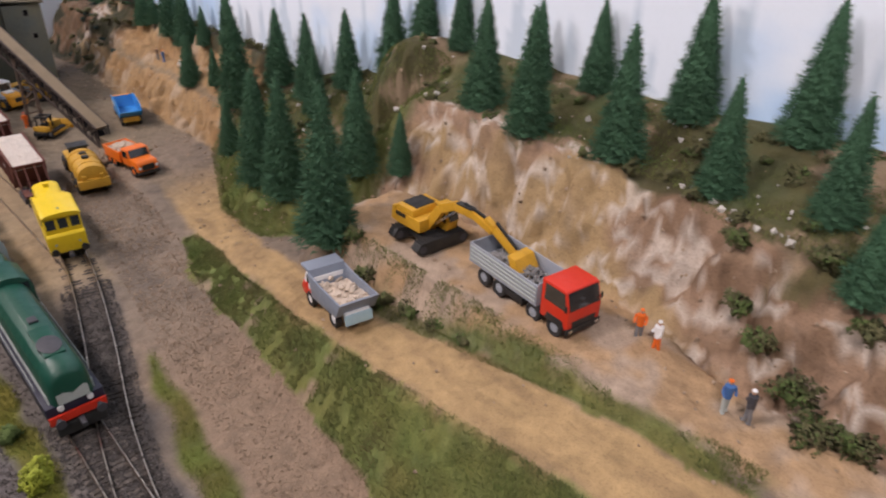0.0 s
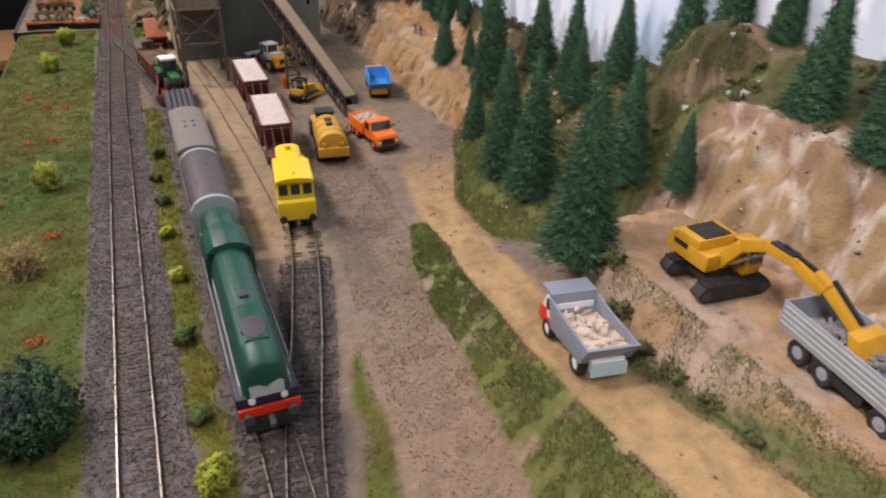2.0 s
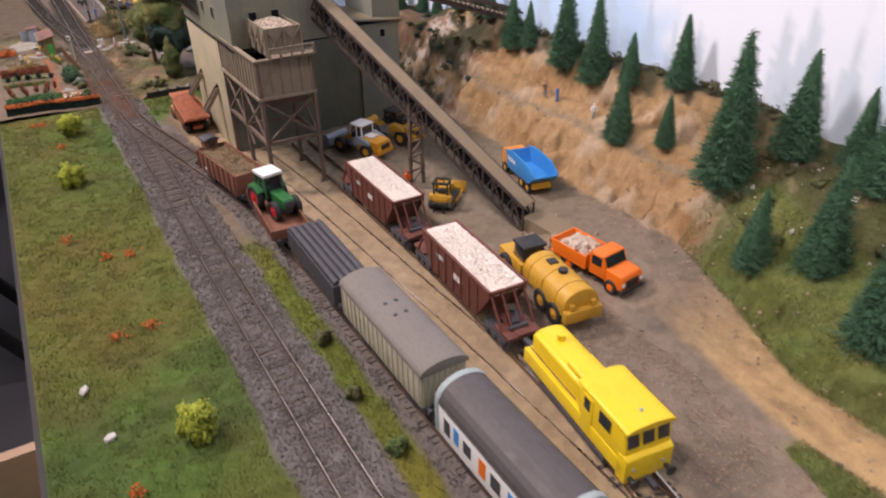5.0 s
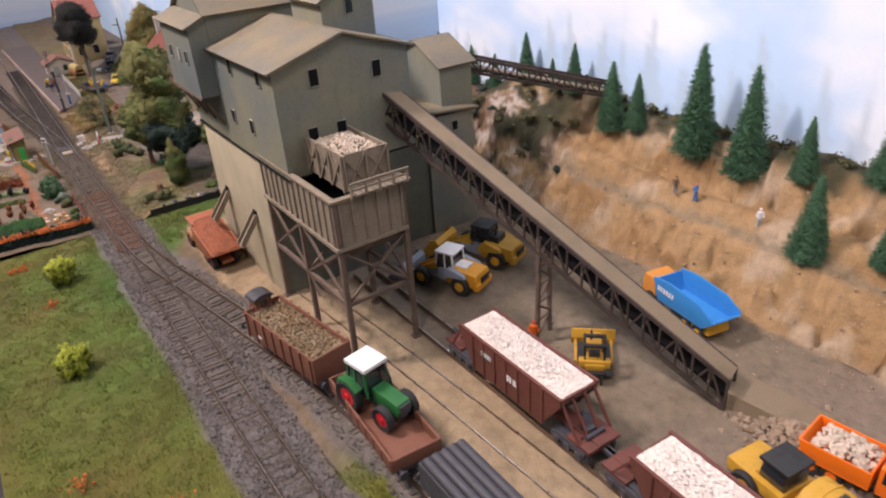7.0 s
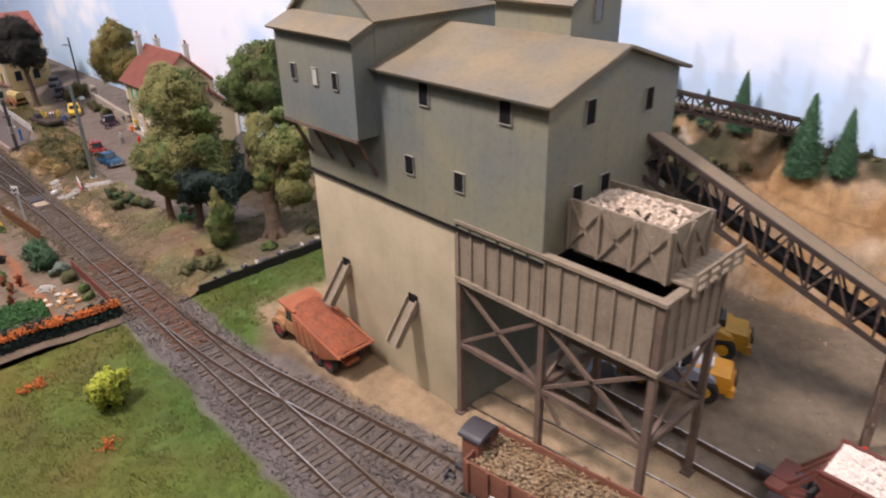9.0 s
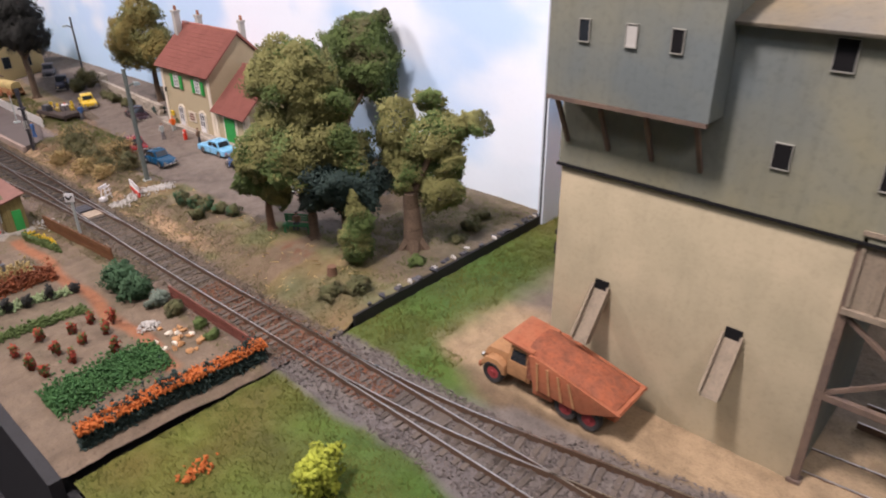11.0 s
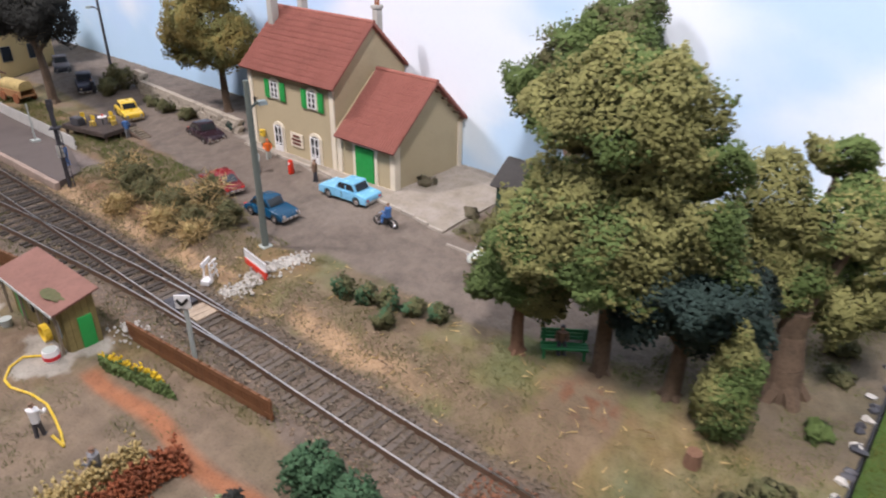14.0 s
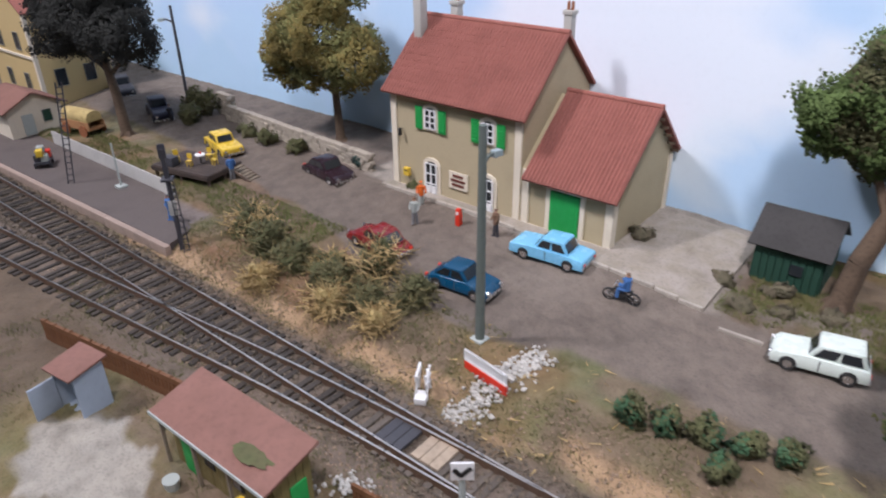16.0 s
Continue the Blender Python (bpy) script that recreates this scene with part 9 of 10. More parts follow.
KINDS = [spruce_kind(101, 0.180), spruce_kind(102, 0.195), spruce_kind(103, 0.21)]
SPRUCES = ((0.218, 0.338, 107), (0.284, 0.393, 78), (0.293, 0.354, 47), (0.258, 0.458, 102), (0.258, 0.500, 97), (0.279, 0.593, 58), (0.290, 0.556, 76), (0.356, 0.567, 83),
           (0.338, 0.530, 62), (0.363, 0.633, 78), (0.327, 0.660, 113), (0.324, 0.766, 61), (0.334, 0.724, 43), (0.361, 0.796, 46), (0.368, 0.747, 60), (0.374, 0.595, 56),
           (0.368, 0.519, 72), (0.371, 0.455, 74), (0.336, 0.316, 77), (0.326, 0.267, 80), (0.374, 0.301, 56), (0.380, 0.256, 60), (0.332, 0.203, 78), (0.378, 0.186, 76),
           (0.328, 0.139, 63), (0.378, 0.119, 76), (0.328, 0.082, 62), (0.291, 0.053, 51), (0.382, 0.385, 58), (0.381, 0.426, 60), (0.365, 1.170, 42), (0.361, 1.126, 36), (0.363, 1.080, 48),
           (0.364, 1.045, 28), (0.365, 1.018, 45), (0.358, 0.966, 60), (0.362, 0.942, 47), (0.359, 0.882, 85), (0.357, 0.837, 81), (0.348, 1.205, 56), (0.375, 0.020, 75), (0.345, 0.005, 66))
for k, (x, y, h) in enumerate(SPRUCES):
    trunk, core, needles = KINDS[0 if h > 78 else 1 + k % 2]
    t = thing("spruce_tree", pose(x, y, float(ground_z(x, y)) - 0.001, 0, 0, k * 67), "dark green model spruce with bristly needles", "conifer", "hillside spruces")
    t.scale = (h * MM,) * 3
    for name, me in (("trunk", trunk), ("crown", core), ("needles", needles)):
        o = new(name, me)
        o.parent = t


# ---- leafy trees and bushes ----
def clump_points(blobs, n, seed, hollow=0.55):
    """Points in and on a set of ellipsoids (x, y, z, rx, ry, rz), thicker at the skin."""
    r = np.random.RandomState(seed)
    b = np.array(blobs, float)
    parts = []
    per = 9
    w = (b[:, 3] * b[:, 4] + b[:, 4] * b[:, 5] + b[:, 3] * b[:, 5])
    k = r.choice(len(b), max(6, n // per), p=w / w.sum())
    d = r.normal(size=(len(k), 3))
    d /= np.linalg.norm(d, axis=1)[:, None]
    rad = hollow + (1.06 - hollow) * np.sqrt(r.uniform(0, 1, len(k)))
    bump = 1 + 0.14 * np.sin(d[:, 0] * 7 + k * 1.7) * np.sin(d[:, 1] * 6 + k) + 0.10 * np.sin(d[:, 2] * 9 + k * 2.3)
    centre = b[k, :3] + d * b[k, 3:] * (rad * bump * 0.92)[:, None]
    j = r.choice(len(k), n)
    o = r.normal(size=(n, 3))
    o /= np.linalg.norm(o, axis=1)[:, None]
    puff = np.clip(0.20 * b[k, 3:].min(axis=1), 0.8, 2.6) * r.uniform(0.7, 1.35, len(k))
    tufts = centre[j] + o * (puff[j] * np.cbrt(r.uniform(0.25, 1, n)))[:, None] * (1, 1, 0.8)
    i = r.choice(len(b), n, p=w / w.sum())
    wave = 1 + 0.13 * np.sin(o[:, 0] * 8 + i * 1.7) * np.sin(o[:, 1] * 7 + i) + 0.08 * np.sin(o[:, 2] * 11 + i)
    skin = b[i, :3] + o * b[i, 3:] * (wave * (0.80 + 0.2 * r.uniform(0, 1, n)))[:, None]
    bare = (r.uniform(0, 1, n) < 0.5)[:, None]
    return np.where(bare, skin, tufts), np.where(bare, o, 0.45 * d[j] + 0.55 * o)


def broadleaf(name, m, label, leaf_mat, trunk_pts, trunk_r, limbs, blobs, n, size, seed, category="tree", bark="bark", second=None):
    """Tapered trunk, limbs and a crown of many small leaf clumps. Millimetres."""
    t = thing(name, m, label, category)
    r = np.random.RandomState(seed)
    if trunk_pts:
        s = Shape()
        s.tube(trunk_pts, trunk_r, 10, trunk_r * 0.6)
        for q in range(5):
            b = q * 1.26 + seed
            s.rod((math.cos(b) * trunk_r * 1.2, math.sin(b) * trunk_r * 1.2, -1.0), (0, 0, trunk_r * 1.5), trunk_r * 0.42, trunk_r * 0.5, 6)
        part("trunk", s.bm, M[bark], t)
    for a, b, w in limbs:
        a, b = Vector(a), Vector(b)
        mid = (a + b) / 2 + Vector(r.normal(size=3)) * (b - a).length * 0.07
        s = Shape()
        s.tube([a, mid, b], w, 7, w * 0.35)
        part("limb", s.bm, M[bark], t)
    n, size = int(n * (10.5 if trunk_pts else 2.6)), size * (0.295 if trunk_pts else 0.45)
    pts, out = clump_points(blobs, n, seed)
    warp = min(3.0, (0.18 if trunk_r > 1.7 else 0.1 if trunk_pts else 0.22) * float(np.mean(np.array(blobs)[:, 3])))
    far = 0.16 if trunk_pts else 0.5
    for q, w in ((0, 1), (1, 2), (2, 0)):
        pts[:, q] += warp * (np.sin(pts[:, w] * far + seed + q) + np.sin(pts[:, (w + 1) % 3] * far * 1.7 + 2 * q + seed))
    if second:
        side = np.sin(pts[:, 0] * 0.21 + seed) + np.sin(pts[:, 1] * 0.17 + 2 * seed) + 0.8 * np.sin(pts[:, 2] * 0.26)
        order = np.argsort(side + r.normal(size=n) * 0.5)
        pts, out = pts[order], out[order]
    half = int(n * 0.70) if second else n
    for nm, q, nv, mat in (("crown", pts[:half], out[:half], leaf_mat), ("foliage", pts[half:], out[half:], second)):
        if mat is None:
            continue
        v, f = lumps(q * MM, r.uniform(size * 0.65, size * 1.4, len(q)) * MM, 0.45, seed, 1.0, 4)
        ob = raw(nm, v.tolist(), f.tolist(), M[mat], t, True)
        own = v.reshape(-1, 4, 3) - q[:, None] * MM
        own /= np.linalg.norm(own, axis=2)[..., None] + 1e-9
        soft = (nv[:, None] * 0.75 + own * 0.45).reshape(-1, 3)
        soft /= np.linalg.norm(soft, axis=1)[:, None] + 1e-9
        ob.data.normals_split_custom_set_from_vertices(soft.tolist())
    return t


def gz(x, y):
    return float(ground_z(x, y)) - 0.0005


# the grove beside the station road
broadleaf("leafy_tree", pose(0.1620, 1.4130, gz(0.162, 1.413)), "tall green broadleaf tree with a warm brown trunk at the backdrop", "leaf_green", [(0, 0, -2), (2, -3, 24), (6, -9, 48), (12, -12, 72)], 5.2,
          [((5, -8, 44), (10, 16, 78), 2.4), ((6, -9, 48), (14, -32, 84), 2.4), ((10, -11, 64), (18, -12, 112), 2.0)],
          [(16, -4, 92, 22, 34, 24), (18, -22, 106, 20, 24, 22), (14, 18, 80, 20, 16, 17), (18, -34, 88, 20, 18, 22), (22, -22, 122, 14, 18, 9), (12, 4, 72, 16, 22, 12)], 5000, 2.1, 201, second="leaf_moss")
broadleaf("leafy_tree", pose(0.0700, 1.3280, gz(0.070, 1.328)), "tall olive broadleaf tree with a two-storeyed crown by the bench", "leaf_olive", [(0, 0, -2), (1, 1, 24), (0, 2, 52), (0, 4, 104)], 3.6,
          [((0, 2, 36), (-14, 26, 58), 1.8), ((0, 2, 38), (8, -20, 64), 1.8), ((0, 2, 50), (-8, 36, 70), 1.6), ((0, 3, 84), (-4, 34, 110), 1.6), ((0, 3, 84), (4, -20, 112), 1.6), ((0, 3, 70), (-6, -18, 96), 1.0)],
          [(-4, 2, 68, 26, 30, 15), (-10, 28, 60, 22, 22, 15), (-10, 44, 48, 14, 12, 11), (2, -24, 72, 20, 20, 14), (6, 12, 78, 24, 26, 11), (-12, 4, 54, 20, 26, 11), (8, -32, 64, 14, 13, 13),
           (0, 4, 109, 24, 28, 19), (-2, 30, 103, 15, 15, 11), (2, -12, 113, 18, 18, 17), (2, 4, 122, 16, 19, 11), (4, -22, 98, 14, 12, 10), (0, -8, 92, 16, 18, 10)], 8200, 2.0, 202, second="leaf_green")
broadleaf("leafy_tree", pose(0.0590, 1.3620, gz(0.059, 1.362)), "small dark-leaved tree with a pale stout trunk", "leaf_green", [(0, 0, -2), (0, 1, 14), (1, 1, 30)], 3.2, [((0, 0, 24), (-6, 10, 40), 1.3), ((0, 0, 24), (2, -8, 44), 1.3)],
          [(-2, 2, 42, 17, 15, 15), (-6, 6, 34, 11, 10, 10), (4, -8, 34, 12, 13, 13)], 2200, 1.9, 203, bark="bark_red", second="leaf_olive")
broadleaf("leafy_tree", pose(0.0740, 1.2990, gz(0.074, 1.299)), "dark blue-green tree with a low dense crown", "leaf_dark", [(0, 0, -2), (1, 0, 16), (0, 0, 34)], 3.8, [((0, 0, 24), (-10, 8, 42), 1.5), ((0, 0, 24), (8, -8, 44), 1.5)],
          [(0, 0, 50, 23, 23, 18), (-8, 12, 42, 15, 15, 13), (8, -10, 44, 15, 15, 14)], 3000, 2.1, 204)
broadleaf("gnarled_tree", pose(0.1040, 1.2660, gz(0.104, 1.266)), "gnarled olive tree with separate leaf pads on a thick trunk", "leaf_olive", [(0, 0, -2), (1, 1, 14), (2, 3, 28), (0, 2, 40)], 7.6,
          [((1, 2, 30), (10, 25, 72), 2.8), ((1, 2, 34), (28, 6, 98), 2.6), ((1, 2, 36), (28, -22, 84), 2.8), ((1, 2, 32), (14, -8, 36), 2.2), ((8, 4, 54), (18, -2, 72), 2.0)],
          [(10, 25, 74, 13, 12, 18), (8, 20, 58, 12, 12, 11), (28, 5, 94, 11, 12, 7), (18, -2, 68, 18, 18, 15), (24, -6, 80, 13, 14, 9), (30, -24, 84, 10, 12, 6), (26, -14, 80, 11, 10, 8), (8, 14, 46, 15, 13, 11), (14, -10, 38, 14, 14, 12), (12, 4, 53, 14, 13, 10), (20, -16, 56, 12, 10, 10)], 4600, 1.9, 205, second="leaf_green")
broadleaf("young_conifer", pose(0.0660, 1.2770, gz(0.066, 1.277)), "young light green conifer bush before the grove", "leaf_olive", [(0, 0, -2), (0, 0, 40)], 1.6, [],
          [(0, 0, 12, 11, 11, 11), (0, 0, 22, 9.5, 9.5, 12), (0, 0, 33, 7, 7, 11), (0, 0, 42, 4, 4, 9), (-3, 3, 20, 8, 8, 9), (3, -3, 27, 7, 7, 9)], 1500, 1.5, 206, "conifer", second="leaf_green")
# far end of the village
broadleaf("golden_tree", pose(0.1730, 1.7380, gz(0.173, 1.738)), "golden-green broadleaf tree by the stone wall", "leaf_gold", [(0, 0, -2), (-1, 0, 20), (0, 2, 42)], 3.6, [((0, 0, 36), (-8, 26, 62), 2.0), ((0, 0, 38), (-4, -22, 66), 2.0), ((0, 2, 40), (-2, 6, 84), 1.8)],
          [(-6, 8, 74, 28, 38, 24), (-8, 36, 60, 20, 22, 18), (-6, -24, 60, 22, 22, 18), (-4, 4, 96, 20, 26, 16), (-10, 14, 50, 16, 18, 10)], 4200, 2.0, 207, second="leaf_olive")
broadleaf("umbrella_pine", pose(0.0930, 1.8890, gz(0.093, 1.889)), "dark umbrella pine with a thick straight trunk", "leaf_black", [(0, 0, -2), (0, 2, 30), (-2, 4, 60)], 4.3, [((0, 2, 46), (-8, 40, 70), 1.8), ((0, 2, 46), (0, -34, 72), 1.8)],
          [(-2, 20, 84, 26, 44, 26), (-2, -30, 78, 22, 34, 20), (-4, 56, 70, 20, 26, 18), (0, -10, 104, 20, 40, 16), (0, 70, 92, 18, 28, 18)], 5200, 1.9, 208)
broadleaf("pale_tree", pose(0.1200, 2.1700, gz(0.12, 2.17)), "olive tree at the far end of the village", "leaf_olive", [(0, 0, -2), (0, 0, 40)], 3.0, [], [(0, 0, 62, 26, 34, 26), (0, 20, 50, 20, 24, 20), (4, -20, 84, 20, 24, 16)], 1800, 2.6, 209)


def bush(name, x, y, r, h, mat, label, seed, n=None, second=None, size=1.5):
    q = np.random.RandomState(seed)
    blobs = [(0, 0, h * 0.45, r * 0.8, r * 0.8, h * 0.5)] + [(q.uniform(-0.5, 0.5) * r, q.uniform(-0.5, 0.5) * r, h * q.uniform(0.25, 0.7), r * 0.5, r * 0.5, h * 0.32) for _ in range(5)]
    return broadleaf(name, pose(x, y, gz(x, y), 0, 0, seed * 31), label, mat, None, 1.0, [((0, 0, 0), (1, 1, h * 0.5), 0.7), ((0, 0, 0), (-1, 0.5, h * 0.45), 0.6)], blobs, n or int(120 + r * r * 6), size, seed, "bush", second=second)


for k, (x, y, r, h) in enumerate(((-0.063, 0.652, 11, 23), (-0.0685, 1.1500, 11, 24), (-0.082, 1.015, 12, 22))):
    bush("lime_bush", x, y, r, h, "leaf_lime", "bright lime-green bush on the lawn", 300 + k)
bush("dark_bush", -0.0510, 0.3620, 22, 32, "leaf_bush", "big dark green bush on the lawn edge", 305, 5200, "leaf_dark", 1.5)
for k, (x, y, r, h, mat) in enumerate(((0.019, 0.300, 9, 15, "leaf_lime"), (0.018, 0.342, 6, 9, "leaf_green"), (0.016, 0.409, 7, 10, "leaf_green"), (0.019, 0.474, 6, 9, "leaf_lime"), (0.017, 0.536, 6, 8, "leaf_lime"), (0.018, 0.590, 6, 9, "leaf_green"), (0.015, 0.636, 5, 8, "leaf_moss"), (0.020, 0.690, 6, 9, "leaf_moss"))):
    bush("verge_bush", x, y, r, h, mat, "small bush on the green strip between tracks", 310 + k)
bush("lime_bush", -0.0300, 0.1500, 10, 18, "leaf_lime", "bright lime-green bush on the lawn", 330)
# scrub on the hill and cliffs
q = np.random.RandomState(21)
n = 0
while n < 120:
    x, y = q.uniform(0.285, 0.385), q.uniform(-0.05, 0.66)
    d = x - float(hill_toe(y))
    if (y < 0.37 and d < 0.035) or d < 0.03:
        continue
    bush("scrub_bush", x, y, q.uniform(3, 8), q.uniform(4, 8), "leaf_moss", "low mossy scrub on the stony hilltop", 400 + n, 60 + int(q.uniform(0, 60)), "leaf_green" if n % 3 else None, 1.2)
    n += 1
for k, (x, y, r, h) in enumerate(((0.276, 0.083, 10, 9), (0.284, 0.100, 8, 8), (0.300, 0.112, 8, 7), (0.268, 0.058, 12, 10), (0.256, 0.045, 13, 12), (0.262, 0.030, 12, 11), (0.300, 0.070, 9, 9), (0.284, 0.045, 9, 9),
                                  (0.215, 0.296, 8, 9), (0.213, 0.272, 7, 9), (0.212, 0.250, 8, 8), (0.211, 0.228, 7, 7), (0.210, 0.205, 6, 6), (0.222, 0.315, 8, 8), (0.205, 0.275, 6, 6))):
    bush("bank_bush", x, y, r, h, "leaf_moss", "green scrub bush on the quarry bank", 470 + k, int(90 + r * r * 2), "leaf_green", 1.3)
for k in range(46):
    x, y = q.uniform(0.30, 0.375), q.uniform(0.99, 1.22)
    if x < 0.335 and y < 1.08 and k % 2:
        continue
    bush("cliff_bush", x, y, q.uniform(3, 8), q.uniform(3, 7), "leaf_moss" if k % 3 else "leaf_dark", "dark scrub clinging to the rocky slope", 500 + k, 70, None, 1.3)
for k in range(40):
    x, y = q.uniform(0.372, 0.386), 0.66 + k * 0.0095
    bush("ridge_bush", x, y, q.uniform(4, 9), q.uniform(4, 9), "leaf_moss", "dark scrub along the foot of the sky board", 560 + k, 60, None, 1.3)
# dry brush
def twigs(x, y, r, h, n, mat, seed):
    """A dry tangle of thin bent twigs."""
    q = np.random.RandomState(seed)
    a = np.stack([x + q.normal(size=n) * r * 0.5 * MM, y + q.normal(size=n) * r * 0.5 * MM, gz(x, y) + q.uniform(0, 0.75, n) * h * MM], 1)
    d = np.stack([q.normal(size=n), q.normal(size=n), q.uniform(-0.5, 1.0, n)], 1)
    d /= np.linalg.norm(d, axis=1)[:, None]
    long = q.uniform(0.25, 0.8, n) * (r + h) * 0.42 * MM
    v, f = blades(a, d, long * 1.25, 0.0008, seed)
    b = a + d * long[:, None] * 0.7
    e = d + q.normal(size=(n, 3)) * 0.6
    e /= np.linalg.norm(e, axis=1)[:, None]
    v2, f2 = blades(b, e, long * 0.9, 0.0007, seed + 1)
    return tagged(raw("dry_brush", np.concatenate([v, v2]).tolist(), np.concatenate([f, f2 + len(v)]).tolist(), M[mat]), "tangle of thin dry twigs beside the track", "brush", kind="stuff")


bush("straw_bush", -0.0690, 0.5180, 7, 20, "leaf_straw", "dry straw-coloured bush on the lawn", 306)
twigs(-0.0690, 0.5180, 9, 25, 320, "twig", 990)
for k, (x, y, r, h, mat) in enumerate(((0.052, 1.680, 12, 14, "leaf_moss"), (0.044, 1.655, 12, 16, "leaf_moss"), (0.040, 1.630, 11, 14, "leaf_moss"), (0.047, 1.612, 10, 11, "leaf_moss"), (0.038, 1.600, 10, 15, "leaf_moss"), (0.036, 1.575, 8, 12, "leaf_moss"),
                                       (0.056, 1.588, 9, 24, "leaf_moss"), (0.050, 1.560, 8, 16, "leaf_moss"), (0.022, 1.635, 6, 12, "leaf_straw"), (0.026, 1.590, 7, 13, "leaf_straw"), (0.028, 1.563, 6, 11, "leaf_straw"),
                                       (0.130, 1.860, 10, 18, "leaf_moss"), (0.148, 1.870, 13, 24, "leaf_moss"), (0.137, 1.775, 8, 11, "leaf_moss"), (0.138, 1.745, 8, 10, "leaf_moss"), (0.140, 1.800, 7, 9, "leaf_moss"), (0.147, 1.690, 7, 9, "leaf_dark"), (0.164, 1.505, 7, 6, "leaf_dull"),
                                       (0.140, 1.640, 5, 6, "leaf_moss"), (0.150, 1.458, 6, 4, "leaf_dull"), (0.136, 1.446, 7, 3, "leaf_dull"), (0.158, 1.436, 7, 5, "leaf_dull"), (0.143, 1.430, 6, 3, "leaf_dull"), (0.150, 1.412, 6, 4, "leaf_dull"))):
    bush("roadside_bush", x, y, r, h, mat, "wild olive-brown bush beside the station road" if mat != "leaf_straw" else "dry straw-yellow bush beside the track", 620 + k, int(150 + r * r * 4.2), None, 1.3)
    if k < 11:
        twigs(x, y, r * (1.15 if mat == "leaf_straw" else 1.0), h, 620 if mat == "leaf_straw" else 300, "twig" if mat == "leaf_straw" or k % 3 == 0 else "twig_olive", 900 + k)
for k, (x, y, r, h) in enumerate(((0.040, 1.452, 6, 13), (0.044, 1.440, 6, 10), (0.047, 1.428, 7, 11), (0.051, 1.415, 6, 9), (0.054, 1.402, 6, 9), (0.034, 1.418, 6, 9))):
    bush("hedge_bush", x, y, r, h, "leaf_moss", "clipped dark hedge bush along the road", 650 + k, 320, "leaf_bush", 1.3)
for k, (x, y, r, h, mat) in enumerate(((0.040, 1.252, 9, 9, "leaf_moss"), (0.028, 1.262, 8, 7, "leaf_moss"), (0.088, 1.248, 6, 6, "leaf_green"), (0.130, 1.250, 7, 6, "leaf_moss"), (0.150, 1.256, 8, 8, "leaf_moss"), (0.170, 1.262, 6, 6, "leaf_moss"),
                                       (-0.046, 1.374, 12, 17, "leaf_bush"), (-0.044, 1.356, 11, 16, "leaf_bush"), (-0.040, 1.338, 7, 9, "tarp_leaf"), (-0.038, 1.322, 6, 7, "leaf_moss"), (-0.036, 1.298, 4, 6, "leaf_green"), (-0.037, 1.282, 4, 6, "leaf_green"))):
    bush("garden_bush", x, y, r, h, mat, "rounded garden bush beside the track", 670 + k, int(160 + r * r * 5), None, 1.4)
# kitchen garden rows
q = np.random.RandomState(33)


def crop_row(label, x0, x1, y, half, high, count, size, mat, seed, slant=0.0, lift=0.0):
    r = np.random.RandomState(seed)
    count, size = count * 3, size * 0.62
    x = r.uniform(x0, x1, count)
    yy = y + slant * (x - x0) + r.normal(size=count) * half * 0.5
    z = ground_z(x, yy) + lift + np.abs(r.normal(size=count)) * high * 0.45 * (0.5 + noise2(x, yy, 170, seed))
    v, f = lumps(np.stack([x, yy, z], 1), r.uniform(size * 0.7, size * 1.35, count), 0.5, seed, 1.0, 4)
    return tagged(raw("crop_row", v.tolist(), f.tolist(), M[mat], None, True), label, "crop row", kind="stuff")


crop_row("dense green hedge at the garden end", -0.1230, -0.0290, 1.2460, 0.0032, 0.0105, 2600, 0.0013, "leaf_dark", 11, 0.0)
crop_row("orange flowering top of the garden hedge", -0.1230, -0.0290, 1.2460, 0.0032, 0.0022, 2600, 0.0012, "leaf_orange", 12, 0.0, 0.0085)
crop_row("bed of deep green leafy vegetables", -0.122, -0.064, 1.2850, 0.012, 0.005, 2400, 0.0012, "leaf_crop", 1, 0.05)
crop_row("row of small green shoots", -0.122, -0.072, 1.3640, 0.004, 0.003, 500, 0.0012, "leaf_green", 2, -0.05)
crop_row("row of pale cabbages", -0.123, -0.070, 1.3960, 0.004, 0.003, 420, 0.0013, "leaf_pale", 3, -0.1)
crop_row("rusty red heather hedge row", -0.123, -0.068, 1.4165, 0.005, 0.007, 1100, 0.0013, "heather", 4, 0.03)
crop_row("yellow flower border along the plank fence", -0.0580, -0.0500, 1.4960, 0.003, 0.006, 260, 0.0015, "leaf_flower_yellow", 5, -4.0)
crop_row("dark green leaves under the yellow flowers", -0.0600, -0.0510, 1.4940, 0.005, 0.005, 420, 0.0015, "leaf_green", 6, -4.0)
crop_row("straw-coloured tall grass in the garden", -0.112, -0.078, 1.4290, 0.005, 0.010, 700, 0.0013, "leaf_straw", 7, -0.1)
crop_row("orange low flowers near the outhouse", -0.124, -0.100, 1.5350, 0.008, 0.006, 500, 0.0014, "leaf_orange", 8, 0.1)
for k, (x, y) in enumerate(((-0.116, 1.3900), (-0.104, 1.3905), (-0.094, 1.3885), (-0.082, 1.3880), (-0.068, 1.3880))):
    bush("clipped_bush", x, y, 3.2, 8.5 + k % 2 * 2, "leaf_black", "dark clipped cone bush in the garden row", 720 + k, 130, None, 1.2)
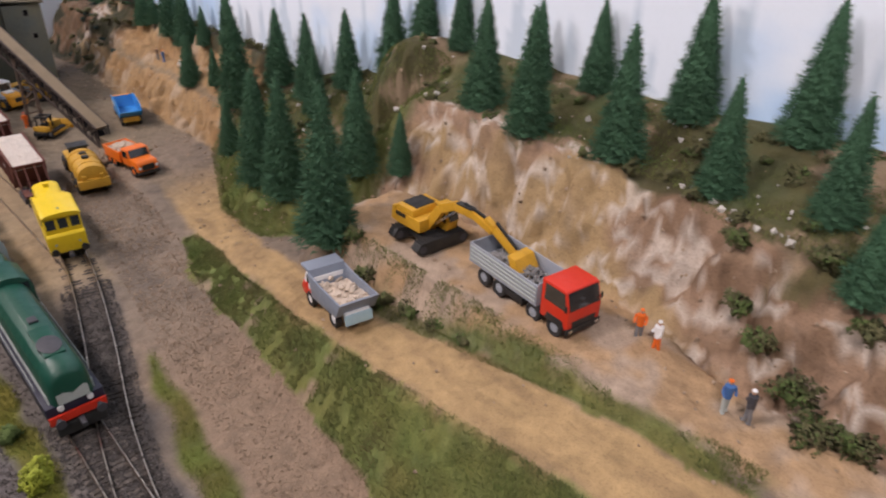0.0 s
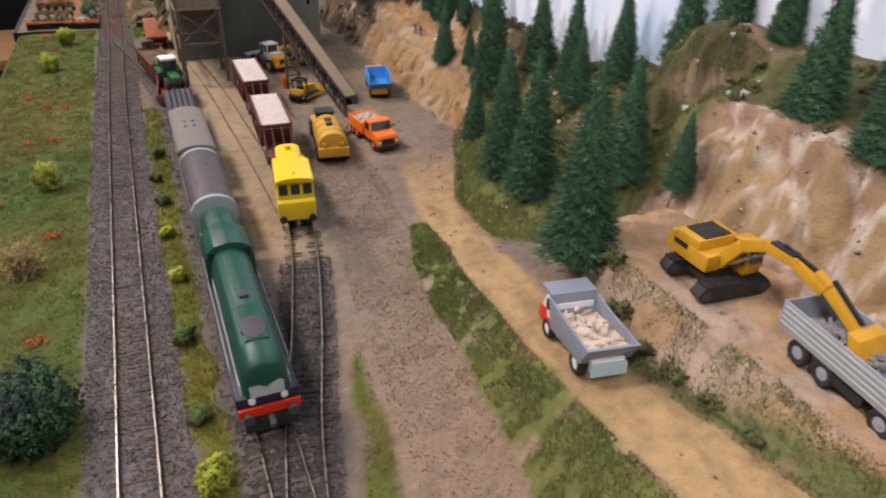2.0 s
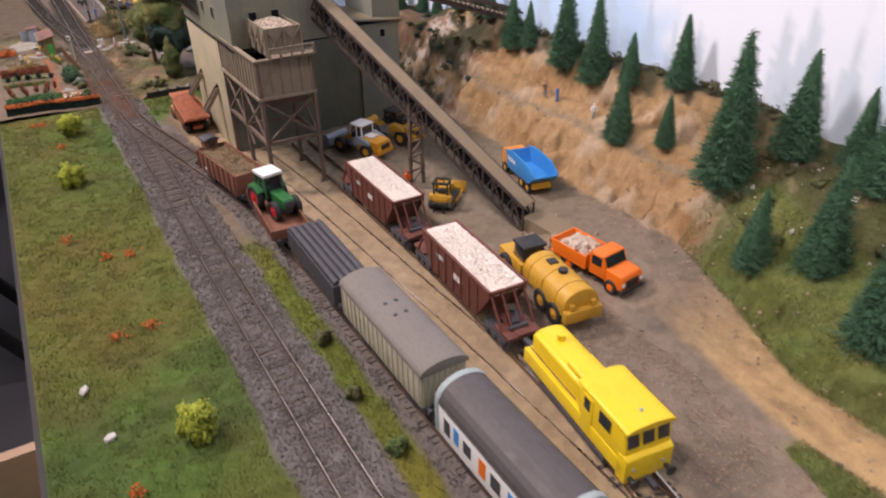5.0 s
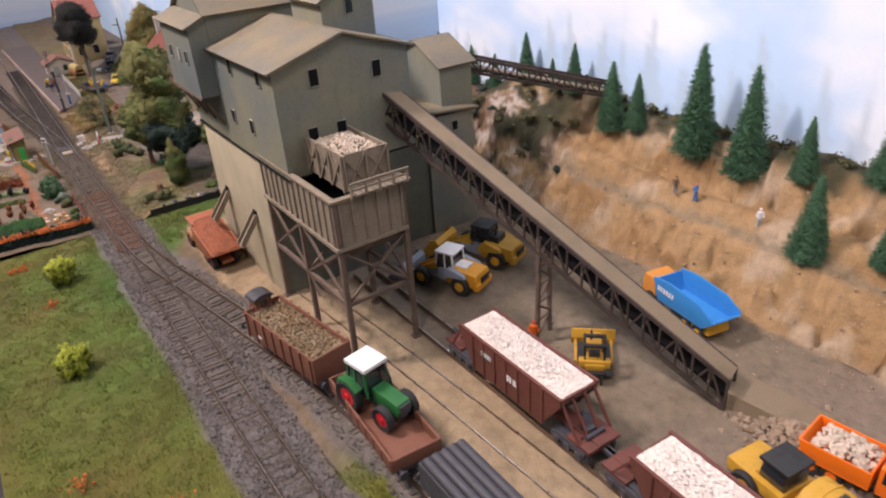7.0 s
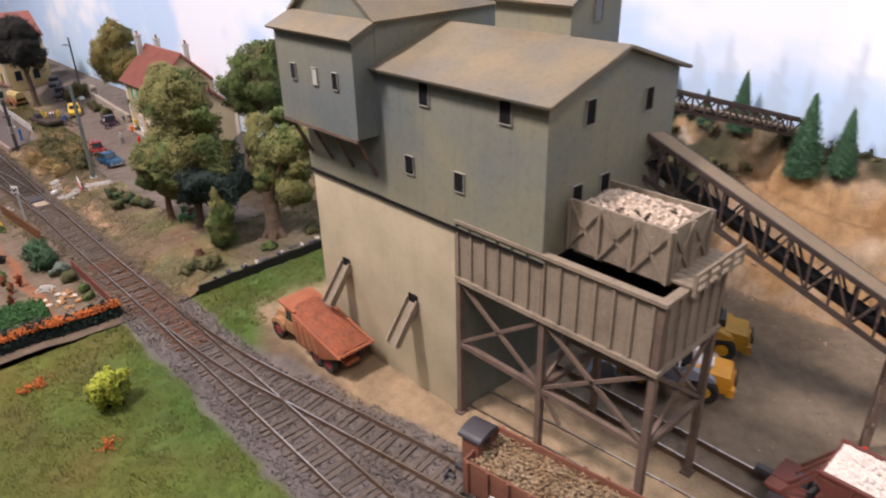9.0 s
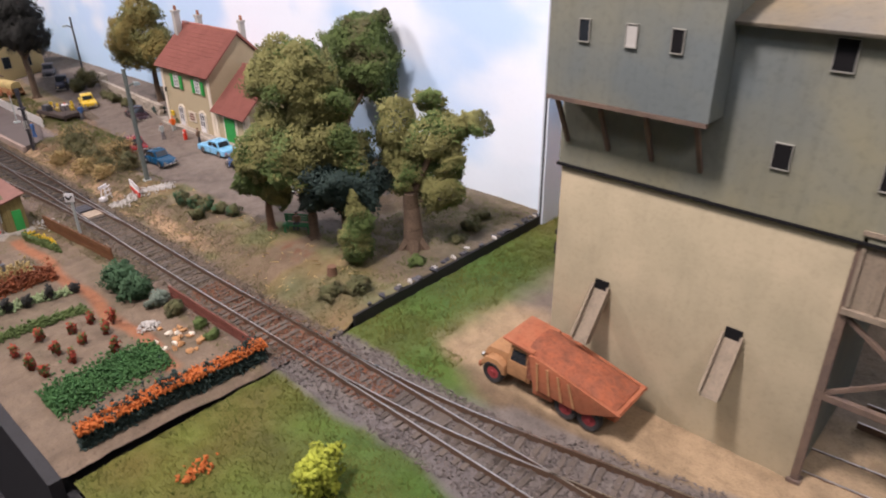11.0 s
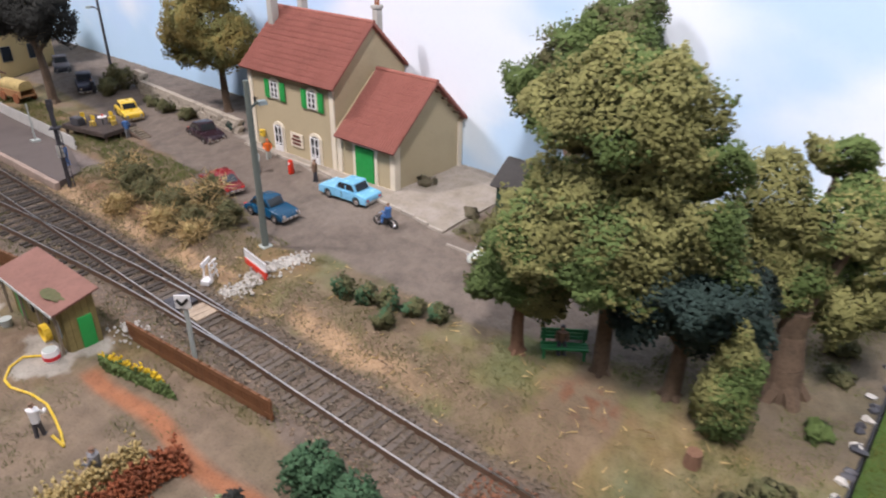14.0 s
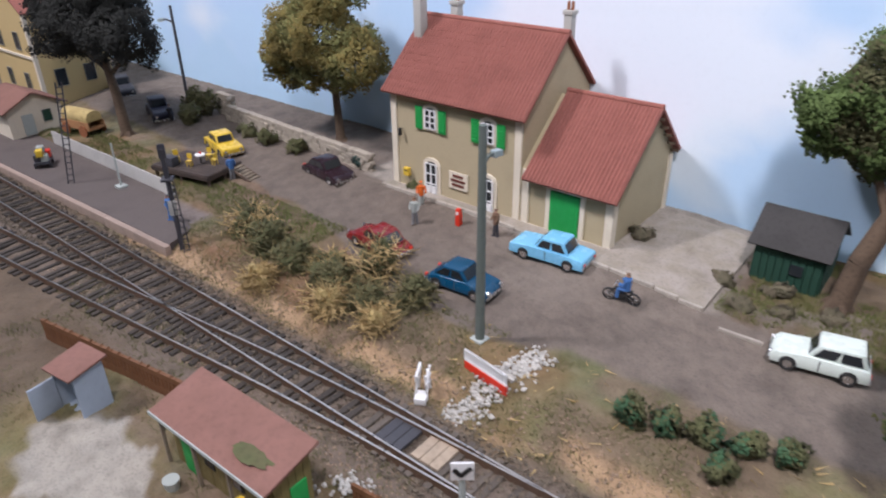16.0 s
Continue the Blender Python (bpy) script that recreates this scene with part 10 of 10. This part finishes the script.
for k, (x, y) in enumerate(((-0.118, 1.339), (-0.103, 1.345), (-0.102, 1.325), (-0.089, 1.326), (-0.076, 1.328), (-0.116, 1.322), (-0.113, 1.310), (-0.099, 1.313), (-0.080, 1.305), (-0.088, 1.340), (-0.076, 1.345), (-0.068, 1.336))):
    bush("tomato_plant", x, y, 2.6, 9 + k % 3, "leaf_red", "staked tomato plant with red fruit", 740 + k, 90, "leaf_green", 1.1)


# ---- grass fibres ----
def grass(label, count, inside, x0, x1, y0, y1, length, mat, seed, lean=0.45, name="grass"):
    r = np.random.RandomState(seed)
    count = int(count * 1.8)
    x, y = r.uniform(x0, x1, count), r.uniform(y0, y1, count)
    keep = inside(x, y, noise2(x, y, 45, 2)) & (noise2(x, y, 120, seed) > 0.30)
    x, y = x[keep], y[keep]
    z = ground_z(x, y)
    way = np.stack([r.normal(size=len(x)) * lean, r.normal(size=len(x)) * lean, np.ones(len(x))], 1)
    way /= np.linalg.norm(way, axis=1)[:, None]
    v, f = blades(np.stack([x, y, z - 0.0004], 1), way, r.uniform(0.4, 1.2, len(x)) * length, 0.00038, seed)
    return tagged(raw(name, v.tolist(), f.tolist(), M[mat]), label, "grass", kind="stuff")


grass("long green static grass of the front lawn", 95000, lambda x, y, m: x < -0.034 - (m - 0.5) * 0.012, -0.132, -0.026, 0.08, 1.2310, 0.0023, "grass", 1)
grass("yellow-green grass strip between the tracks", 16000, lambda x, y, m: (x + (m - 0.5) * 0.012 > 0.0125) & (x + (m - 0.5) * 0.012 < 0.0285) & (y < 0.83), 0.008, 0.034, 0.08, 0.84, 0.0032, "grass_yellow", 2)
grass("green grass along the module edge", 16000, lambda x, y, m: (y > 1.188 + 0.02 * (m - 0.5)) | (x < 0.04), 0.016, 0.27, 1.165, 1.2310, 0.0024, "grass", 3)
grass("grass of the small island by the sidings", 7000, lambda x, y, m: (x > np.interp(y, [0.0, 0.25, 0.33, 0.37], [0.05, 0.073, 0.090, 0.101])) & (x < np.interp(y, [0.0, 0.23, 0.30, 0.36], [0.075, 0.088, 0.096, 0.104])), 0.05, 0.106, 0.1, 0.37, 0.0030, "grass", 4)
grass("dull green grass of the haul road bank", 100000, lambda x, y, m: (x > np.interp(y, [0.0, 0.2, 0.285, 0.333, 0.394, 0.442, 0.485, 0.6], [0.122, 0.134, 0.146, 0.151, 0.155, 0.163, 0.177, 0.23])) & (x < np.interp(y, *ROAD_L)) & (y < 0.49) & ((noise2(x, y, 38, 11) < 0.72) | (y > 0.42)), 0.11, 0.20, 0.02, 0.495, 0.0030, "grass_dull", 5)
grass("dull green grass under the spruces", 52000, lambda x, y, m: (x > hill_toe(y) - 0.004) & (y > 0.37), 0.20, 0.385, 0.36, 0.66, 0.0032, "grass_dull", 6)
grass("mossy grass on the hilltop", 30000, lambda x, y, m: (x > hill_toe(y) + 0.036 + 0.03 * (m - 0.5)), 0.28, 0.387, -0.05, 0.40, 0.0030, "grass_dull", 7)
grass("grass tufts on the bank below the shelf", 9000, lambda x, y, m: (x > np.interp(y, *ROAD_R)) & (x < 0.226) & (m > 0.30), 0.20, 0.23, 0.05, 0.33, 0.0032, "grass_dull", 8)
grass("sparse weeds along the village line", 42000, lambda x, y, m: ((x > 0.008) & (x < 0.058) | (x < -0.022) & (x > -0.042)) & (m > 0.40) & (((x - 0.052) / 0.02) ** 2 + ((y - 1.322) / 0.025) ** 2 > 1), -0.045, 0.06, 1.24, 1.72, 0.0022, "grass_pale", 9)
grass("thin grass of the grove floor", 16000, lambda x, y, m: (m > 0.40) & ((x < 0.085) | (y < 1.315)) & (((x - 0.052) / 0.02) ** 2 + ((y - 1.322) / 0.025) ** 2 > 1), 0.05, 0.2, 1.24, 1.36, 0.0020, "grass_dull", 10)
grass("grass tufts round the station hut", 9000, lambda x, y, m: (m > 0.42) & (x > 0.126), 0.122, 0.205, 1.38, 1.455, 0.0028, "grass_dull", 11)
grass("weedy verge by the deck", 12000, lambda x, y, m: (m > 0.35), 0.053, 0.085, 1.64, 1.95, 0.0028, "grass_dull", 12)
grass("weeds around the cabin garden", 12000, lambda x, y, m: (m > 0.45) & (np.exp(-(((x + 0.088) / 0.026) ** 2 + ((y - 1.585) / 0.045) ** 2)) + np.exp(-(((x + 0.066) / 0.022) ** 2 + ((y - 1.515) / 0.020) ** 2)) < 0.42), -0.13, -0.04, 1.43, 1.70, 0.0020, "grass_pale", 13)
# lawn details
for k, (x, y, a) in enumerate(((-0.119, 0.633, 10), (-0.102, 0.674, 40), (-0.109, 0.719, 70))):
    s = Shape()
    s.ball(0, 0, 1.4, 3.6, 2.8, 1.9, 0.25)
    o = part("lawn_stone", s.bm, M["white_stone"])
    o.matrix_world = pose(x, y, 0, 0, 0, a)
    tagged(o, "white stone lying on the lawn", "stone", "lawn stones")
for k, (x, y) in enumerate(((-0.096, 0.630), (-0.057, 0.562), (-0.115, 0.585), (-0.057, 0.437), (-0.060, 0.860), (-0.075, 0.865), (-0.066, 0.760), (-0.085, 0.760), (-0.099, 1.196), (-0.093, 1.198), (-0.082, 1.117), (-0.100, 0.905))):
    r = np.random.RandomState(800 + k)
    v, f = lumps(np.stack([x + r.normal(size=26) * 0.0028, y + r.normal(size=26) * 0.0022, np.abs(r.normal(size=26)) * 0.0016 + 0.0012], 1), r.uniform(0.0006, 0.0013, 26), 0.5, k)
    tagged(raw("flower_patch", v.tolist(), f.tolist(), M["leaf_orange"]), "small orange flower patch on the lawn", "flowers", "lawn flowers")
# loose stones over the quarry and yard
r = np.random.RandomState(77)
x, y = r.uniform(0.12, 0.38, 2600), r.uniform(0.02, 1.1, 2600)
keep = (r.rand(2600) < 0.12) | (np.abs(x - hill_toe(y)) < 0.03)
x, y = x[keep], y[keep]
v, f = lumps(np.stack([x, y, ground_z(x, y) + 0.0004], 1), r.uniform(0.0005, 0.0016, len(x)) ** 1.0, 0.4, 77)
tagged(raw("loose_stones", v.tolist(), f.tolist(), M["rubble_ground"]), "scattered loose stones of the quarry", "stones", kind="stuff")
x, y = 0.208 + r.normal(size=700) * 0.010, 0.698 + r.normal(size=700) * 0.012
e = np.exp(-((x - 0.208) / 0.013) ** 2 - ((y - 0.698) / 0.016) ** 2)
v, f = lumps(np.stack([x, y, e * 0.010], 1), r.uniform(0.0008, 0.0026, 700), 0.4, 78)
tagged(raw("rubble_heap", v.tolist(), f.tolist(), M["rubble_ground"]), "heap of pale rubble behind the orange lorry", "stones", kind="stuff")
x, y = r.uniform(0.30, 0.385, 420), r.uniform(-0.05, 0.66, 420)
keep = (x > hill_toe(y) + 0.03) & (noise2(x, y, 30, 19) > 0.45)
x, y = x[keep], y[keep]
v, f = lumps(np.stack([x, y, ground_z(x, y) + 0.001], 1), 0.0005 + 0.0026 * r.uniform(0, 1, len(x)) ** 3, 0.4, 79)
tagged(raw("hill_stones", v.tolist(), f.tolist(), M["white_stone"]), "pale stones lying among the hilltop scrub", "stones", kind="stuff")
def grit(label, count, x0, x1, y0, y1, inside, mat, seed):
    q = np.random.RandomState(seed)
    x, y = q.uniform(x0, x1, count), q.uniform(y0, y1, count)
    keep = inside(x, y)
    x, y = x[keep], y[keep]
    v, f = lumps(np.stack([x, y, ground_z(x, y) + 0.0003], 1), q.uniform(0.0003, 0.0008, len(x)), 0.4, seed, 0.7, 4)
    return tagged(raw("gravel", v.tolist(), f.tolist(), M[mat]), label, "gravel", kind="stuff")


grit("fine tan gravel of the quarry path", 26000, 0.07, 0.19, 0.1, 0.66, lambda x, y: (x > np.interp(y, [0.1, 0.36, 0.5, 0.66], [0.088, 0.106, 0.125, 0.14])) & (x < np.interp(y, [0.0, 0.2, 0.285, 0.394, 0.485, 0.66], [0.122, 0.134, 0.146, 0.155, 0.177, 0.2])), "grit_tan", 91)
q = np.random.RandomState(95)
n = 260
x, y = q.uniform(0.006, 0.06, n), q.uniform(1.25, 1.56, n)
d = np.stack([q.normal(size=n), q.normal(size=n), np.abs(q.normal(size=n)) * 0.12], 1)
d /= np.linalg.norm(d, axis=1)[:, None]
v, f = blades(np.stack([x, y, ground_z(x, y) + 0.0009], 1), d, q.uniform(0.0015, 0.006, n), 0.0008, 95)
tagged(raw("twig_litter", v.tolist(), f.tolist(), M["twig"]), "pale broken twigs littering the ground by the track", "twigs", kind="stuff")
grit("brown grit of the station road bank and track side", 9000, -0.036, 0.056, 1.24, 1.74, lambda x, y: ((x > 0.006) & (x < 0.03) & (y > 1.36)) | (x < -0.022), "grit_tan", 92)
s = Shape()
s.rod((0, 0, -1), (0, 0, 7), 3.4, 2.8, 10)
o = part("tree_stump", s.bm, M["bark_red"])
o.matrix_world = pose(0.0440, 1.2780, 0.006)
tagged(o, "short sawn tree stump in the grass", "stump")


# ---- the hall round the layout ----
M["carpet"] = material("grey_carpet", (0.135, 0.128, 0.135), 0.95, var=0.2, grain=260, bump=0.4, blotch=3)
M["hall_paint"] = material("hall_wall_paint", (0.52, 0.53, 0.55), 0.85, var=0.04, grain=60, blotch=1.5)
M["oak"] = material("varnished_wood", (0.62, 0.33, 0.14), 0.35, var=0.12, grain=60, bump=0.05, blotch=14, streak=0.1)
M["chipboard"] = material("pale_chipboard", (0.55, 0.37, 0.25), 0.7, var=0.06, grain=300, blotch=12)
FLOOR = -0.98
b = Shape(1)
b.box(-4.0, 3.2, -3.2, 5.2, FLOOR - 0.05, FLOOR)
tagged(part("floor", b.bm, M["carpet"]), "dark grey carpet floor of the hall", "floor", kind="structure")
for nm, c in (("wall_west", (-4.08, -4.0, -3.28, 5.28)), ("wall_east", (3.2, 3.28, -3.28, 5.28)), ("wall_south", (-4.0, 3.2, -3.28, -3.2)), ("wall_north", (-4.0, 3.2, 5.2, 5.28))):
    b = Shape(1)
    b.box(*c, FLOOR, 2.4)
    tagged(part(nm, b.bm, M["hall_paint"]), "plain painted hall wall", "wall", kind="structure")
b = Shape(1)
b.box(-4.08, 3.28, -3.28, 5.28, 2.4, 2.45)
tagged(part("ceiling", b.bm, M["hall_paint"]), "plain hall ceiling above the layout", "ceiling", kind="structure")
for x in (-0.08, 0.33):
    for y in (-0.45, 0.5, 1.15):
        b = Shape(1)
        b.box(x - 0.02, x + 0.02, y - 0.02, y + 0.02, FLOOR, -0.10)
        tagged(part("trestle", b.bm, M["black"]), "black table leg under the layout", "table leg", "layout legs")
for x in (-0.08, 0.18):
    for y in (1.4, 2.25):
        b = Shape(1)
        b.box(x - 0.02, x + 0.02, y - 0.02, y + 0.02, FLOOR, -0.10)
        tagged(part("trestle", b.bm, M["black"]), "black table leg under the layout", "table leg", "layout legs")
stool = thing("folding_stool", pose(-0.48, 2.34, FLOOR), "folding stool with an orange-brown wooden top and black crossed legs", "stool")
b = Shape(1)
b.box(-0.20, 0.185, -0.19, 0.19, 0.705, 0.735, 0.008)
part("seat", b.bm, M["oak"], stool, "varnished wooden top")
for y in (-0.15, 0.15):
    for q in (-1, 1):
        b = Shape(1)
        b.beam((0.165 * q, y + 0.012 * q, 0.705), (-0.21 * q, y + 0.012 * q, 0.0), 0.022, 0.030)
        part("leg", b.bm, M["cat_black"], stool)
b = Shape(1)
b.rod((0.0, -0.17, 0.37), (0.0, 0.17, 0.37), 0.008)
part("pivot", b.bm, M["chrome"], stool)
crate = thing("wooden_crate", pose(0, 0, 0), "pale chipboard crate standing against the layout front", "crate")
for c in ((-0.50, -0.150, 0.815, 0.824, -0.36), (-0.50, -0.150, 0.30, 0.309, -0.36), (-0.509, -0.50, 0.30, 0.824, -0.36), (-0.150, -0.1425, 0.30, 0.824, -0.36)):
    b = Shape(1)
    b.box(*c, -0.105)
    part("crate_wall", b.bm, M["chipboard"], crate)
b = Shape(1)
b.box(-0.50, -0.150, 0.309, 0.815, -0.36, -0.35)
part("crate_bottom", b.bm, M["chipboard"], crate)
b = Shape(1)
b.box(-0.498, -0.152, 0.31, 0.735, -0.128, -0.118, 0.001)
part("lid", b.bm, M["chipboard"], crate)
for x in (-0.47, -0.20):
    b = Shape(1)
    b.box(x - 0.02, x + 0.02, 0.33, 0.79, FLOOR, -0.36)
    part("leg", b.bm, M["chipboard"], crate)
case = thing("stock_box", pose(0, 0, 0), "green-edged box of grey strips stored in the crate", "box")
b = Shape(1)
b.box(-0.42, -0.165, 0.742, 0.752, -0.35, -0.150)
b.box(-0.42, -0.165, 0.798, 0.808, -0.35, -0.150)
b.box(-0.175, -0.165, 0.752, 0.798, -0.35, -0.150)
part("frame", b.bm, M["shutter_green"], case)
for k in range(9):
    b = Shape(1)
    b.box(-0.41 + k * 0.025, -0.39 + k * 0.025, 0.753, 0.797, -0.35, -0.160 - 0.003 * (k % 3))
    part("strip", b.bm, M["pale_grey"] if k % 2 else M["charcoal"], case)
bag = thing("carry_bag", pose(-0.42, 3.55, FLOOR, 0, 0, 12), "black bag on a black chair by the wall", "bag")
b = Shape(1)
b.box(-0.28, 0.30, -0.2, 0.2, 0.44, 0.86, 0.05)
part("body", b.bm, M["cat_black"], bag)
b = Shape(1)
b.box(-0.3, 0.32, -0.24, 0.24, 0.40, 0.44, 0.01)
for x in (-0.26, 0.28):
    for y in (-0.2, 0.2):
        b.beam((x, y, 0), (x, y, 0.4), 0.025, 0.025)
part("stand", b.bm, M["cat_black"], bag)
